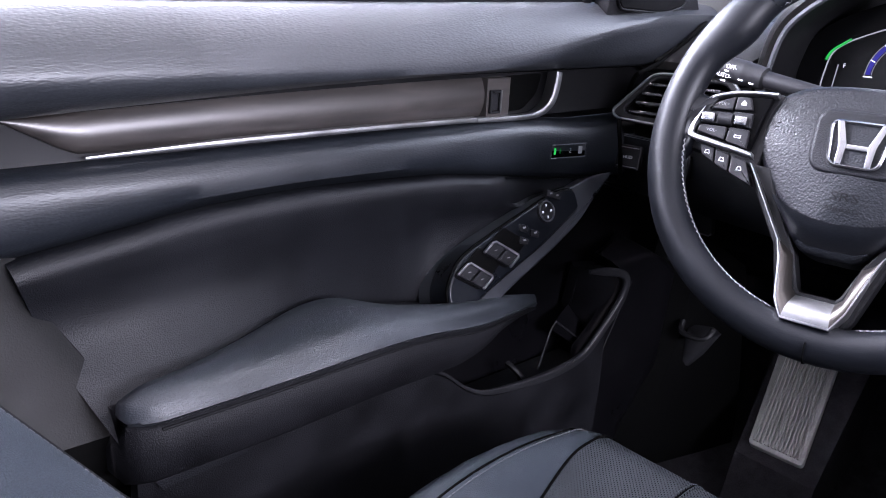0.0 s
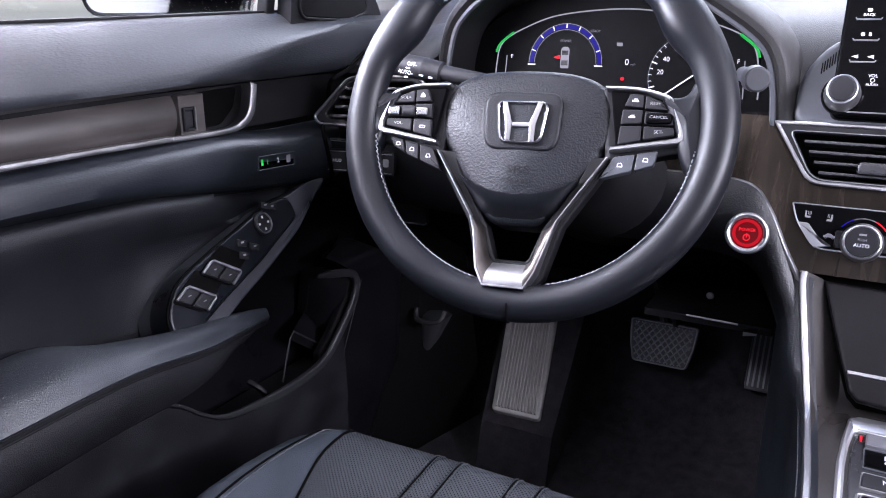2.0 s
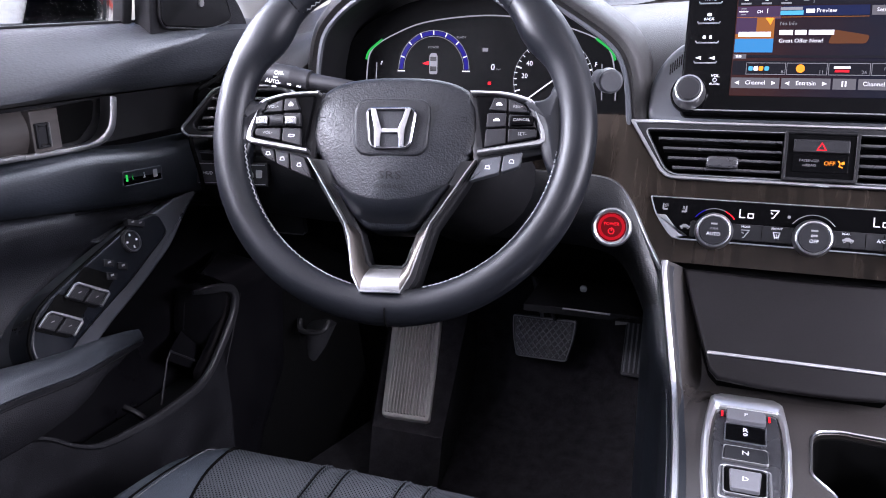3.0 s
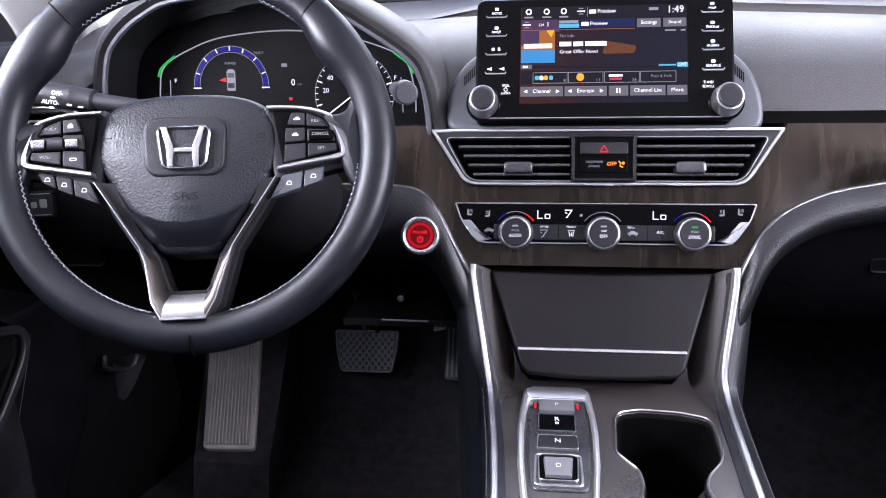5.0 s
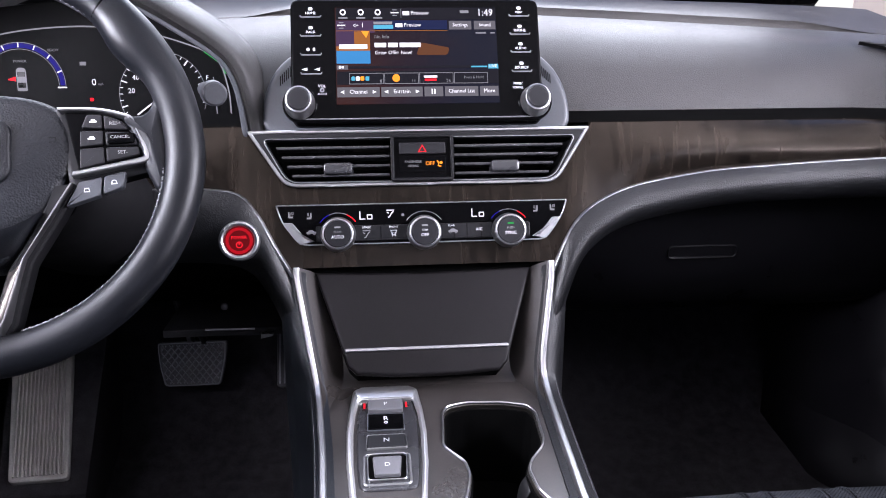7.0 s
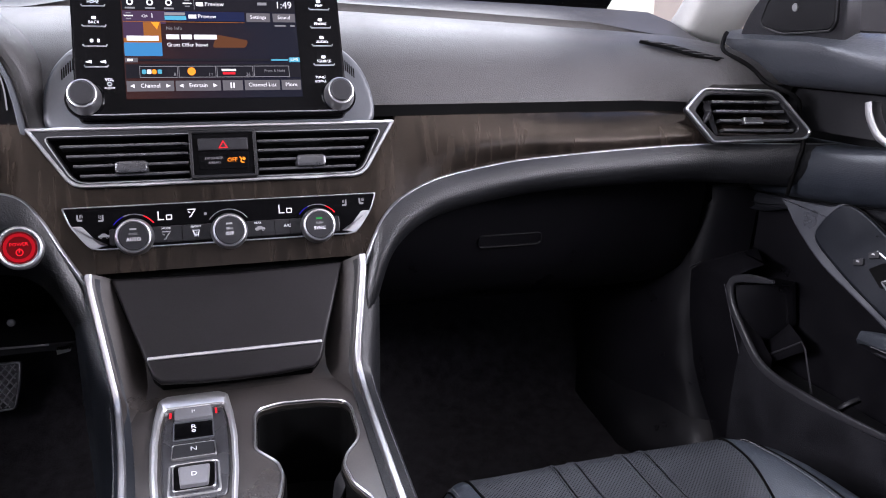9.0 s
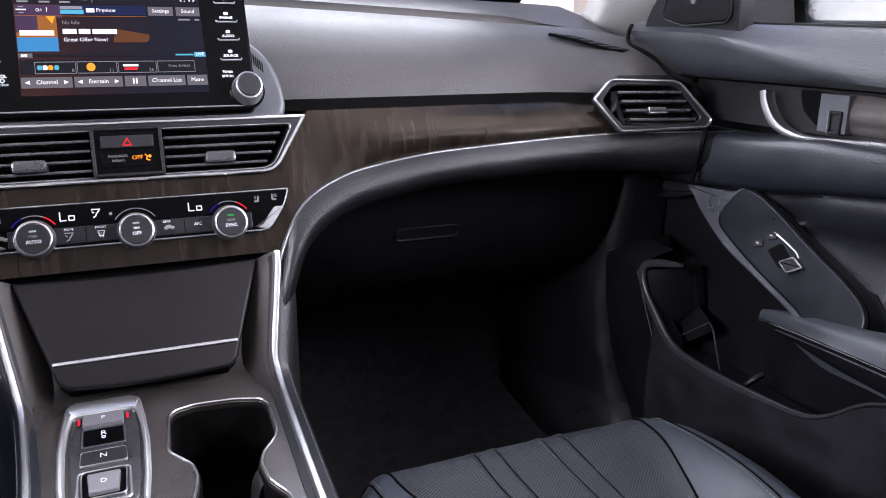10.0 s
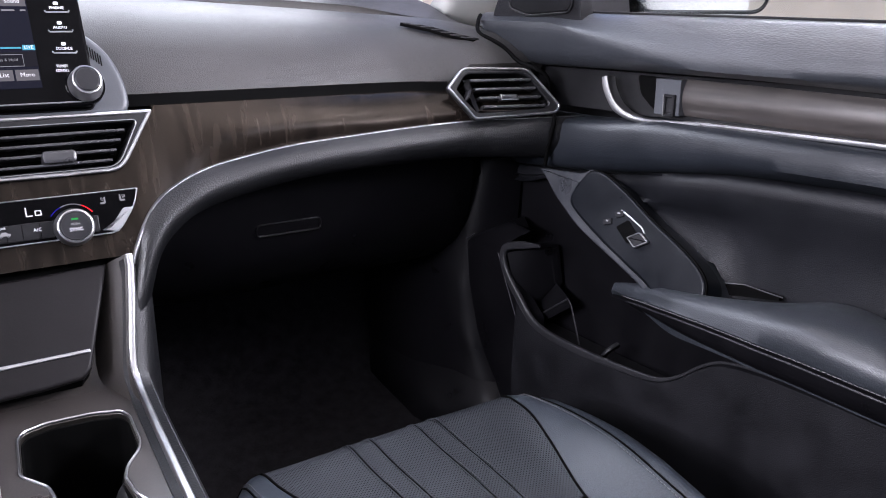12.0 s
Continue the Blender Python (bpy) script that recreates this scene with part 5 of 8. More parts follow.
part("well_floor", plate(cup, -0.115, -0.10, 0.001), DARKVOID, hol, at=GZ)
# finger of the spring clip inside the well
part("well_clip", sweep(smooth_line([(0.0855, -0.118, -0.006), (0.078, -0.121, -0.016), (0.074, -0.122, -0.040)], 4), rounded([(-0.008, -0.0015), (0.008, -0.0015), (0.008, 0.0015), (-0.008, 0.0015)], 0.001, 2)), SATIN, hol, "black spring finger", at=GZ)
for sx in (-1, 1):
    rail_pts = [(CX + sx * 0.140, -0.044, 0.426), (CX + sx * 0.1395, -0.052, 0.411), (CX + sx * 0.131, -0.076, 0.370), (CX + sx * 0.1225, -0.100, 0.330)]
    rail_pts += ([(-0.1165, -0.116, 0.313), (-0.1125, -0.150, 0.304), (-0.1060, -0.220, 0.294), (-0.1010, -0.330, 0.281), (-0.097, -0.60, 0.247)] if sx < 0 else
                 [(0.1240, -0.116, 0.313), (0.1235, -0.150, 0.304), (0.1225, -0.220, 0.294), (0.1210, -0.330, 0.281), (0.119, -0.60, 0.247)])
    rail = smooth_line(rail_pts, 6)
    part("side_rail", sweep(rail, rounded([(-0.0034, -0.006), (0.0034, -0.006), (0.0034, 0.004), (-0.0034, 0.004)], 0.0025, 3)), SILVER, co, "satin silver rail")
    cheek = []
    for p in rail:
        xo = p.x + sx * 0.004
        f = 0.015 if sx > 0 else 0.015 - 0.0095 * ease(0.36, 0.31, p.z)
        cheek.append([(p.x - sx * 0.010, p.y, p.z - 0.006), (xo, p.y, p.z - 0.001), (xo + sx * 0.60 * f, p.y + 0.002, p.z - 0.004),
                      (xo + sx * 0.90 * f, p.y + 0.003, p.z - 0.013), (xo + sx * f, p.y + 0.004, p.z - 0.04), (xo + sx * f, p.y + 0.01, 0.0), (p.x - sx * 0.010, p.y + 0.01, 0.0)])
    # left flank gets the lighter vinyl to imitate light from its window
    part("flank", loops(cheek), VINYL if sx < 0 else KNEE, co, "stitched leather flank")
    inner_side = []
    for p in rail:
        k = 0.22 + 0.78 * ease(-0.16, -0.10, p.y)
        inner_side.append([(p.x - sx * 0.002, p.y - 0.001, p.z + 0.001), (p.x - sx * 0.012 * k, p.y + 0.007 * k, p.z - 0.005), (p.x - sx * 0.024 * k, p.y + 0.018 * k, p.z - 0.014), (p.x - sx * 0.034 * k, p.y + 0.032 * k, p.z - 0.026), (p.x - sx * 0.004, p.y + 0.045 * k, p.z - 0.035)])
    part("inner_cheek", loops(inner_side), DECK, co, angle=60)
    st = [Vector((p.x + sx * (0.0125 if sx > 0 else 0.0072), p.y + 0.001, p.z - 0.0036)) for p in rail[24:]]
    stitches(st, 0.005, 0.0035, 0.0005, SEATTHREAD, co)
part("rear_body", block(-0.105, -0.98, 0.0, 0.112, -0.60, 0.24, 0.02), LEATHER, co, "armrest box")

# ---- gear selector ----
gs = thing("gear_selector", (-0.047, -0.2, 0.3), "push-button gear selector in a silver bezel with red lamps", "gear selector")
gx = -0.0455
bez = rounded([(gx + a - 0.001, y) for a, y in ((-0.0335, 0.0290), (0.0335, 0.0290), (0.0375, -0.010), (0.0393, -0.046), (0.0380, -0.095), (0.0340, -0.140), (0.0300, -0.180), (-0.0300, -0.180), (-0.0340, -0.140), (-0.0380, -0.095), (-0.0393, -0.046), (-0.0375, -0.010))],
              [0.007, 0.007, 0, 0, 0, 0, 0.01, 0.01, 0, 0, 0, 0])
binn = rounded([(gx + a - 0.0005, y) for a, y in ((-0.0280, 0.0095), (0.0280, 0.0095), (0.0315, -0.015), (0.0330, -0.046), (0.0320, -0.095), (0.0290, -0.135), (0.0250, -0.170), (-0.0250, -0.170), (-0.0290, -0.135), (-0.0320, -0.095), (-0.0330, -0.046), (-0.0315, -0.015))],
               [0.005, 0.005, 0, 0, 0, 0, 0.009, 0.009, 0, 0, 0, 0])
part("bezel", frame_plate(bez, 0.006, -0.006, 0.0048, 0.0020, binn), BRIGHT, gs, "satin silver bezel", at=GZ)
part("base", plate(binn, -0.008, -0.0015, 0.001), DARKVOID, gs, at=GZ)
crown = []
for k in (-1.0, -0.97, -0.9, -0.78, -0.5, 0.0, 0.5, 0.78, 0.9, 0.97, 1.0):
    e = 0.0070 * max(0.0, (abs(k) - 0.72) / 0.28) ** 2
    crown.append([(gx + k * w - 0.001, y - e * f, z) for w, y, z, f in ((0.0318, 0.0268, 0.0, 1.0), (0.0316, 0.0264, 0.0070, 1.0), (0.0306, 0.0210, 0.0072, 0.9), (0.0294, 0.0150, 0.0060, 0.6), (0.0284, 0.0100, 0.0044, 0.2), (0.0284, 0.0098, 0.0, 0.2))])
part("bezel_crown", loops(crown),
     BRIGHT, gs, "broad satin silver crown of the bezel", at=GZ, angle=40)
raised = rounded([(gx + a, y) for a, y in ((-0.0265, 0.0060), (0.0265, 0.0060), (0.0295, -0.020), (0.0302, -0.048), (0.0290, -0.095), (0.0262, -0.130), (-0.0262, -0.130), (-0.0290, -0.095), (-0.0302, -0.048), (-0.0295, -0.020))],
                 [0.004, 0.004, 0, 0, 0, 0.009, 0.009, 0, 0, 0])
part("key_plate", plate(raised, -0.004, 0.0018, 0.0018, 3), SLAT, gs, "dark satin key plate", at=GZ)
gcx = -0.0468


def key(y0, y1, w, z, mat, cap, size=0.0042, capmat=None, lean=0.0):
    k = part("key", plate(rounded([(gcx - w, y0), (gcx + w, y0), (gcx + w - lean, y1), (gcx - w + lean, y1)], 0.0022), -0.002, z, 0.0014), mat, gs, at=GZ)
    text("lettering", cap, size, gcx, (y0 + y1) / 2, GZ, capmat or PRINT, k, z + 0.0004)
    return k


key(-0.0140, 0.0050, 0.0180, 0.0062, KEYGREY, "P", 0.0052)
key(-0.0430, -0.0160, 0.0176, 0.0022, GLOSS, "", 0.0088)
text("lettering", "R", 0.0066, gcx, -0.0250, GZ, PRINT, gs, 0.0028)
part("reverse_mark", frame_plate(circle(0.0019, 12), 0.0007, 0.0024, 0.0028, 0.0001), PRINT, gs, at=GZ @ Matrix.Translation((gcx, -0.0312, 0)))
part("key_frame", frame_plate(rect(gcx - 0.0188, -0.0445, gcx + 0.0188, -0.0150, 0.002), 0.0010, 0.0, 0.0032, 0.0004), GREYTRIM, gs, at=GZ)
key(-0.0730, -0.0540, 0.0190, 0.0052, BUTTON, "N", 0.0062, lean=0.0008)
part("key_rim", frame_plate(rounded([(gcx - 0.0200, -0.0740), (gcx + 0.0200, -0.0740), (gcx + 0.0192, -0.0530), (gcx - 0.0192, -0.0530)], 0.003), 0.0009, 0.0, 0.0046, 0.0004), DULL, gs, at=GZ)
part("drive_frame", frame_plate(rounded([(gcx - 0.0225, -0.1245), (gcx + 0.0225, -0.1245), (gcx + 0.0222, -0.0790), (gcx - 0.0222, -0.0790)], 0.006), 0.0026, 0.0, 0.0030, 0.0010), DULL, gs, "satin outer key surround", at=GZ)
part("drive_frame", frame_plate(rounded([(gcx - 0.0180, -0.1185), (gcx + 0.0180, -0.1185), (gcx + 0.0190, -0.0810), (gcx - 0.0190, -0.0810)], 0.005), 0.0012, 0.0, 0.0040, 0.0005), SILVER, gs, "bright key outline", at=GZ)
part("drive_well", plate(rounded([(gcx - 0.0168, -0.1172), (gcx + 0.0168, -0.1172), (gcx + 0.0178, -0.0822), (gcx - 0.0178, -0.0822)], 0.004), -0.001, 0.0022, 0.0004), DARKVOID, gs, at=GZ)
key(-0.1140, -0.0880, 0.0118, 0.0062, KEYGREY, "D", 0.0056, lean=-0.0018)
for x in (gcx - 0.0215, gcx + 0.0215):
    bar("park_lamp", x - 0.0010, -0.0060, x + 0.0010, 0.0030, GZ, LIT_RED, gs, 0.0026, r=0.0005)

# ---- steering wheel ----
WH = tilted((-0.3751, -0.215, 0.5751), 22.2, 10.2) @ pose(0, 0, 0, 0, 0, 0.3)
sw = thing("steering_wheel", (WX, -0.2, 0.58), "black leather steering wheel with silver spokes and control buttons", "steering wheel")
WC = (0.0055, 0.0055)
R = 0.1622
ring = []
sc_ = []
for i in range(120):
    a = 2 * math.pi * i / 120
    d = math.degrees(a) % 360
    grip = max(math.exp(-((d - g) / 9) ** 2) for g in (35, 145))
    rr = R - 0.0045 * grip
    ring.append((WC[0] + rr * math.cos(a), WC[1] + rr * math.sin(a), 0.004 * math.sin(2 * a) ** 2))
    sc_.append(1.0 + 0.26 * grip)
rim_prof = circle(0.0166, 20, 0.0162)
part("rim", sweep(ring, rim_prof, True, (0, 0, 1), sc_), RIM, sw, "smooth leather rim", at=WH)
for d in (270, 48, 132):
    a = radians(d)
    cseam = [(WC[0] + (R + 0.0170 * math.cos(b)) * math.cos(a), WC[1] + (R + 0.0170 * math.cos(b)) * math.sin(a), 0.0166 * math.sin(b) + 0.004 * math.sin(2 * a) ** 2) for b in [radians(-110 + 200 * k / 23) if d == 270 else 2 * math.pi * k / 24 for k in range(24)]]
    part("seam", sweep(cseam, circle(0.0009, 5), d != 270, (math.cos(a + 1.57), math.sin(a + 1.57), 0)), DARKVOID, sw, at=WH)
for run in (range(-174, -102, 2), range(-78, -6, 2), range(32, 150, 2)):
    th = [WH @ Vector((WC[0] + (R - 0.0164) * math.cos(radians(d)), WC[1] + (R - 0.0164) * math.sin(radians(d)), 0.0052)) for d in run]
    zig = []
    for i in range(len(th) * 2):
        b_ = th[min(i // 2, len(th) - 1)].lerp(th[min(i // 2 + 1, len(th) - 1)], 0.5 * (i % 2))
        zig.append(b_ + WH.to_3x3() @ Vector((0, 0, 0.0024 if i % 2 else -0.0012)))
    part("stitching", sweep(zig, circle(0.0007, 5)), THREAD, sw, "grey thread", kind="stuff")
half_hub = [(0.0, 0.0585), (0.040, 0.0560), (0.066, 0.0465), (0.0795, 0.0290), (0.0815, 0.0080), (0.0775, -0.0080), (0.0660, -0.0280), (0.0475, -0.0545), (0.0300, -0.0790), (0.0175, -0.0862), (0.0, -0.0868)]
hub = smooth_line(half_hub + [(-x, y) for x, y in half_hub[-2:0:-1]], 4, True)
hp = part("hub_cover", dome([(p.x, p.y) for p in hub], -0.05, -0.005, 0.009, 0.009, 7, 2.2), HUB, sw, "grained airbag cover", at=WH, angle=50)
# smooth chin under the grained cover
chin = [[(x, y0 + (y1 - y0) * k / 5, z0 + (z1 - z0) * (k / 5) ** 1.6) for k in range(6)] for x, y0, y1, z0, z1 in (
    (-0.0545, -0.0435, -0.0445, 0.0010, -0.006), (-0.046, -0.0490, -0.0560, 0.0018, -0.008), (-0.034, -0.0545, -0.0740, 0.0028, -0.012), (-0.018, -0.0585, -0.0855, 0.0036, -0.016),
    (0.0, -0.0600, -0.0865, 0.0040, -0.017), (0.018, -0.0585, -0.0855, 0.0036, -0.016), (0.034, -0.0545, -0.0740, 0.0028, -0.012), (0.046, -0.0490, -0.0560, 0.0018, -0.008), (0.0545, -0.0435, -0.0445, 0.0010, -0.006))]
part("hub_chin", loops([c + [(c[-1][0], c[-1][1], -0.04), (c[0][0], c[0][1], -0.04)] for c in [[(x, y, z + 0.0042) for x, y, z in r] for r in chin]]), RIM, hp, "smooth lower lip of the airbag cover", at=WH, angle=40)
eb = rounded([(-0.0340, -0.0195), (0.0340, -0.0195), (0.0365, 0.0340), (-0.0365, 0.0340)], 0.015, 6)
part("emblem_recess", plate(eb, -0.01, 0.0052, 0.0030, 4), INSERT, hp, "matt oval field round the emblem", at=WH)
eo = rounded([(-0.0195, -0.0140), (0.0195, -0.0140), (0.0245, 0.0245), (-0.0245, 0.0245)], 0.0085, 6)
part("emblem_ring", frame_plate(eo, 0.0027, 0.003, 0.0098, 0.0012), CHROME, hp, "chrome emblem frame", at=WH)
part("emblem_back", plate(offset(ccw(eo), 0.0022), 0.003, 0.0070, 0.0004), HUB, hp, at=WH)
for sx in (-1, 1):
    part("emblem_bar", plate([(sx * 0.0190, 0.0232), (sx * 0.0138, 0.0232), (sx * 0.0078, 0.0050), (sx * 0.0084, -0.0124), (sx * 0.0136, -0.0124), (sx * 0.0140, 0.0040)], 0.005, 0.0100, 0.0010), CHROME, hp, "chrome emblem upright", at=WH)
part("emblem_bar", plate(rounded([(-0.010, 0.0005), (0.010, 0.0005), (0.0085, 0.0052), (-0.0085, 0.0052)], 0.001), 0.005, 0.0092, 0.001), CHROME, hp, "chrome emblem crosspiece", at=WH)
EMB = material("embossed_black", (0.0016, 0.0016, 0.0018), 0.5, spec=0.1)
text("lettering", "SRS", 0.0072, 0.001, -0.0375, WH, EMB, hp, 0.0060, stretch=1.5)
text("lettering", "AIRBAG", 0.0040, 0.001, -0.0475, WH, EMB, hp, 0.0058, stretch=1.4)
for sx in (-1, 1):
    bar("horn_mark", sx * 0.066 - 0.003, 0.0160, sx * 0.066 + 0.003, 0.0168, WH, EMB, hp, 0.0032)
    bar("horn_mark", sx * 0.0685, 0.0130, sx * 0.0692, 0.0168, WH, EMB, hp, 0.0032)
    bar("horn_mark", sx * 0.066 - 0.0025, 0.0125, sx * 0.066 + 0.0025, 0.0132, WH, EMB, hp, 0.0032)


def mir(p, s):
    """Points of the one spoke, drawn in to the wheel's size."""
    return [(s * 0.945 * x, 0.82 * y - 0.001) for x, y in p]


for s in (-1, 1):
    # spoke body joining hub and rim
    part("spoke", plate(rounded(mir([(0.070, 0.056), (0.140, 0.041), (0.165, 0.044), (0.166, -0.014), (0.140, -0.018), (0.080, -0.034)], s), 0.008), -0.022, -0.006, 0.004), SATIN, sw, at=WH)
    part("spoke_skin", dome(rounded(mir([(0.126, 0.0405), (0.144, 0.0415), (0.1505, 0.0470), (0.1530, 0.0580), (0.168, 0.062), (0.169, -0.040), (0.152, -0.040), (0.1435, -0.016), (0.1405, 0.004)], s), [0.003, 0.004, 0.004, 0.004, 0.006, 0.006, 0.006, 0.006, 0.004]), -0.014, 0.005, 0.003, 0.006, 3), RIM, sw, "leather thumb rest", at=WH)
    so = smooth_line([(s * x, y) for x, y in ((0.071, 0.0412), (0.100, 0.0400), (0.1205, 0.0352), (0.1300, 0.0290), (0.1375, 0.0095), (0.1402, -0.0020), (0.1365, -0.0075), (0.118, -0.0105), (0.079, -0.0168))], 4)
    si = smooth_line([(s * x, y) for x, y in ((0.072, 0.0384), (0.099, 0.0372), (0.1185, 0.0325), (0.1262, 0.0270), (0.1332, 0.0090), (0.1355, 0.0000), (0.1330, -0.0030), (0.117, -0.0062), (0.080, -0.0125))], 4)
    part("silver_surround", strip(so, si, -0.010, 0.0050, 0.0012), SILVER, sw, "silver button surround", at=WH)
    pad = rounded(mir([(0.080, 0.0475), (0.106, 0.0455), (0.127, 0.0375), (0.1345, 0.028), (0.1405, 0.010), (0.1420, 0.002), (0.138, -0.004), (0.089, -0.0145)], s), 0.002)
    part("button_base", plate(pad, -0.012, 0.0, 0.001), GLOSS, sw, at=WH)
    keys = [[(0.0935, 0.0300), (0.0985, 0.0435), (0.1105, 0.0430), (0.1105, 0.0285)], [(0.1120, 0.0425), (0.126, 0.0360), (0.1345, 0.0265), (0.1120, 0.0280)],
            [(0.0925, 0.0265), (0.1105, 0.0265), (0.1105, 0.0120), (0.0915, 0.0105)], [(0.1125, 0.0250), (0.1355, 0.0235), (0.1385, 0.0105), (0.1125, 0.0115)],
            [(0.0915, 0.0085), (0.1105, 0.0095), (0.1105, -0.0065), (0.0905, -0.0115)], [(0.1125, 0.0090), (0.1390, 0.0085), (0.1395, 0.0005), (0.1125, -0.0055)]]
    caps = ("home", "VOL+", "", "", "back", "VOL-") if s < 0 else ("car", "RES+", "car", "CANCEL", "", "SET-")
    for kp, cap in zip(keys, caps):
        b_ = part("button", plate(rounded(mir(kp, s), 0.0016), -0.004, 0.0038, 0.001), BUTTON, sw, at=WH)
        mx, my = mir([(sum(q[0] for q in kp) / 4, sum(q[1] for q in kp) / 4)], s)[0]
        if cap.isupper():
            text("lettering", cap, 0.0028, mx, my, WH, PRINT_DIM, b_, 0.0042, stretch=1.1)
        elif cap == "home":
            part("symbol", plate([(mx - 0.0022, my - 0.0018), (mx + 0.0022, my - 0.0018), (mx + 0.0022, my + 0.0004), (mx, my + 0.0024), (mx - 0.0022, my + 0.0004)], 0.0036, 0.0042, 0.0001, 1), PRINT, b_, at=WH)
        elif cap == "back":
            part("symbol", frame_plate(rect(mx - 0.0030, my - 0.0013, mx + 0.0030, my + 0.0013, 0.001), 0.0006, 0.0036, 0.0042, 0.0001), PRINT, b_, at=WH)
        elif cap == "car":
            bar("symbol", mx - 0.0028, my - 0.0012, mx + 0.0028, my + 0.0002, WH, PRINT, b_, 0.0042, r=0.0004)
            bar("symbol", mx - 0.0014, my + 0.0004, mx + 0.0018, my + 0.0014, WH, PRINT, b_, 0.0042, r=0.0004)
    if s < 0:
        part("roller", sweep([(-0.1155, 0.0130, 0.003), (-0.1030, 0.0130, 0.003)], circle(0.0056, 12)), BUTTON, sw, at=WH)
        for x in (-0.1245, -0.0965):
            part("roller_end", plate(rect(x - 0.0062, 0.0085, x + 0.0062, 0.0170, 0.002), 0.0, 0.0066, 0.002), CHROME, sw, "chrome toggle end", at=WH)
    else:
        tg = part("toggle", plate(rect(0.1075, 0.0085, 0.1290, 0.0180, 0.003), 0.0, 0.0066, 0.0025), GLOSS, sw, at=WH)
        text("lettering", "CANCEL", 0.0026, 0.1180, 0.0138, WH, PRINT_DIM, tg, 0.0069, stretch=1.1)
    # lower keys under the spoke
    low = [[(0.088, -0.0235), (0.103, -0.0195), (0.1015, -0.0380), (0.0785, -0.0480)], [(0.1045, -0.0190), (0.119, -0.0150), (0.1165, -0.0310), (0.1030, -0.0375)], [(0.1205, -0.0145), (0.134, -0.0110), (0.131, -0.0225), (0.1180, -0.0300)]]
    for kp in low[: 3 if s < 0 else 2]:
        if s > 0:
            kp = [(0.088 + (q[0] - 0.088) * 1.25, q[1]) for q in kp]
        b_ = part("button", plate(rounded(mir(kp, s), 0.002), -0.012, -0.001, 0.001), BUTTON if s < 0 else GREYTRIM, sw, at=WH)
        mx, my = mir([(sum(q[0] for q in kp) / 4, sum(q[1] for q in kp) / 4)], s)[0]
        part("symbol", frame_plate(rounded([(mx - 0.0026, my - 0.0018), (mx + 0.0026, my - 0.0018), (mx + 0.0016, my + 0.0018), (mx - 0.0016, my + 0.0018)], 0.0007), 0.0006, -0.0012, -0.0006, 0.0001), PRINT, b_, at=WH)
half_out = [(0.0185, -0.1440), (0.0270, -0.1290), (0.0355, -0.0960), (0.0405, -0.0800), (0.0640, -0.0445), (0.0790, -0.0215)]
half_in = [(0.0150, -0.1215), (0.0198, -0.1165), (0.0262, -0.0890), (0.0370, -0.0815), (0.0610, -0.0445), (0.0755, -0.0222)]
v_out = [(-x, y) for x, y in half_out[::-1]] + half_out
vi = [(-x, y) for x, y in half_in[::-1]] + half_in
v_mid = [tuple(Vector(a).lerp(Vector(b), min(1.0, 0.0023 / (Vector(a) - Vector(b)).length))) for a, b in zip(v_out, vi)]
edge = []
fork = []
# the fork's foot climbs over the rim
for a, m0, b in zip(v_out, v_mid, vi):
    k = ease(0.096, 0.136, -a[1])
    z = 0.0040 + 0.0122 * k
    c = [tuple(Vector(a).lerp(Vector(m0), w)) for w in (0.3, 0.7)]
    edge.append([(*a, -0.014), (*a, z - 0.0009), (*c[0], z), (*c[1], z), (*m0, z - 0.0009), (*m0, -0.014)])
    m1, m2, m3 = (tuple(Vector(m0).lerp(Vector(b), w)) for w in (0.12, 0.36, 0.62))
    fork.append([(*m0, -0.014), (*m0, z - 0.0012), (*m1, z - 0.0014 + 0.0004 * k), (*m2, 0.0146 * k + 0.0008 * (1 - k)), (*m3, 0.0110 * k - 0.0020 * (1 - k)), (*b, -0.0035 - 0.004 * (1 - k)), (*b, -0.016)])
part("spoke_edge", loops(edge), SILVER, sw, "bright edge of the forked lower spoke", at=WH)
# one metal in two tones: reflections are painted, arms dark and foot bright
part("lower_spoke", loops(fork[2:6]), TITAN, sw, "satin metal arm of the forked spoke, dark reflection in its colour", at=WH, angle=50)
part("lower_spoke", loops(fork[6:10]), TITAN, sw, "satin metal arm of the forked spoke, dark reflection in its colour", at=WH, angle=50)
part("spoke_foot", loops(fork[5:7]), DULL, sw, "satin foot of the forked spoke, sky reflection in its colour", at=WH, angle=50)
half_bo = [(0.0220, -0.1475), (0.0305, -0.1320), (0.0440, -0.0840), (0.0690, -0.0450), (0.0830, -0.0200)]
half_bi = [(0.0140, -0.1180), (0.0170, -0.1140), (0.0260, -0.0880), (0.0540, -0.0410), (0.0620, -0.0220)]
part("spoke_back", strip([(-x, y) for x, y in half_bo[::-1]] + half_bo, [(-x, y) for x, y in half_bi[::-1]] + half_bi, -0.028, -0.006, 0.002), SATIN, sw, at=WH)
col = thing("steering_column", (WX, -0.05, 0.52), "black plastic steering column shroud", "steering column")
cs = []
for w, (yy, zz) in enumerate(((-0.165, 0.548), (-0.10, 0.525), (-0.03, 0.498), (0.05, 0.47))):
    k = 0.060 + 0.008 * w
    cs.append([(WX + k * 1.25 * math.cos(2 * math.pi * i / 24), yy, zz + (k * 0.9) * math.sin(2 * math.pi * i / 24)) for i in range(24)])
part("shroud", loops(cs), HARD, col)
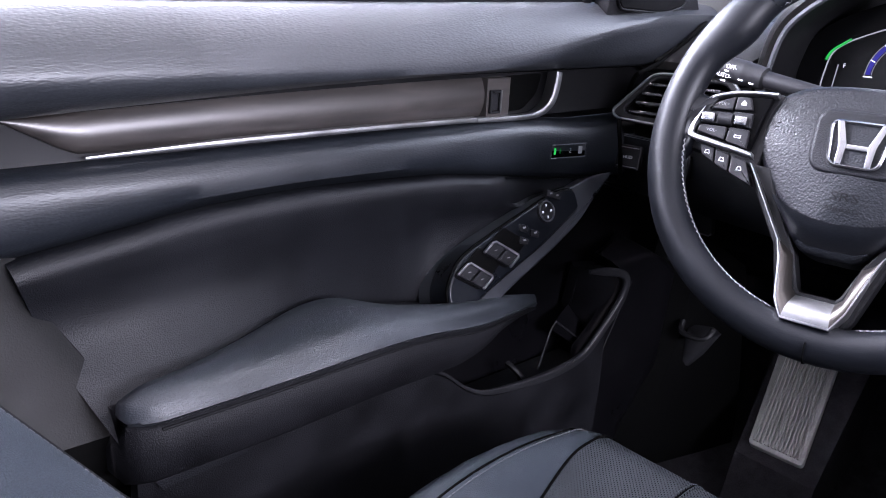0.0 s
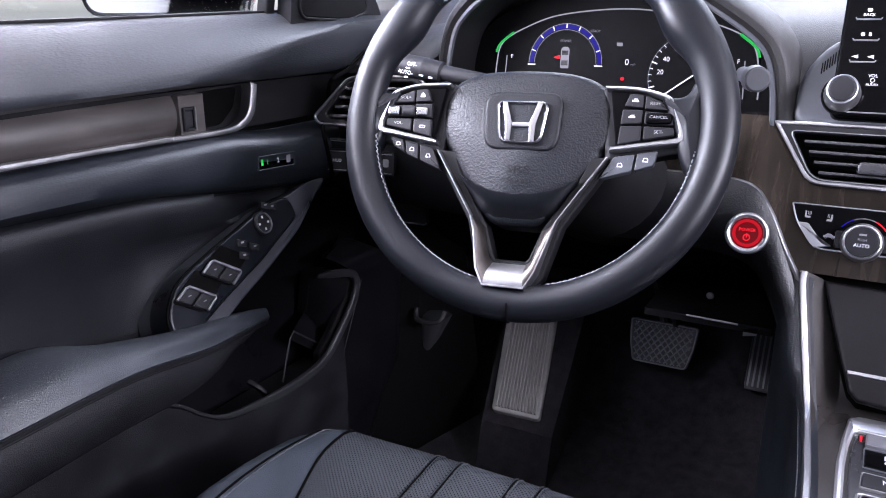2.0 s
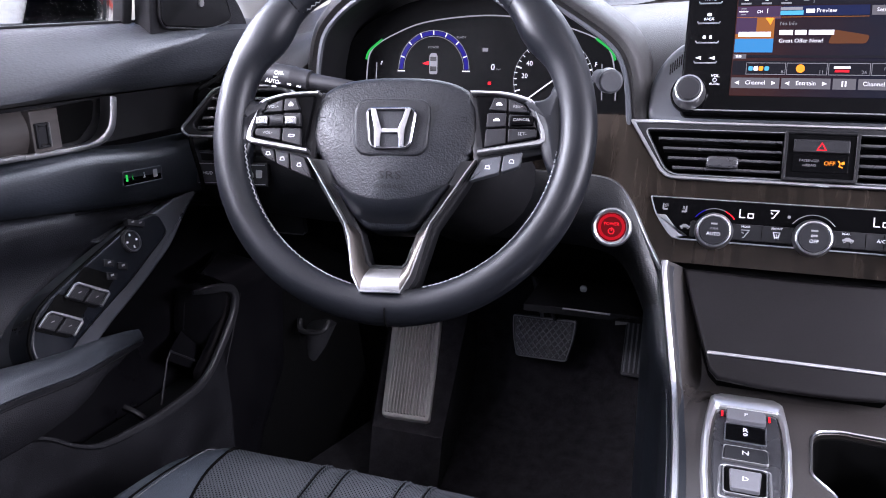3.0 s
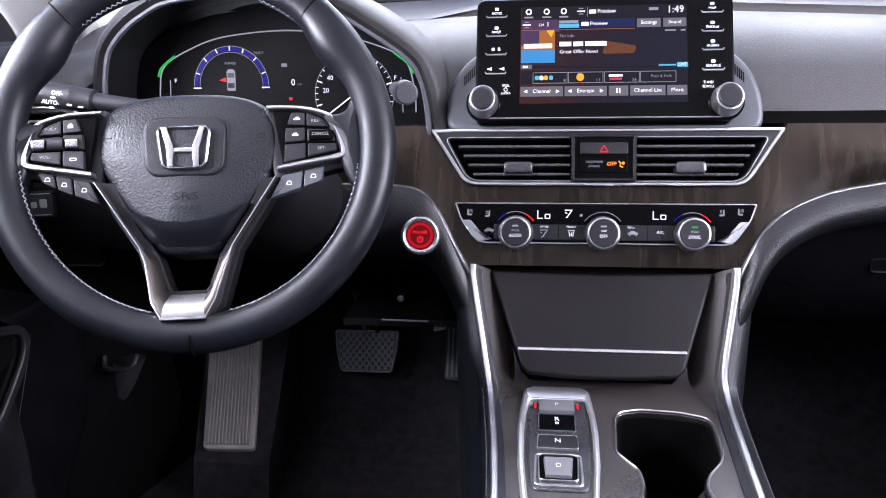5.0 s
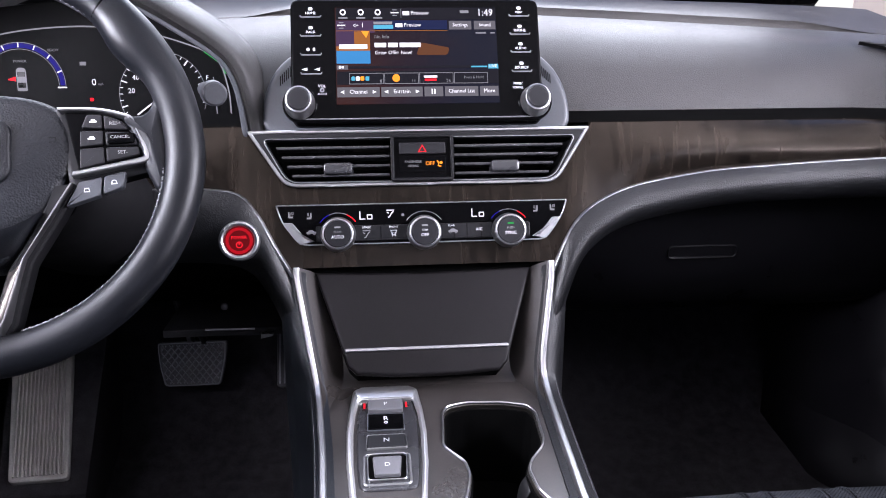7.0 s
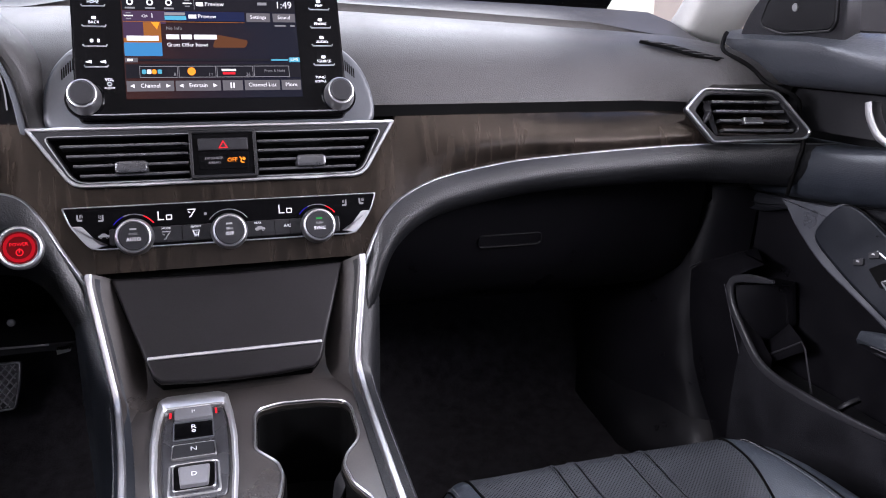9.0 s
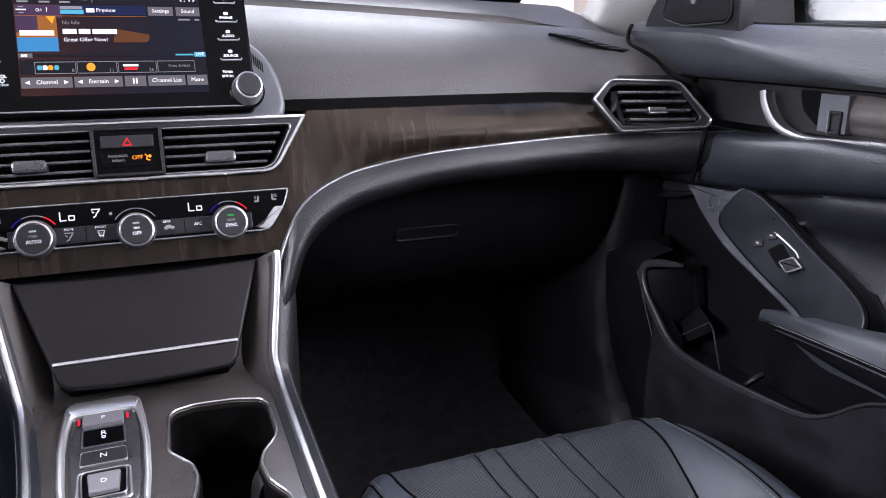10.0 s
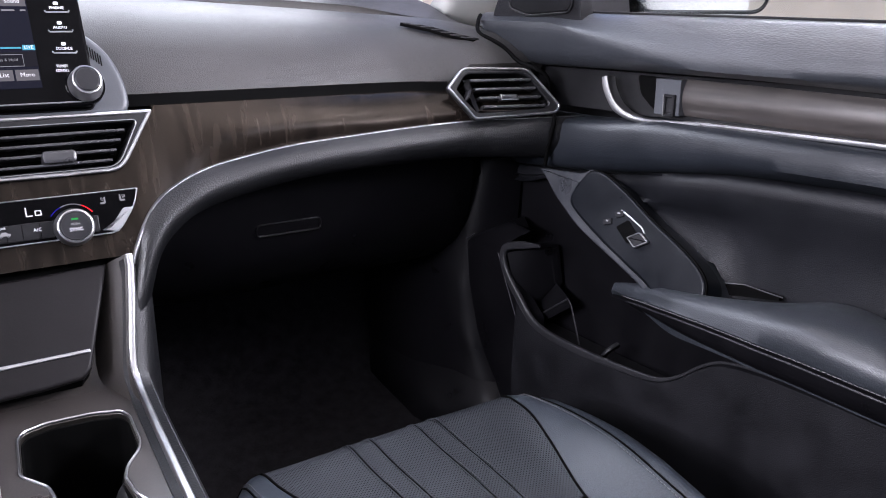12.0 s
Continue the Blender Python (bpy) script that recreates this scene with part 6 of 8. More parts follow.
st = thing("light_stalk", (-0.53, -0.12, 0.61), "black light stalk with white switch symbols behind the wheel", "stalk")
prof = [(0.0, 0.0), (0.009, 0.0), (0.0125, 0.003), (0.0125, 0.042), (0.0128, 0.044), (0.0120, 0.046), (0.0112, 0.064), (0.0085, 0.066), (0.0075, 0.15)]
STK = Matrix.Translation((-0.575, -0.118, 0.6235)) @ Matrix.Rotation(radians(98), 4, "Y")
part("lever", lathe(prof, 24), BUTTON, st, at=STK)
fr_st = tilted((-0.575, -0.132, 0.6215), 12) @ pose(0, 0, 0, 0, 0, -8)
for w, x, y in (("OFF-", 0.034, 0.0065), ("AUTO-", 0.028, -0.0030)):
    text("lettering", w, 0.0044, x, y, fr_st, PRINT, st, 0.0020)
for x, y in ((0.030, 0.0020), (0.030, -0.0078), (0.048, -0.003), (0.060, -0.0035)):
    bar("symbol", x - 0.0026, y - 0.0008, x + 0.0026, y + 0.0008, fr_st, PRINT, st, 0.0022, r=0.0008)
st2 = thing("wiper_stalk", (-0.21, -0.11, 0.6), "black wiper stalk with a round end behind the wheel", "stalk")
STK2 = Matrix.Translation((-0.191, -0.135, 0.620)) @ Matrix.Rotation(radians(-90), 4, "X") @ Matrix.Rotation(radians(-20), 4, "Y")
part("lever", lathe([(0.0, 0.0), (0.0092, 0.0), (0.0110, 0.0015), (0.0116, 0.014), (0.0105, 0.020), (0.008, 0.025), (0.007, 0.06)], 24), LEAFTRIM, st2, at=STK2)

# ---- pedals and foot rest ----
bp = thing("brake_pedal", (-0.345, 0.29, 0.17), "black brake pedal with a diamond-tread rubber pad", "pedal")
BP = tilted((-0.343, 0.285, 0.172), 18)
bpad = rounded([(-0.053, 0.034), (0.053, 0.034), (0.050, 0.0), (0.042, -0.034), (-0.042, -0.034), (-0.050, 0.0)], [0.006, 0.006, 0.01, 0.006, 0.006, 0.01])
part("pad", plate(bpad, -0.012, 0.0, 0.002), RUBBER, bp, "black rubber pad", at=BP)
part("arm", sweep([(-0.325, 0.300, 0.205), (-0.332, 0.225, 0.300), (-0.350, 0.215, 0.345)], rounded([(-0.004, -0.008), (0.004, -0.008), (0.004, 0.008), (-0.004, 0.008)], 0.003, 2)), HARD, bp, "black steel pedal arm")
part("pad_rim", frame_plate(bpad, 0.0025, -0.002, 0.0028, 0.001), TREAD, bp, at=BP)
tread = []
for d in (1, -1):
    for k in range(-9, 10):
        c = k * 0.0105
        pts = [(c + d * y * 0.8, y) for y in [-0.03 + 0.002 * j for j in range(31)]]
        pts = [(x, y) for x, y in pts if abs(x) < 0.046 - 0.006 * (y < 0) * (-y / 0.03)]
        if len(pts) > 3:
            tread.append(sweep([(pts[0][0], pts[0][1], 0.0006), (pts[-1][0], pts[-1][1], 0.0006)], circle(0.0012, 4)))
part("tread", joined(tread), TREAD, bp, "raised diamond tread", at=BP, kind="stuff")
part("arm", sweep([(-0.343, 0.30, 0.19), (-0.352, 0.30, 0.24), (-0.372, 0.31, 0.30), (-0.375, 0.33, 0.42)], rounded([(-0.007, -0.004), (0.007, -0.004), (0.007, 0.004), (-0.007, 0.004)], 0.002)), RUBBER, bp)
gp_ = thing("accelerator_pedal", (-0.19, 0.29, 0.16), "black ribbed accelerator pedal", "pedal")
GP = tilted((-0.192, 0.30, 0.165), 30)
part("pad", plate(rounded([(-0.023, 0.06), (0.023, 0.06), (0.023, -0.042), (-0.023, -0.042)], 0.005), -0.01, 0.0, 0.002), RUBBER, gp_, at=GP)
for k in range(6):
    x = -0.0185 + 0.0074 * k
    part("rib", block(x - 0.0013, -0.037, -0.001, x + 0.0013, 0.055, 0.0022, 0.0006), TREAD, gp_, at=GP)
fr = thing("foot_rest", (-0.5, 0.1, 0.1), "worn grey ribbed foot rest on the carpet", "foot rest")
FRM = tilted((-0.494, 0.055, 0.108), 54) @ pose(0, 0, 0, 0, 0, 11)
part("plate", plate(rounded([(-0.037, 0.0175), (0.037, 0.0055), (0.039, 0.22), (-0.042, 0.22)], 0.007), -0.012, 0.0, 0.002), FOOTREST, fr, at=FRM)
for k in range(13):
    x = -0.030 + 0.005 * k
    part("rib", block(x - 0.0013, 0.018 - x * 0.16, -0.001, x + 0.0013, 0.21, 0.0030, 0.0010), FOOTREST, fr, at=FRM)
part("base", loops([[(-0.60, 0.30, 0.02), (-0.46, 0.30, 0.02), (-0.46, 0.30, 0.268), (-0.60, 0.30, 0.268)], [(-0.545, 0.03, 0.01), (-0.435, 0.03, 0.01), (-0.435, 0.055, 0.098), (-0.545, 0.055, 0.098)]]), CARPET, fr, "black carpeted wedge")
# small things under the dashboard
hl = thing("hood_release", (-0.62, 0.05, 0.25), "black plastic kick panel with a release lever", "lever")
# panel painted near black for the shade of the footwell
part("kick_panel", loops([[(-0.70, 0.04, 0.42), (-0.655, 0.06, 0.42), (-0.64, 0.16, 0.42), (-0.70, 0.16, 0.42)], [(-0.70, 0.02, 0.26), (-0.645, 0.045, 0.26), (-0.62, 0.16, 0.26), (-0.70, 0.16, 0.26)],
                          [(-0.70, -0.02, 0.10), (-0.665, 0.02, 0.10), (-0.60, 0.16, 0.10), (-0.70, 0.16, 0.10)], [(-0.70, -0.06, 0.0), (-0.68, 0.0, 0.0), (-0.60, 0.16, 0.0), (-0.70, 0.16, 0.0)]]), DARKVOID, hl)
part("handle", sweep(smooth_line([(-0.645, 0.04, 0.262), (-0.64, 0.03, 0.250), (-0.62, 0.028, 0.248), (-0.604, 0.032, 0.252), (-0.600, 0.042, 0.264)], 4), circle(0.004, 8)), SATIN, hl)
part("lever_body", loops([[(-0.650, 0.062, 0.250), (-0.640, 0.048, 0.247), (-0.620, 0.042, 0.245), (-0.604, 0.048, 0.249), (-0.598, 0.062, 0.253), (-0.62, 0.08, 0.25)],
                          [(-0.656, 0.064, 0.212), (-0.650, 0.054, 0.211), (-0.637, 0.049, 0.210), (-0.626, 0.054, 0.211), (-0.620, 0.064, 0.212), (-0.637, 0.08, 0.21)],
                          [(-0.663, 0.067, 0.170), (-0.661, 0.064, 0.170), (-0.657, 0.062, 0.170), (-0.653, 0.064, 0.170), (-0.650, 0.067, 0.171), (-0.657, 0.08, 0.17)]]), EDGE, hl, "grey moulded lever body", angle=80)
ob = thing("fuse_cover", (-0.64, 0.02, 0.42), "square black cover with a silver lower edge under the dash", "cover")
OB = tilted((-0.640, 0.015, 0.42), -10)
part("lid", plate(rect(-0.026, -0.024, 0.026, 0.022, 0.004), -0.008, 0.0, 0.002), SATIN, ob, at=OB)
part("edge", sweep([(-0.022, -0.0235, 0.0), (0.022, -0.0235, 0.0), (0.026, -0.019, 0.0)], circle(0.001, 5)), GREYTRIM, ob, at=OB)
ub = thing("under_dash_panel", (-0.24, 0.1, 0.3), "black under-dash panel with a bright metal edge", "panel")
part("panel", block(-0.33, 0.10, 0.292, -0.17, 0.24, 0.302, 0.003), HARD, ub)
part("metal_edge", sweep([(-0.275, 0.098, 0.302), (-0.212, 0.098, 0.301)], circle(0.0013, 6)), DULL, ub)
part("bolt", lathe([(0.0, 0.004), (0.004, 0.003), (0.005, 0.0)], 12), DULL, ub, at=tilted((-0.248, 0.098, 0.333), 0))
part("bracket", loops([[(-0.205, 0.10, 0.296), (-0.185, 0.10, 0.299), (-0.190, 0.10, 0.289), (-0.205, 0.10, 0.286)], [(-0.205, 0.13, 0.296), (-0.185, 0.13, 0.299), (-0.190, 0.13, 0.289), (-0.205, 0.13, 0.286)]]), DULL, ub)
sb = thing("switch_bank", (-0.66, -0.04, 0.5), "small black dashboard switches with white legends", "switch")
for x, cap in ((-0.697, "HUD"), (-0.632, "")):
    SB = tilted((x, -0.064 if x < -0.66 else -0.058, 0.494), 8, 12)
    k = part("switch", plate(rect(-0.016, -0.015, 0.016, 0.015, 0.002), -0.006, 0.003, 0.0015), BUTTON, sb, at=SB)
    bar("edge_line", -0.013, 0.0115, 0.013, 0.0125, SB, DULL, k, 0.0036)
    bar("edge_line", -0.013, -0.0125, 0.013, -0.0115, SB, DULL, k, 0.0036)
    if cap:
        text("lettering", cap, 0.0042, 0, 0.0, SB, PRINT, k, 0.0034)
    else:
        bar("symbol", -0.009, -0.004, -0.002, 0.003, SB, PRINT_DIM, k, 0.0034, r=0.002)
        bar("symbol", 0.001, -0.004, 0.009, 0.006, SB, PRINT_DIM, k, 0.0034, r=0.002)

# ---- doors ----
def insert_top(y):
    return flow([(-0.80, 0.486), (-0.75, 0.491), (-0.704, 0.496), (-0.621, 0.504), (-0.52, 0.5075), (-0.396, 0.504), (-0.317, 0.500), (-0.245, 0.492), (-0.175, 0.483), (-0.12, 0.476), (-0.06, 0.470), (0.0, 0.465), (0.1, 0.458)], y)


def ridge(y):
    return flow([(-0.80, 0.620), (-0.50, 0.620), (-0.35, 0.620), (-0.25, 0.6225), (-0.178, 0.632), (-0.070, 0.652), (0.020, 0.667), (0.1, 0.672)], y)


def rear_cut(z):
    return curve_at([(0.0, -0.55), (0.28, -0.672), (0.32, -0.704), (0.40, -0.739), (0.50, -0.768), (0.60, -0.79), (0.70, -0.80)], z)


def front_cut(z):
    return curve_at([(0.30, 0.03), (0.50, 0.02), (0.55, 0.012), (0.595, 0.0), (0.614, 0.012), (0.641, 0.035), (0.665, 0.075), (0.68, 0.09)], z)


def door(s):
    off = 0.0 if s < 0 else -0.016
    front, rear = 0.11, -0.80
    d = thing("car_door", (s * 0.72 + off, -0.35, 0.03), "closed black door with wood strip, armrest and window switches" if s < 0 else
              "closed black front door with wood strip, armrest and one window switch", "car door", "front doors")

    def P(a, y, z):
        return (s * a + off, y, z)

    def skin(prof, y0=front, y1=rear, n=56, cut=True, back=0.77):
        """A closed solid along the door: prof(y) gives (a, z) pairs of its inner face."""
        secs = []
        for i in range(n + 1):
            w = i / n
            yn = y0 + (y1 - y0) * w
            pr = prof(yn)
            sec = []
            for a, z in pr:
                yy = yn
                if cut:
                    yr = rear_cut(z)
                    yf = min(y0, front_cut(z))
                    yy = yf + (max(y1, yr) - yf) * w
                sec.append(P(a, yy, z))
            yt = sec[0][1]
            yb = sec[-1][1]
            sec += [P(back, yb, pr[-1][1]), P(back, yt, pr[0][1])]
            secs.append(sec)
        return loops(secs)

    def belt(y):
        return curve_at([(-0.8, 0.667), (-0.42, 0.672), (-0.1, 0.679), (0.1, 0.680)] if s < 0 else [(-0.8, 0.652), (-0.5, 0.660), (-0.33, 0.665), (-0.1, 0.671), (0.1, 0.674)], y)

    def upper(y):
        t = belt(y)
        r = min(ridge(y), t - 0.016)
        h = t - r
        b = flow([(-0.8, 0.5840), (-0.752, 0.5865), (-0.62, 0.5920), (-0.45, 0.5985), (-0.25, 0.602), (0.1, 0.602)], y)
        return [(0.737, t - 0.002), (0.728, t), (0.719, t - 0.001), (0.710, t - 0.10 * h), (0.702, t - 0.26 * h), (0.694, t - 0.47 * h), (0.688, t - 0.70 * h), (0.683, r + 0.003), (0.682, r - 0.003), (0.684, r - 0.010),
                (0.691, r - 0.5 * (r - b) - 0.003), (0.704, b + 0.006), (0.722, b + 0.001), (0.735, b)]

    part("upper_pad", skin(upper), PAD, d, "grained padded upper trim", angle=50)
    part("recess_panel", skin(lambda y: [(0.737, 0.600), (0.740, 0.575), (0.738, 0.550)]), SATIN, d, "dark recess behind the handle")

    def roll(y):
        t = insert_top(y)
        lo = t - 0.002
        f = 0.014 * ease(-0.20, -0.02, y)
        return [(0.738, 0.5495 - f), (0.722, 0.548 - f), (0.714, 0.542 - f), (0.710, 0.530 - f), (0.711, 0.5 * (0.53 + lo) - 0.5 * f), (0.717, lo + 0.010), (0.727, lo + 0.002), (0.738, lo)]

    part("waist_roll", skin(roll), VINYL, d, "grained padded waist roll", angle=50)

    def insert_low(y):
        """Lower edge of the soft insert: it rises behind the switch panel."""
        return 0.30 + (curve_at([(-0.36, 0.395), (-0.28, 0.400), (-0.20, 0.420), (-0.10, 0.452), (0.0, 0.462)], y) - 0.30 - 0.030 * ease(-0.05, 0.1, y)) * ease(-0.40, -0.33, y)

    def insert(y):
        t = insert_top(y)
        k = ease(-0.26, -0.15, y) * 0.018
        b = t - min(0.034, 0.6 * (t - insert_low(y)))
        e = insert_low(y)
        q = curve_at([(-0.80, 0.075), (-0.707, 0.068), (-0.665, 0.058), (-0.612, 0.039), (-0.56, 0.020), (-0.50, 0.0), (0.1, 0.0)], y)
        return [(0.738, t - 0.001), (0.722, t - 0.001), (0.715 + k, t - 0.004), (0.7115 + k, t - 0.010), (0.712 + k, t - 0.018), (0.717 + k, b)] + \
            [(a - g * q, b + (e - b) * f) for a, f, g in ((0.726, 0.14, 0.05), (0.732, 0.32, 0.22), (0.733, 0.55, 0.75), (0.730, 0.78, 1.0), (0.724, 1.0, 0.9))]

    # insert colour imitates the shade on the upright face
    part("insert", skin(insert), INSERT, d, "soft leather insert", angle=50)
    # shade under the switch panel is put into the wall's colour
    part("pocket_wall", skin(lambda y: [(0.742, insert_low(y) + 0.006), (0.742, 0.32), (0.736, 0.24), (0.725, 0.14)]), KICK, d, "hard plastic behind the pocket, darkened to imitate shade")
    # wood strip with its silver edge
    W = basis(P(0.735, 0, 0), (0, -s, 0), (0, 0, 1))

    def yz(p):
        return [(-s * y, z) for y, z in p]

    secs = []
    for i in range(41):
        y = -0.262 - 0.490 * i / 40
        z1 = flow([(-0.752, 0.5845), (-0.59, 0.5905), (-0.40, 0.595), (-0.262, 0.597)], y)
        z0 = curve_at([(-0.752, 0.5835), (-0.708, 0.557), (-0.70, 0.5555), (-0.262, 0.5555)], y)
        bow = 0.007 * min(1.0, (z1 - z0) / 0.03)
        sec = [P(0.7365 - bow * (1 - (2 * k / 12 - 1) ** 2), y, z1 + (z0 - z1) * k / 12) for k in range(13)]
        secs.append(sec + [P(0.745, y, z0), P(0.745, y, z1)])
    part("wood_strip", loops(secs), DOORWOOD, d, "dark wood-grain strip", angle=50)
    line = [P(0.729, y, z) for y, z in (((-0.700, 0.5540), (-0.60, 0.5560), (-0.45, 0.5560), (-0.305, 0.5540)) if s < 0 else ((-0.715, 0.5530), (-0.60, 0.5525), (-0.45, 0.5515), (-0.305, 0.5500)))]
    part("silver_strip", sweep(smooth_line(line, 6), rounded([(-0.005, -0.0028), (0.005, -0.0028), (0.005, 0.0028), (-0.005, 0.0028)], 0.002, 2),
                               scales=[0.35 + 0.65 * min(1, i / 8) for i in range(19)]), SILVER, d, "satin silver strip")
    if s < 0:
        hpts = [(0.728, -0.305, 0.5535), (0.726, -0.262, 0.5525), (0.724, -0.228, 0.5530), (0.722, -0.211, 0.5580), (0.720, -0.201, 0.5680), (0.720, -0.196, 0.5790), (0.721, -0.192, 0.5920), (0.722, -0.190, 0.6000)]
    else:
        hpts = [(0.728, -0.305, 0.5500), (0.727, -0.262, 0.5470), (0.725, -0.225, 0.5460), (0.722, -0.202, 0.5495), (0.719, -0.186, 0.5580), (0.718, -0.176, 0.5690), (0.718, -0.168, 0.5820), (0.719, -0.164, 0.5940)]
    hl_ = smooth_line([P(*q) for q in hpts], 6)
    hsc = [0.80 + 0.65 * ease(8, 26, i) for i in range(len(hl_))]
    part("door_handle", sweep(hl_, rounded([(-0.0036, -0.006), (0.0036, -0.006), (0.0036, 0.006), (-0.0036, 0.006)], 0.003, 3), up=(s, 0, 0), scales=hsc), SILVER, d, "satin silver pull handle")
    # flat black plate: the recess's shade is only colour
    part("handle_cup", plate(yz(rounded([(-0.262, 0.596), (-0.262, 0.557), (-0.225, 0.558), (-0.203, 0.575), (-0.196, 0.598)], 0.006)), -0.012, -0.001, 0.001), DARKVOID, d, "black plate standing in for the shaded handle recess", at=W)
    lk = -0.008 if s < 0 else 0.014
    lz = 0.0 if s < 0 else -0.005
    part("lock_plate", plate(yz(rect(-0.2845 + lk * 0.9, 0.5555, -0.2575 + (lk * 1.6 if s > 0 else 0.0), 0.5965, 0.0006)), -0.002, 0.0095, 0.0005, 1), DOORWOOD if s < 0 else GREYTRIM, d, "smooth plate beside the wood strip", at=W)
    part("lock_lever", frame_plate(yz(rect(-0.2810 + lk, 0.5595 + lz, -0.2655 + lk, 0.5845 + lz, 0.0015)), 0.0030, 0.0, 0.0135, 0.0010), BUTTON, d, "small black lock lever frame", at=W)
    part("lock_knob", plate(yz(rect(-0.2785 + lk, 0.563 + lz, -0.268 + lk, 0.581 + lz, 0.001)), 0.0, 0.0115, 0.001), BUTTON, d, at=W)
    part("lock_edge", sweep([P(0.7215, -0.2662 + lk, 0.5600 + lz), P(0.7210, -0.2662 + lk, 0.5840 + lz)], circle(0.0008, 6)), DULL, d, "bright edge of the lock lever")
    # switch panel, leaning inwards
    SW = basis(P(0.690, -0.24, 0.41), (0, -s, 0), (s * 0.34, 0, 0.94))

    def sp(p):
        return [(-s * (y + 0.24), (z - 0.41) / 0.94) for y, z in p]

    if s < 0:
        leaf_pts = [(-0.0800, 0.4730), (-0.0760, 0.4690), (-0.1000, 0.4560), (-0.1246, 0.4408), (-0.1576, 0.4212), (-0.2244, 0.3940), (-0.2735, 0.3765), (-0.3108, 0.3610), (-0.3400, 0.3500), (-0.3690, 0.3600), (-0.3735, 0.3850),
                    (-0.3600, 0.4060), (-0.3430, 0.4180), (-0.3050, 0.4310), (-0.2511, 0.4460), (-0.2008, 0.4595), (-0.1520, 0.4650), (-0.1150, 0.4720)]
        panel_pts = [(-0.1540, 0.4600), (-0.1505, 0.4470), (-0.1530, 0.4380), (-0.1790, 0.4268), (-0.2290, 0.4064), (-0.2636, 0.3950), (-0.3295, 0.3715), (-0.3450, 0.3560), (-0.3710, 0.3600), (-0.3755, 0.3860),
                     (-0.3615, 0.4075), (-0.3430, 0.4198), (-0.3050, 0.4325), (-0.2511, 0.4475), (-0.2008, 0.4608), (-0.1700, 0.4645)]
    else:
        leaf_pts = [(-0.0580, 0.4640), (-0.0560, 0.4600), (-0.0700, 0.4520), (-0.1007, 0.4320), (-0.1547, 0.4045), (-0.2129, 0.3850), (-0.2714, 0.3655), (-0.2950, 0.3560), (-0.3300, 0.3480), (-0.3640, 0.3580), (-0.3680, 0.3800),
                    (-0.3550, 0.3970), (-0.3224, 0.4145), (-0.2739, 0.4335), (-0.2196, 0.4575), (-0.1750, 0.4730), (-0.1500, 0.4760), (-0.1334, 0.4690), (-0.1000, 0.4665)]
        panel_pts = [(-0.1490, 0.4730), (-0.1325, 0.4507), (-0.1294, 0.4353), (-0.1417, 0.4228), (-0.1998, 0.3979), (-0.2550, 0.3784), (-0.2900, 0.3660), (-0.3200, 0.3500), (-0.3655, 0.3580), (-0.3700, 0.3810), (-0.3565, 0.3985),
                     (-0.3228, 0.4160), (-0.2743, 0.4352), (-0.2200, 0.4592), (-0.1755, 0.4748)]
    leaf = [(p.x, p.y) for p in smooth_line(leaf_pts, 4, True)]
    panel = [(p.x, p.y) for p in smooth_line(panel_pts, 4, True)]
    part("switch_base", plate(sp(leaf), -0.05, 0.0, 0.0022, 3), LEAFTRIM, d, "grey satin switch surround", at=SW, angle=50)
    part("panel_groove", plate(sp(panel), -0.002, 0.0009, 0.0003, 1), DARKVOID, d, "dark joint round the switch panel", at=SW)
    part("switch_panel", plate(offset(ccw(sp(panel)), 0.0016), -0.030, 0.0035, 0.0022, 3), LEAFPANEL, d, "black switch panel" if s < 0 else "blue-black switch panel", at=SW, angle=50)

    def sq(y0, z0, y1, z1, y2, z2, y3, z3):
        return sp([(y0, z0), (y1, z1), (y2, z2), (y3, z3)])

    if s < 0:
        for q in (((-0.363, 0.402), (-0.345, 0.411), (-0.314, 0.391), (-0.331, 0.382)), ((-0.321, 0.417), (-0.304, 0.426), (-0.270, 0.405), (-0.287, 0.396))):
            k0, k1, k2, k3 = [Vector(v) for v in q]
            fw = Vector((0.021, 0.012))
            part("switch_well", plate(rounded(sp([tuple(v) for v in (k0 - fw * 0.1, k1 + fw, k2 + fw, k3 - fw * 0.1)]), 0.004), 0.0, 0.0042, 0.0006), DARKVOID, d, at=SW)
            rimline = [SW @ Vector((*c, 0.0095)) for c in sp([tuple(v) for v in (k0, k0.lerp(k1, 0.85), k1.lerp(k2, 0.06), k1.lerp(k2, 0.94), k2.lerp(k3, 0.15), k3)])]
            part("switch_rim", sweep(rimline, rounded([(-0.0013, -0.002), (0.0013, -0.002), (0.0013, 0.0012), (-0.0013, 0.0012)], 0.0008, 2), up=tuple(SW.col[2][:3])), SILVER, d, "bright rim")
            for w0, w1 in ((0.02, 0.48), (0.52, 0.98)):
                kb = rounded(sp([tuple(v) for v in (k0.lerp(k3, w0), k1.lerp(k2, w0), k1.lerp(k2, w1), k0.lerp(k3, w1))]), 0.002)
                b = part("window_switch", plate(kb, 0.0, 0.009, 0.002), BUTTON, d, at=SW)
                c = [sum(q[i] for q in kb) / len(kb) for i in (0, 1)]
                bar("symbol", c[0] - 0.002, c[1] - 0.0004, c[0] + 0.002, c[1] + 0.0004, SW, PRINT_DIM, b, 0.0093)
        kn = SW @ Matrix.Translation((-s * 0.028, 0.036, 0.0))
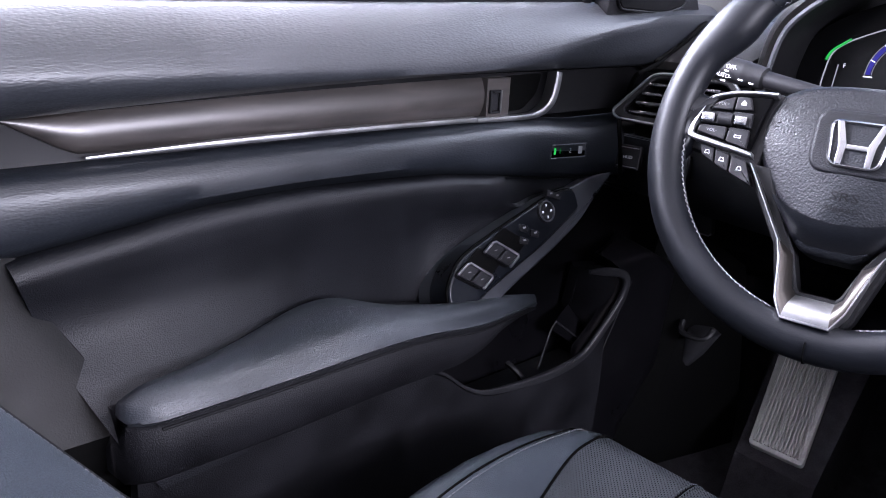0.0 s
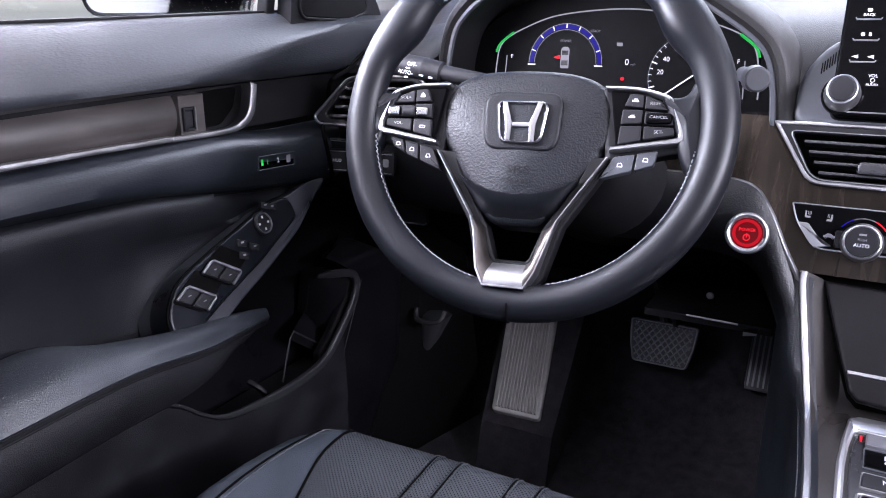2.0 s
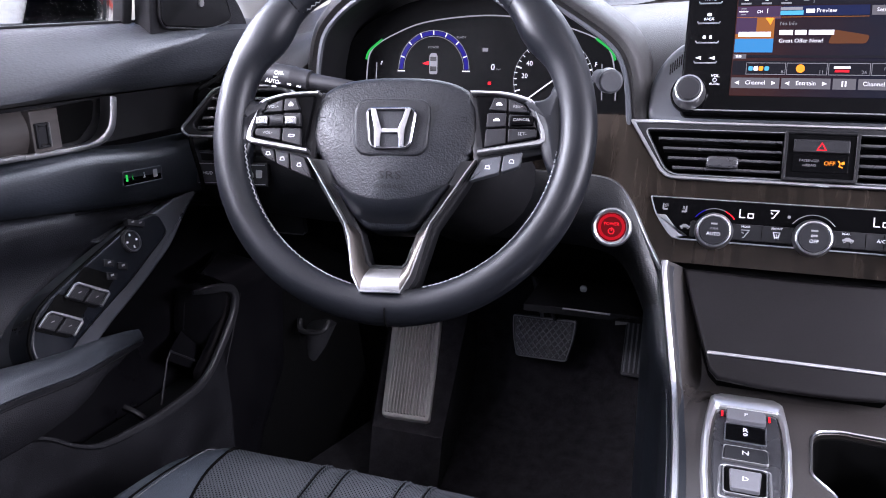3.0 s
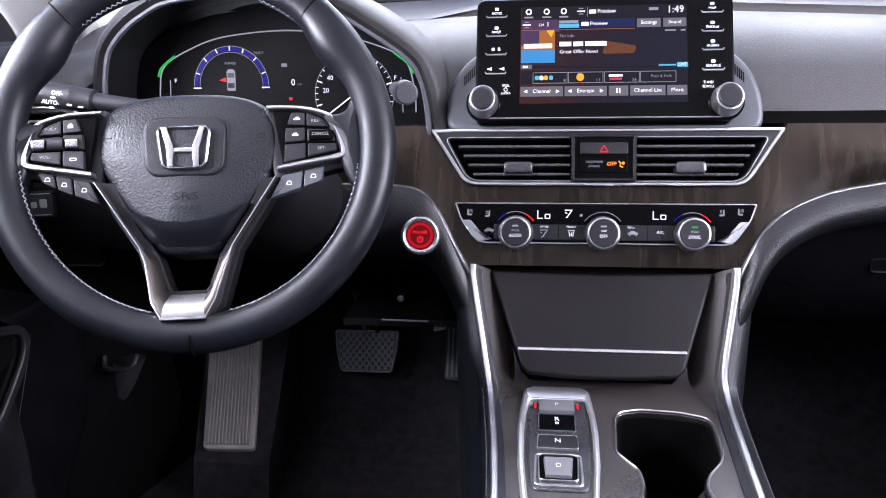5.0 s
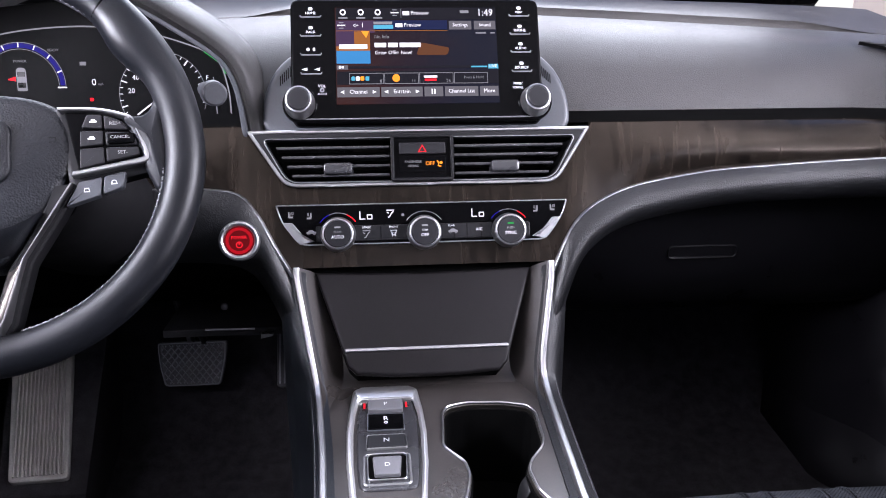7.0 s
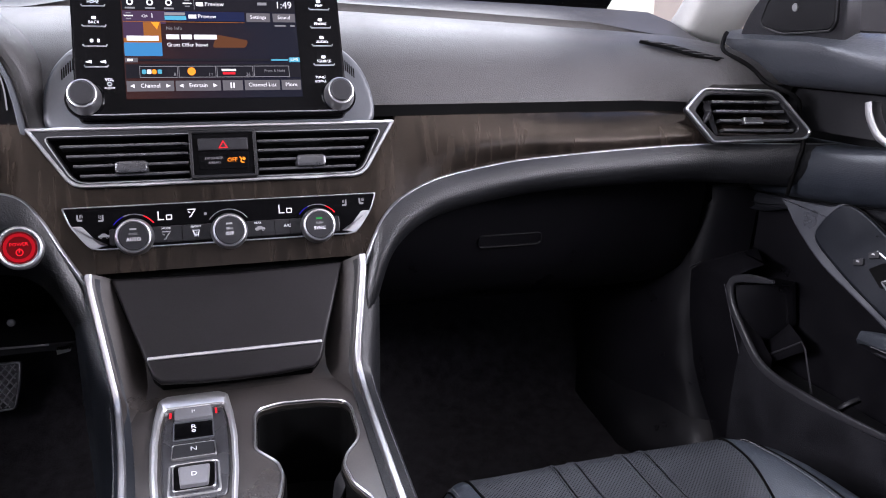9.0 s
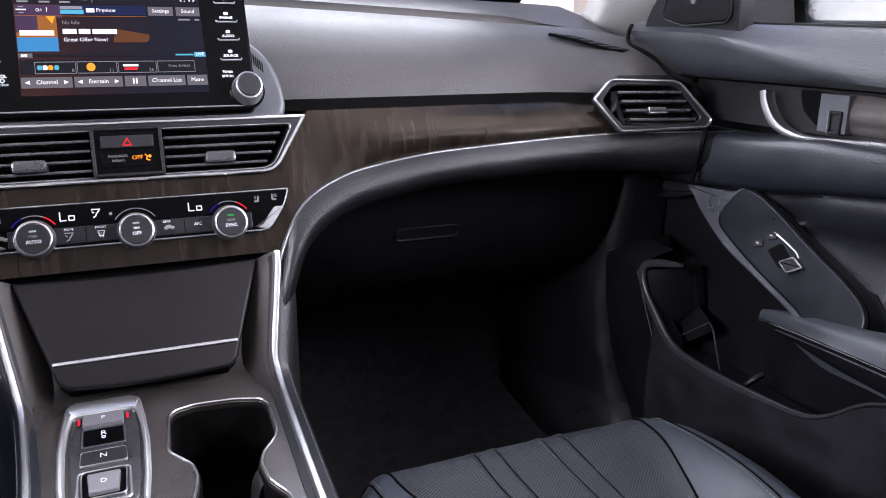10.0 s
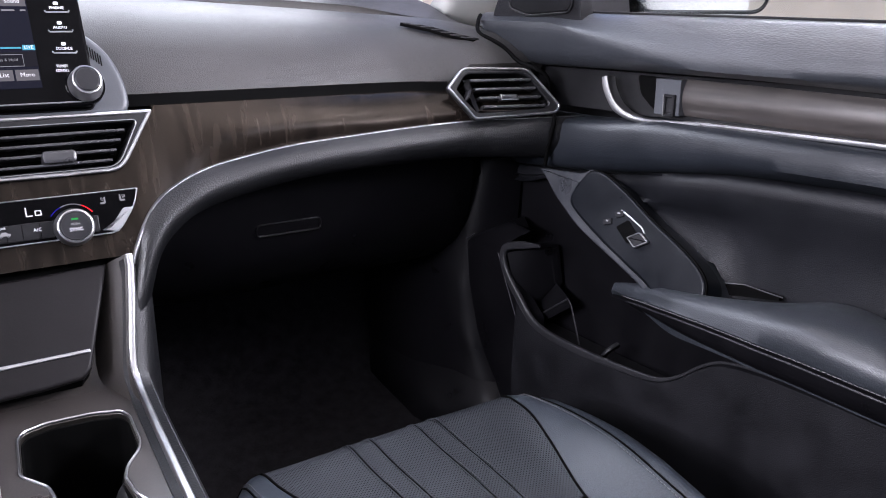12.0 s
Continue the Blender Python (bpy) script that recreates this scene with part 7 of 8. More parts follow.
        m_ = part("mirror_knob", lathe([(0.0135, 0.0), (0.0135, 0.0055), (0.0120, 0.0072), (0.0105, 0.0068), (0.0, 0.0068)], 28), BUTTON, d, at=kn)
        part("knob_ring", lathe([(0.0128, 0.0055), (0.0122, 0.0082), (0.0112, 0.0082), (0.0106, 0.0060)], 28), SILVER, m_, "silver ring", at=kn)
        for a in range(4):
            part("knob_mark", plate(rect(-0.0012, 0.0055, 0.0012, 0.0085), 0.006, 0.0073, 0.0002, 1), PRINT, m_, at=kn @ pose(0, 0, 0, 0, 0, 90 * a))
        for y, z in ((-0.252, 0.432), (-0.236, 0.424), (-0.255, 0.419), (-0.189, 0.4585), (-0.199, 0.462)):
            bb = rounded(sq(y - 0.005, z + 0.005, y - 0.008, z - 0.002, y + 0.004, z - 0.006, y + 0.008, z), 0.0015)
            b = part("switch", plate(bb, 0.0, 0.0058, 0.001), BUTTON, d, at=SW)
            c = (-s * (y + 0.24), (z - 0.41) / 0.94)
            bar("symbol", c[0] - 0.0022, c[1] - 0.001, c[0] + 0.0022, c[1] + 0.001, SW, PRINT_DIM, b, 0.0061)
        # seat memory keys
        MM = basis(P(0.7125, -0.166, 0.5095), (0, -s, 0), (s * 0.02, 0, 1)) @ pose(0, 0, 0, 0, 0, -3)
        mk = part("memory_switch", plate(rect(-0.031, -0.0075, 0.031, 0.0075, 0.002), -0.012, 0.002, 0.001), GLOSS, d, "seat memory keys", at=MM)
        part("memory_rim", frame_plate(rect(-0.032, -0.0085, 0.032, 0.0085, 0.002), 0.0012, -0.004, 0.003, 0.0005), GREYTRIM, mk, at=MM)
        bar("memory_lamp", -0.027, -0.003, -0.0235, 0.0045, MM, LIT_GREEN, mk, 0.0026)
        text("lettering", "1", 0.006, -0.0165, 0.0005, MM, LIT_GREEN, mk, 0.0026)
        text("lettering", "2", 0.006, 0.002, 0.0005, MM, PRINT, mk, 0.0026)
        bar("symbol", 0.017, -0.004, 0.024, 0.005, MM, PRINT_DIM, mk, 0.0026, r=0.001)
    else:
        part("switch_well", plate(rounded(sp([(-0.222, 0.417), (-0.238, 0.429), (-0.262, 0.413), (-0.247, 0.402)]), 0.003), 0.0, 0.0042, 0.0006), DARKVOID, d, at=SW)
        kb = rounded(sp([(-0.247, 0.409), (-0.264, 0.419), (-0.281, 0.411), (-0.263, 0.400)]), 0.003)
        b = part("window_switch", plate(kb, 0.0, 0.009, 0.002), BUTTON, d, at=SW)
        part("switch_rim", frame_plate(kb, 0.0015, 0.006, 0.0098, 0.0004), SILVER, b, "bright rim", at=SW)
        ln = [SW @ Vector((-s * (y + 0.24), (z - 0.41) / 0.94, 0.0045)) for y, z in ((-0.224, 0.437), (-0.240, 0.432), (-0.262, 0.424), (-0.268, 0.419))]
        part("switch_edge", sweep(ln, circle(0.0011, 5)), SILVER, d, "bright edge line")
        for y, z in ((-0.207, 0.421), (-0.222, 0.433)):
            bb = rounded(sq(y - 0.005, z + 0.005, y - 0.008, z - 0.002, y + 0.004, z - 0.006, y + 0.008, z), 0.0015)
            b = part("switch", plate(bb, 0.0, 0.0060, 0.001), BUTTON, d, at=SW)
            c = (-s * (y + 0.24), (z - 0.41) / 0.94)
            bar("symbol", c[0] - 0.002, c[1] - 0.001, c[0] + 0.002, c[1] + 0.001, SW, PRINT_DIM, b, 0.0063)
    # armrest pad: a narrow grab handle in front, broad behind
    A_OUT = [(-0.728, 0.662), (-0.707, 0.667), (-0.665, 0.676), (-0.612, 0.694), (-0.56, 0.712), (-0.525, 0.722), (-0.492, 0.720), (-0.475, 0.706), (-0.454, 0.692), (-0.42, 0.684), (-0.373, 0.682), (-0.33, 0.686), (-0.28, 0.694), (-0.220, 0.702)]
    A_IN = [(-0.728, 0.630), (-0.60, 0.624), (-0.46, 0.628), (-0.36, 0.643), (-0.30, 0.660), (-0.25, 0.678), (-0.220, 0.690)]
    A_TOP = [(-0.728, 0.394), (-0.60, 0.398), (-0.51, 0.403), (-0.44, 0.392), (-0.36, 0.376), (-0.296, 0.364), (-0.25, 0.352), (-0.220, 0.342)]
    A_SEAM = [(-0.728, 0.374), (-0.60, 0.378), (-0.46, 0.377), (-0.36, 0.358), (-0.30, 0.348), (-0.25, 0.338), (-0.220, 0.332)]
    if s < 0:
        A_DEEP = [(-0.728, 0.060), (-0.5, 0.058), (-0.40, 0.052), (-0.34, 0.036), (-0.30, 0.020), (-0.22, 0.006)]
    else:
        A_DEEP = [(-0.728, 0.030), (-0.5, 0.031), (-0.38, 0.027), (-0.30, 0.016), (-0.22, 0.006)]

    def seam_z(y):
        return flow(A_SEAM, y) - (0.013 * ease(0.34, 0.48, -y) if s > 0 else 0.0)

    def fade(w):
        return max(0.0, (w - 0.95) / 0.05) ** 2.0

    secs, low = [], []
    n = 60
    for i in range(n + 1):
        w = i / n
        y = -0.220 - 0.496 * w
        k = fade(w)
        ao = flow(A_OUT, y)
        ai = flow(A_IN, y) + 0.010 * k
        zt = flow(A_TOP, y) - 0.008 * k
        zs = seam_z(y)
        m = 0.5 * (ai + ao)
        v = ao - ai
        e1, e2, e3, e4 = min(0.030, 0.34 * v), min(0.018, 0.22 * v), min(0.009, 0.12 * v), min(0.014, 0.2 * v)
        g = 0.15 + 0.85 * ease(0.23, 0.36, -y)
        bk = ai + 0.014 + (0.738 - ai - 0.014) * ease(0.26, 0.36, -y)
        secs.append([P(ao + 0.004, y, zs - 0.03 * g), P(ao + 0.002, y, zt - 0.016), P(ao - 0.3 * e4, y, zt - 0.006), P(ao - e4, y, zt - 0.0005), P(m, y, zt + 0.002), P(ai + e1, y, zt), P(ai + e2, y, zt - 0.0025),
                     P(ai + e3, y, zt - 0.007), P(ai + 0.003, y, zt - 0.013), P(ai, y, zs + 0.003), P(ai + 0.003, y, zs + 0.0005), P(ai + min(0.008, 0.6 * v), y, zs - 0.004), P(ai + min(0.012, 0.8 * v), y, zs - 0.03 * g)])
        h = flow(A_DEEP, y)
        low.append([P(bk, y, zs - 0.002), P(ai + 0.006, y, zs - 0.0015), P(ai + 0.001, y, zs - 0.005), P(ai + 0.002, y, zs - h * 0.5), P(ai + 0.007, y, zs - h * 0.82), P(ai + 0.010 + 0.010 * g, y, zs - h), P(bk + 0.0, y, zs - h - 0.02 * g)])
    part("armrest", loops(secs), LEATHER, d, "padded leather armrest", angle=60)
    # side panel, thread and piping tones differ per door, imitating the light there
    part("armrest_side", loops(low), PLASTIC if s < 0 else KICK, d, "armrest side panel", angle=60)
    seam = [Vector(P(flow(A_IN, y) - 0.0004, y, seam_z(y) + 0.0014)) for y in [-0.255 - 0.01 * k for k in range(45)]]
    stitches(seam, 0.0048, 0.0034, 0.00055, SEATTHREAD if s > 0 else BUTTON, d)
    piping = [P(flow(A_IN, y) + 0.0015, y, seam_z(y) - 0.0045) for y in [-0.262 - 0.0103 * k for k in range(43)]]
    part("armrest_piping", sweep(piping, circle(0.0012, 6)), HARD if s < 0 else RIMEDGE, d, "thin smooth piping under the seam")
    # lower panel with the pocket rim
    sh = 0.0 if s > 0 else -0.050
    rim = [(-0.80, 0.324), (-0.70, 0.3235), (-0.58, 0.3235), (-0.495, 0.3235), (-0.446, 0.3215), (-0.409, 0.315), (-0.382, 0.300), (-0.360, 0.281), (-0.336, 0.2655), (-0.309, 0.2575), (-0.250, 0.2515),
           (-0.193, 0.2480), (-0.135, 0.2490), (-0.099, 0.2575), (-0.067, 0.283), (-0.038, 0.312), (-0.029, 0.334), (-0.035, 0.349), (-0.055, 0.3575), (-0.087, 0.365), (-0.108, 0.369)]
    rl = smooth_line([Vector((p[0] + sh * ease(-0.34, -0.14, p[0]), p[1], 0)) for p in rim], 5)
    rp = [Vector(P(0.666, max(p.x, rear_cut(p.y)), p.y)) for p in rl]
    r0 = 10
    part("pocket_rim", sweep(rp[r0:], rounded([(-0.0055, -0.0036), (0.0055, -0.0036), (0.0055, 0.0036), (-0.0055, 0.0036)], 0.0030, 4), up=(s, 0, 0),
                               scales=[(0.3 + 0.7 * ease(34, 58, i)) * (1.0 - 0.6 * ease(len(rp) - 10, len(rp), i)) for i in range(r0, len(rp))]), RIMEDGE, d, "rounded pocket rim")
    secs = []
    for q, p in zip(rp[:71], rl):
        foot = Vector((q.x + s * 0.024, q.y + 0.04 * ease(-0.2, -0.09, p.x), 0.03))
        secs.append([q + Vector((s * 0.006, 0, -0.002)), q + Vector((-s * 0.003, 0, -0.004)), q.lerp(foot, 0.15) - Vector((s * 0.005, 0, 0)), q.lerp(foot, 0.4) - Vector((s * 0.006, 0, 0)), foot, foot + Vector((s * 0.02, 0, 0)), q.lerp(foot, 0.4) + Vector((s * 0.03, 0, 0))])
    part("lower_panel", loops(secs), PLASTIC, d, "hard black lower panel", angle=60)
    secs = []
    for z, y0, y1 in ((0.376, -0.060, 0.010), (0.366, -0.044, 0.028), (0.350, -0.028, 0.055), (0.334, -0.026, 0.080), (0.312, -0.036, 0.100), (0.283, -0.064, 0.113), (0.2575, -0.096, 0.116), (0.20, -0.10, 0.098), (0.16, -0.095, 0.060), (0.10, -0.08, 0.025), (0.03, -0.07, 0.0)):
        y0, y1 = y0 + sh, y1 + sh * 0.6
        sec = [P(0.669 + 0.030 * ease(0.350, 0.380, z) + 0.02 * ease(0.2, 0.03, z) + 0.002 * w + 0.030 * ease(0.86, 1.0, w), y0 + (y1 - y0) * w, z) for w in (0.0, 0.15, 0.35, 0.55, 0.75, 0.86, 0.92, 0.96, 1.0)]
        secs.append(sec + [P(0.735, y1, z), P(0.690, y0, z)])
    # front end is darkened to imitate the shade beside the footwell
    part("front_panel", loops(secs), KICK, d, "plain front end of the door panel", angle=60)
    for k, line in enumerate((((0.045, 0.352), (0.080, 0.328), (0.098, 0.300), (0.104, 0.258), (0.088, 0.205), (0.056, 0.160)), ((-0.012, 0.335), (-0.039, 0.283), (-0.071, 0.226), (-0.094, 0.190)))):
        part("panel_joint", sweep(smooth_line([P(0.6695, y + sh * (0.6 if k == 0 else 1.0), z) for y, z in line], 5), circle(0.0008, 5), up=(s, 0, 0)), EDGE, d, "fine panel joint")
    # pocket tray: a moulded ledge with a raised lip, stepping down to the pocket floor
    ts = sh * 0.76
    corner = [(0.716, -0.036, 0.2690), (0.722, -0.082, 0.2990), (0.702, -0.133, 0.2935), (0.696, -0.064, 0.2420)]
    top = [Vector(P(a, y + ts, z)) for a, y, z in corner]
    # ledge and pocket end take the same shade-dark plastic
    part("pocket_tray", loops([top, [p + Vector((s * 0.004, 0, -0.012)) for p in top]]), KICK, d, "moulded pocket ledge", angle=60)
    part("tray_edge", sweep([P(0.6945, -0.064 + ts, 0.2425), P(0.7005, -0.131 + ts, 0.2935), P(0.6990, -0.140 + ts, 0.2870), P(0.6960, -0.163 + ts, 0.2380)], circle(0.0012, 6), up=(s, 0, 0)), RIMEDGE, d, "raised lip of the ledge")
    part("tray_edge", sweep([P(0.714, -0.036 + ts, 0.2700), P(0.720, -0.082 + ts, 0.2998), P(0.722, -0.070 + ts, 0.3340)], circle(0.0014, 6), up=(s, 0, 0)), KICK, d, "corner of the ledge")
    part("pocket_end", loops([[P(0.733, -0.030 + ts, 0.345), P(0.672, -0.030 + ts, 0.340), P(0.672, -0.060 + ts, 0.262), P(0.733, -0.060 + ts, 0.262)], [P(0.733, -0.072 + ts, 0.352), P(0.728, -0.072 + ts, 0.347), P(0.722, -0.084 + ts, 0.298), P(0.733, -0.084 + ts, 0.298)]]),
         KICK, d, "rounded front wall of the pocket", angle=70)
    cy = -0.228 + sh * 0.5
    part("pocket_clip", sweep(smooth_line([P(0.700, cy - 0.002, 0.262), P(0.690, cy + 0.002, 0.256), P(0.684, cy + 0.008, 0.246), P(0.682, cy + 0.010, 0.234)], 3), rounded([(-0.003, -0.005), (0.003, -0.005), (0.003, 0.005), (-0.003, 0.005)], 0.002, 2),
                              up=(s, 0, 0)), KICK, d, "small moulded clip")
    part("pocket_floor", block(min(P(0.680, 0, 0)[0], P(0.73, 0, 0)[0]), -0.40, 0.215, max(P(0.680, 0, 0)[0], P(0.73, 0, 0)[0]), -0.07 + sh, 0.232, 0.003), HARD, d)
    # mirror sail with its speaker, and the window channel
    se = -0.142 if s < 0 else -0.134
    sail = rounded([(se, 0.664), (0.055, 0.664), (0.03, 0.70), (-0.10, 0.80), (se, 0.80)], [0.004, 0.02, 0.02, 0.02, 0.006])
    SA = basis(P(0.694, 0, 0), (0, -s, 0), (s * -0.12, 0, 1))
    SA.translation = P(0.694 + 0.082, 0, 0.0)
    part("mirror_sail", plate(yz(sail), -0.02, 0.0, 0.003), PLASTIC, d, "black sail panel", at=SA)
    tw = rounded([(se + 0.014, 0.686), (se + 0.021, 0.678), (-0.035, 0.674), (0.005, 0.684), (-0.01, 0.712), (-0.09, 0.765), (se + 0.014, 0.765)], 0.01)
    part("speaker_grille", dome(yz(tw), -0.004, 0.004, 0.003, 0.002, 3), HARD, d, "small speaker cover", at=SA)
    part("speaker_bead", frame_plate(offset(ccw(yz(tw)), -0.003), 0.0025, -0.002, 0.004, 0.0008), SATIN, d, at=SA)
    part("speaker_mark", lathe([(0.005, 0.0), (0.0045, 0.0025), (0.0, 0.003)], 14), DULL, d, at=SA @ Matrix.Translation((s * 0.062, 0.704, 0.006)))
    part("window_post", sweep([P(0.726, se - (0.010 if s < 0 else -0.028), 0.668), P(0.655, se - 0.012, 1.0)], rounded([(-0.007, -0.008), (0.007, -0.008), (0.007, 0.008), (-0.007, 0.008)], 0.003)), HARD, d, "black window channel")
    # black tube painted for the shaded gap between door and dashboard end
    gap = [(0.704, -0.068, 0.470), (0.700, -0.078, 0.495), (0.697, -0.087, 0.517), (0.702, -0.086, 0.540), (0.712, -0.064, 0.560), (0.704, -0.066, 0.588)]
    if s > 0:
        gap += [(0.688, -0.058, 0.600), (0.681, -0.033, 0.608), (0.670, -0.015, 0.6255), (0.659, -0.002, 0.6355), (0.654, 0.017, 0.6425), (0.660, 0.034, 0.6500), (0.676, 0.054, 0.6620), (0.688, 0.066, 0.6680)]
    else:
        gap += [(0.688, -0.078, 0.599), (0.688, -0.052, 0.606), (0.690, -0.026, 0.614), (0.682, 0.001, 0.635), (0.680, 0.028, 0.652), (0.690, 0.060, 0.664)]
    gap = [P(*q) for q in gap]
    part("front_gap_shade", sweep(smooth_line(gap, 4), circle(0.0028, 8)), DARKVOID, d, "black tube standing in for the shaded gap along the front edge", angle=60)
    if s > 0:
        # the slot's shade is painted as a black wedge
        part("pull_slot", loops([[P(0.729, y, z + h), P(0.722, y, z + h), P(0.722, y, z), P(0.729, y, z)] for y, z, h in ((-0.334, 0.362, 0.008), (-0.345, 0.362, 0.012), (-0.385, 0.371, 0.012), (-0.428, 0.379, 0.004))]), DARKVOID, d, "black wedge standing in for the shaded slot behind the grab handle")
        part("slot_edge", sweep([P(0.7225, -0.335, 0.374), P(0.7225, -0.385, 0.3845), P(0.7225, -0.432, 0.3835)], circle(0.0008, 5)), EDGE, d, "smooth edge of the slot")
    part("belt_seal", sweep([P(0.722, y, belt(y) - 0.001) for y in (0.02, -0.10, -0.33, -0.50, -0.80)], rounded([(-0.003, -0.003), (0.003, -0.003), (0.003, 0.003), (-0.003, 0.003)], 0.0015)), HARD, d, "black rubber window seal")
    return d


door(-1)
door(1)


# ---- seats ----
def seat(s, cx, top, f0):
    m = -s
    name = "car_seat"
    st_ = thing(name, (cx, -0.55, 0.02), "black leather front seat with perforated pleated centre" , "seat", "front seats")
    def front(u):
        return f0 - 0.014 * u * u - 0.075 * ease(0.72, 1.06, abs(u)) ** 1.3

    def half(v):
        return 0.207 - 0.040 * ease(0.06, 0.36, v)

    def seam_u(v):
        """Where the perforated centre meets the side bolster."""
        return flow([(0.0, 0.72), (0.05, 0.72), (0.10, 0.70), (0.17, 0.62), (0.245, 0.54), (0.34, 0.50), (0.6, 0.50)], v)

    def zt(u, v):
        e = abs(u)
        bol = (0.006 + 0.024 * ease(0.02, 0.25, v)) * ease(0.50, 0.88, e) - 0.050 * ease(0.88, 1.0, e) ** 1.5
        dish = -0.010 * (1 - e * e)
        fall = ease(0.0, 0.12, v)
        return top + (bol * (0.4 + 0.6 * ease(0.0, 0.10, v)) + dish) * (0.3 + 0.7 * fall) - 0.055 * (1 - ease(-0.002, 0.07, v)) ** 2 - 0.03 * ease(0.15, 0.55, v)

    def on(u, v, lift=0.0):
        """A point of the cushion's skin: u across, v metres back from the front edge."""
        return Vector((cx + u * half(v), front(u) - v, zt(u, v) + lift))

    VS = (0.0, 0.006, 0.014, 0.026, 0.042, 0.06, 0.08, 0.10, 0.12, 0.145, 0.17, 0.20, 0.23, 0.26, 0.30, 0.35, 0.40, 0.48, 0.54)

    def region(edge0, edge1, nu, mat, label, nm):
        secs = []
        for i in range(nu + 1):
            w = i / nu
            us = [edge0(v) + (edge1(v) - edge0(v)) * w for v in VS]
            sec = [Vector((cx + us[0] * half(0), front(us[0]) + 0.004, top - 0.20)), Vector((cx + us[0] * half(0), front(us[0]) + 0.010, top - 0.10))]
            sec += [on(u, v) for u, v in zip(us, VS)]
            sec += [Vector((cx + us[-1] * half(0.54), -0.75, top - 0.20))]
            secs.append(sec)
        return part(nm, loops(secs), mat, st_, label, angle=60)

    region(lambda v: -seam_u(v), seam_u, 40, PERF, "perforated pleated centre", "cushion")
    region(seam_u, lambda v: 1.0, 20, SEAT, "smooth side bolster", "bolster")
    region(lambda v: -1.0, lambda v: -seam_u(v), 20, SEAT, "smooth side bolster", "bolster")
    for k in (-1, 1):
        ln = [on(k * seam_u(v), v, 0.0004) for v in [0.012 * q for q in range(42)]]
        part("piping", sweep(ln, circle(0.0014, 6)), DARKVOID, st_)
        ln = [on(k * 0.835, v, 0.0003) for v in [0.004 + 0.012 * q for q in range(40)]]
        part("seam", sweep(ln, circle(0.0011, 5)), DARKVOID, st_)
        for e in (0.815,):
            ln = [on(k * e, v, 0.0006) for v in [0.004 + 0.012 * q for q in range(40)]]
            stitches(ln, 0.0050, 0.0034, 0.0006, SEATTHREAD, st_)
    cross = [on(0.54 * (q / 8 - 1), 0.245, 0.0004) for q in range(17)]
    part("seam", sweep(cross, circle(0.0014, 6)), DARKVOID, st_)
    for o in (0.053, 0.028, -0.028, -0.053):
        u = (-o if s > 0 else o) / 0.207
        for e in (-0.0022, 0.0022):
            ln = [on(u + e / 0.207, v, 0.0005) for v in [0.010 * q for q in range(25)]]
            part("pleat", sweep(ln, circle(0.0011, 5)), PERF, st_, "raised pleat seam")
        ln = [on(u, v, 0.0002) for v in [0.010 * q for q in range(25)]]
        part("pleat_seam", sweep(ln, circle(0.0009, 5)), DARKVOID, st_)
    part("valance", block(cx - 0.165, -0.74, 0.03, cx + 0.165, front(0.5) - 0.02, top - 0.15, 0.02), HARD, st_, "black plastic seat base")
    # backrest, leaning back
    secs = []
    for k in range(15):
        w = k / 14
        z = top - 0.02 + 0.56 * w
        yb = (-0.735 if s > 0 else -0.726) - 0.36 * w + (0.06 * (1 - ease(0, 0.2, w)))
        hw = 0.225 - 0.03 * ease(0.5, 1.0, w)
        sec = []
        for i in range(25):
            u = -1 + i / 12
            b = 0.062 * ease(0.55, 0.85, abs(u)) * (1 - 0.5 * w) - 0.07 * ease(0.86, 1.0, abs(u))
            sec.append((cx + u * hw, yb + b, z))
        sec += [(cx + hw * 0.95, yb - 0.13, z - 0.03), (cx - hw * 0.95, yb - 0.13, z - 0.03)]
        secs.append(sec)
    part("backrest", loops(secs), SEAT, st_, "leather backrest", angle=60)
    for k in (-1, 1):
        ln = []
        for w in [0.03 * q for q in range(24)]:
            z = top - 0.02 + 0.56 * w
            yb = (-0.735 if s > 0 else -0.726) - 0.36 * w + (0.06 * (1 - ease(0, 0.2, w)))
            hw = 0.225 - 0.03 * ease(0.5, 1.0, w)
            u = 0.88
            b = 0.062 * ease(0.55, 0.85, u) * (1 - 0.5 * w) - 0.07 * ease(0.86, 1.0, u)
            ln.append(Vector((cx + k * u * hw, yb + b + 0.001, z)))
        part("seam", sweep(ln, circle(0.0014, 5), up=(1, 0, 0)), HARD, st_)
        stitches([p + Vector((-k * 0.006, 0.001, 0)) for p in ln], 0.0055, 0.004, 0.0007, SEATTHREAD, st_, up=(1, 0, 0))
    return st_


seat(-1, -0.362, 0.283, -0.256)
seat(1, 0.358, 0.238, -0.165)

# passenger's footwell
kp = thing("kick_panel", (0.64, 0.15, 0.2), "black plastic footwell side panel", "panel")
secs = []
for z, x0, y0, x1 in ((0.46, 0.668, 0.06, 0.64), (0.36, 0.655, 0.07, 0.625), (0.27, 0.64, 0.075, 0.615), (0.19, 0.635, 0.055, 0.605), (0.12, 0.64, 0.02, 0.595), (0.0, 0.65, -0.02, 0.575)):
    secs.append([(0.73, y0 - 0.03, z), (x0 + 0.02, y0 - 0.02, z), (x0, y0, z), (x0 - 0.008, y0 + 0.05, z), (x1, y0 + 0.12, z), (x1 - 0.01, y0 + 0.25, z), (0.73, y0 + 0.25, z)])
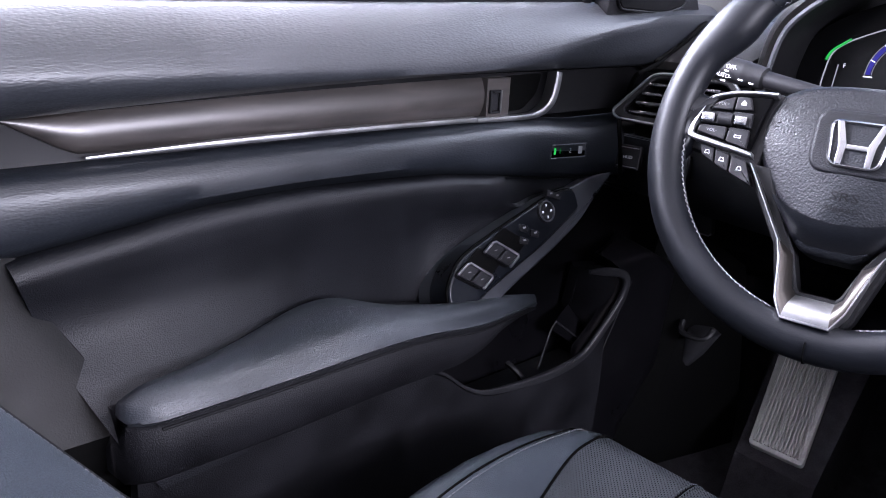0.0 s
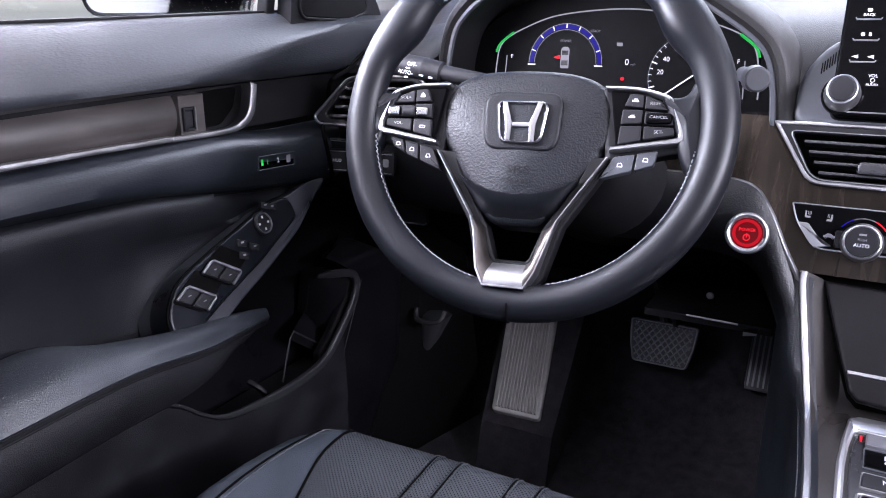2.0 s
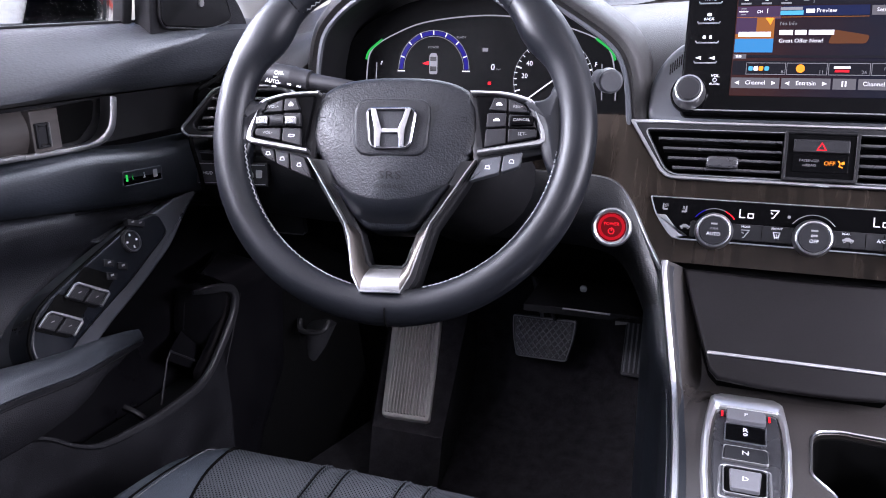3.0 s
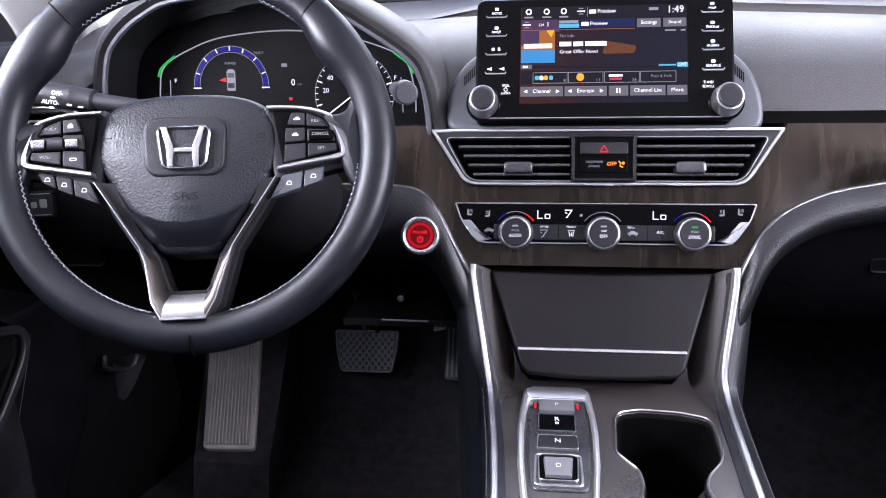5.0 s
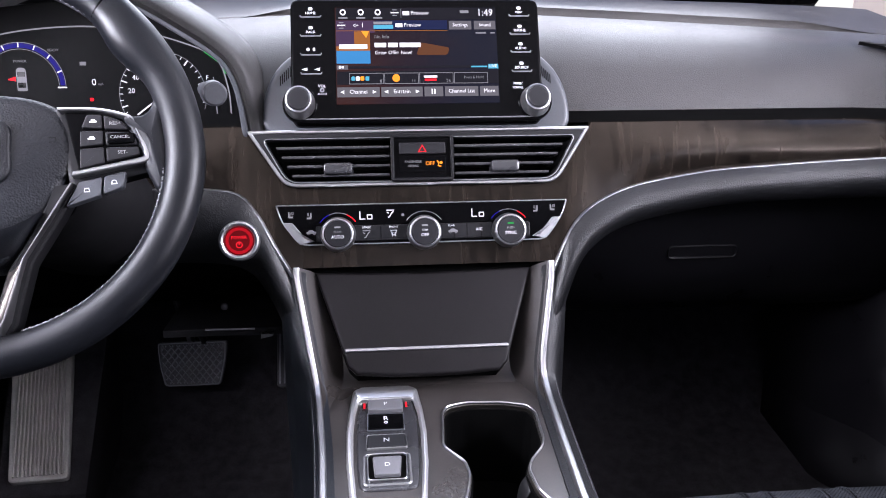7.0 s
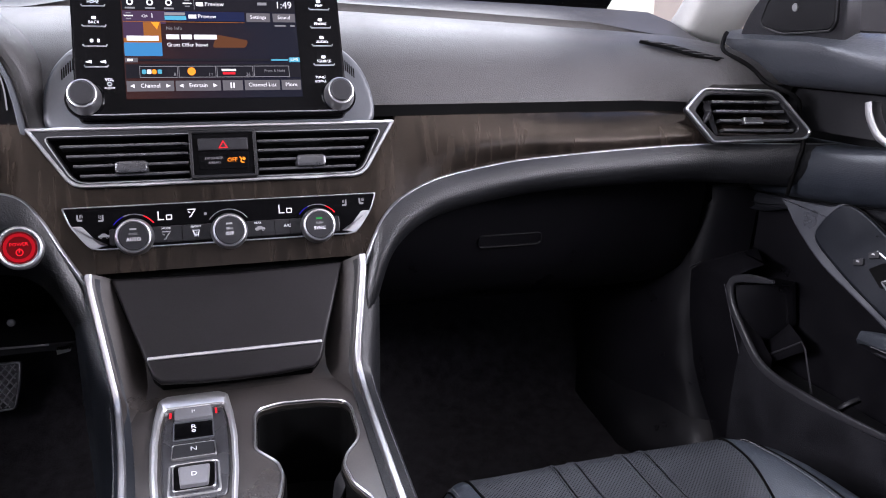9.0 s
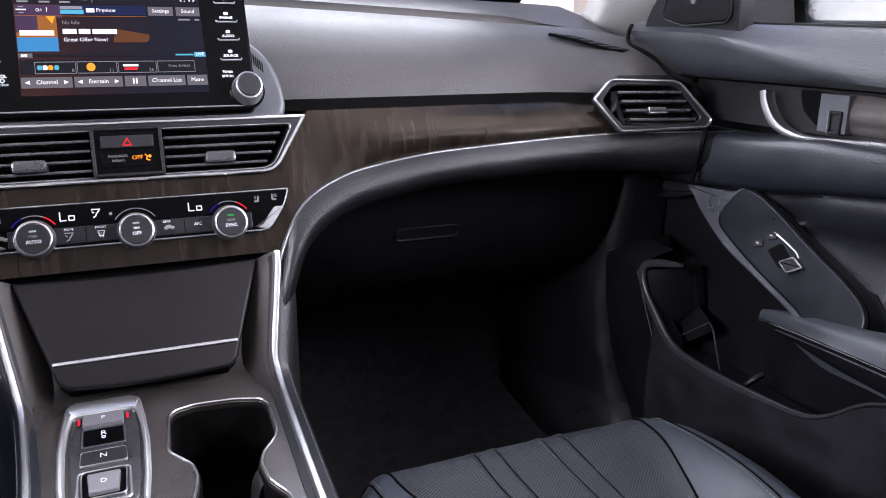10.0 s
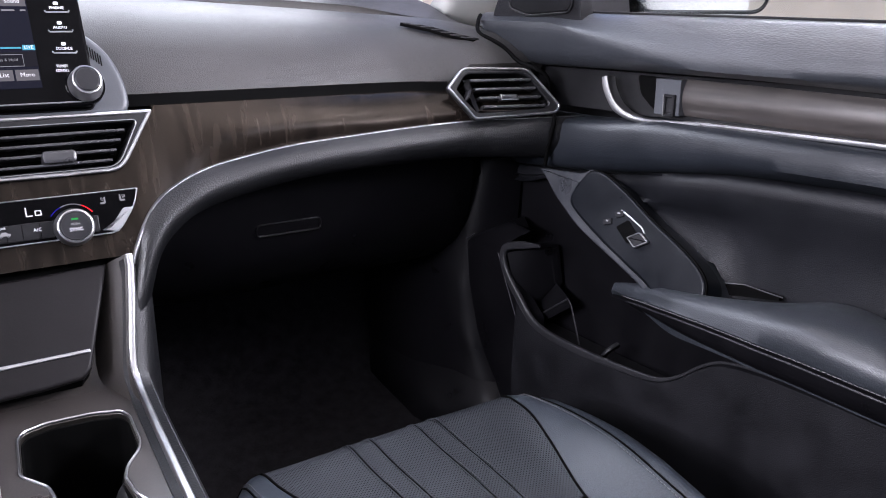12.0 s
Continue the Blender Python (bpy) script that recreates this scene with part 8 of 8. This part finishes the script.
# both panels hold the footwell's shade in their colour
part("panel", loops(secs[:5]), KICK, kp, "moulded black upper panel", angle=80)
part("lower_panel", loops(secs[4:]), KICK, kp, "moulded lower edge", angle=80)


# ---- outside ----
def side_mirror(s):
    mm = thing("side_mirror", (s * 1.0, 0.05, 0.6), "door mirror with a dark housing, seen through the side window", "mirror", "door mirrors")
    fr = tilted((s * 1.07, 0.0, 0.735), -2, -s * 14)
    o = rounded([(-0.135, -0.064), (0.135, -0.064), (0.13, 0.064), (-0.13, 0.064)], 0.04, 6)
    hs = [[(x * k, y * k, z) for x, y in ccw(o)] for k, z in ((1.0, 0.0), (1.05, -0.02), (1.0, -0.06), (0.8, -0.10), (0.4, -0.125))]
    part("housing", loops(hs), CAR_BLACK, mm, "gloss black housing", at=fr)
    part("glass", plate(offset(ccw(o), 0.006), 0.0005, 0.003, 0.0006), MIRROR, mm, "mirror glass", at=fr)
    part("bezel", frame_plate(o, 0.006, -0.004, 0.006, 0.002), HARD, mm, at=fr)
    part("foot", sweep([(s * 0.99, 0.05, 0.672), (s * 0.90, 0.06, 0.625), (s * 0.80, 0.07, 0.60)], circle(0.024, 10, 0.016)), CAR_BLACK, mm)
    if s > 0:
        part("base", loops([[(0.800, -0.004, 0.60), (0.800, 0.13, 0.60), (0.800, 0.13, 0.725), (0.800, 0.012, 0.730)], [(0.870, 0.008, 0.62), (0.870, 0.14, 0.62), (0.870, 0.14, 0.755), (0.870, 0.020, 0.760)], [(0.950, 0.024, 0.66), (0.950, 0.13, 0.66), (0.950, 0.13, 0.79), (0.950, 0.030, 0.79)]]), HARD, mm, "dark moulded mirror base")
    return mm


side_mirror(-1)
side_mirror(1)


def parked_car(x, y, turn, paint, label):
    c = thing("parked_car", (x, y, -0.32), label, "car", "parked cars")
    M = Matrix.Translation((x, y, -0.32)) @ Matrix.Rotation(radians(turn), 4, "Z")
    prof = [(-2.3, 0.35), (-2.28, 0.75), (-1.9, 0.95), (-1.2, 1.0), (1.0, 0.95), (2.0, 0.80), (2.3, 0.6), (2.3, 0.3)]
    secs = [[(xx * 1.0, yy * k, zz) for yy, zz in prof] for xx, k in ((-0.9, 0.97), (-0.86, 1.0), (0.86, 1.0), (0.9, 0.97))]
    part("body", loops(secs), paint, c, at=M)
    cab = [(-1.7, 0.95), (-1.1, 1.40), (-0.4, 1.46), (0.3, 1.40), (1.15, 0.95)]
    part("cabin", loops([[(xx, yy * k, 0.95 + (zz - 0.95) * h) for yy, zz in cab] for xx, k, h in ((-0.82, 1.0, 0.0), (-0.62, 0.95, 1.0), (0.62, 0.95, 1.0), (0.82, 1.0, 0.0))]), GLOSS, c, "dark glass cabin", at=M)
    part("roof", loops([[(xx, yy, 1.43 + 0.03 * (1 - (yy / 1.2) ** 2)) for yy in (-1.0, -0.4, 0.2)] + [(xx, yy, 1.48) for yy in (0.2, -0.4, -1.0)] for xx in (-0.6, 0.0, 0.6)]), paint, c, at=M)
    for xx in (-0.85, 0.85):
        for yy in (-1.4, 1.4):
            w = M @ Matrix.Translation((xx, yy, 0.32)) @ Matrix.Rotation(radians(90), 4, "Y")
            wh = part("wheel", lathe([(0.2, -0.10), (0.31, -0.10), (0.32, -0.06), (0.32, 0.06), (0.31, 0.10), (0.2, 0.10)], 24), RUBBER, c, at=w)
            part("rim", lathe([(0.0, -0.07), (0.2, -0.07), (0.2, 0.07), (0.0, 0.09)], 18), DULL, wh, at=w)
    return c


parked_car(-3.6, -0.6, 4, CAR_WHITE, "white parked car beside the side window")
parked_car(-2.4, 8.5, 80, CAR_RED, "red parked car far ahead of the windshield")
parked_car(3.4, 9.5, 88, CAR_WHITE, "white parked car far ahead of the windshield")
bl = thing("building", (9.0, 2.0, -0.32), "long cream stucco building beside the parking lot", "building")
part("wall", loops([[(8.0, -14, -0.32), (16, -14, -0.32), (16, -14, 4.6), (8.0, -14, 4.6)], [(8.0, 12, -0.32), (16, 12, -0.32), (16, 12, 4.6), (8.0, 12, 4.6)]]), STUCCO, bl)
part("roof_edge", loops([[(7.7, -14.2, 4.5), (16, -14.2, 4.5), (16, -14.2, 4.9), (7.7, -14.2, 4.9)], [(7.7, 12.2, 4.5), (16, 12.2, 4.5), (16, 12.2, 4.9), (7.7, 12.2, 4.9)]]), STUCCO, bl)
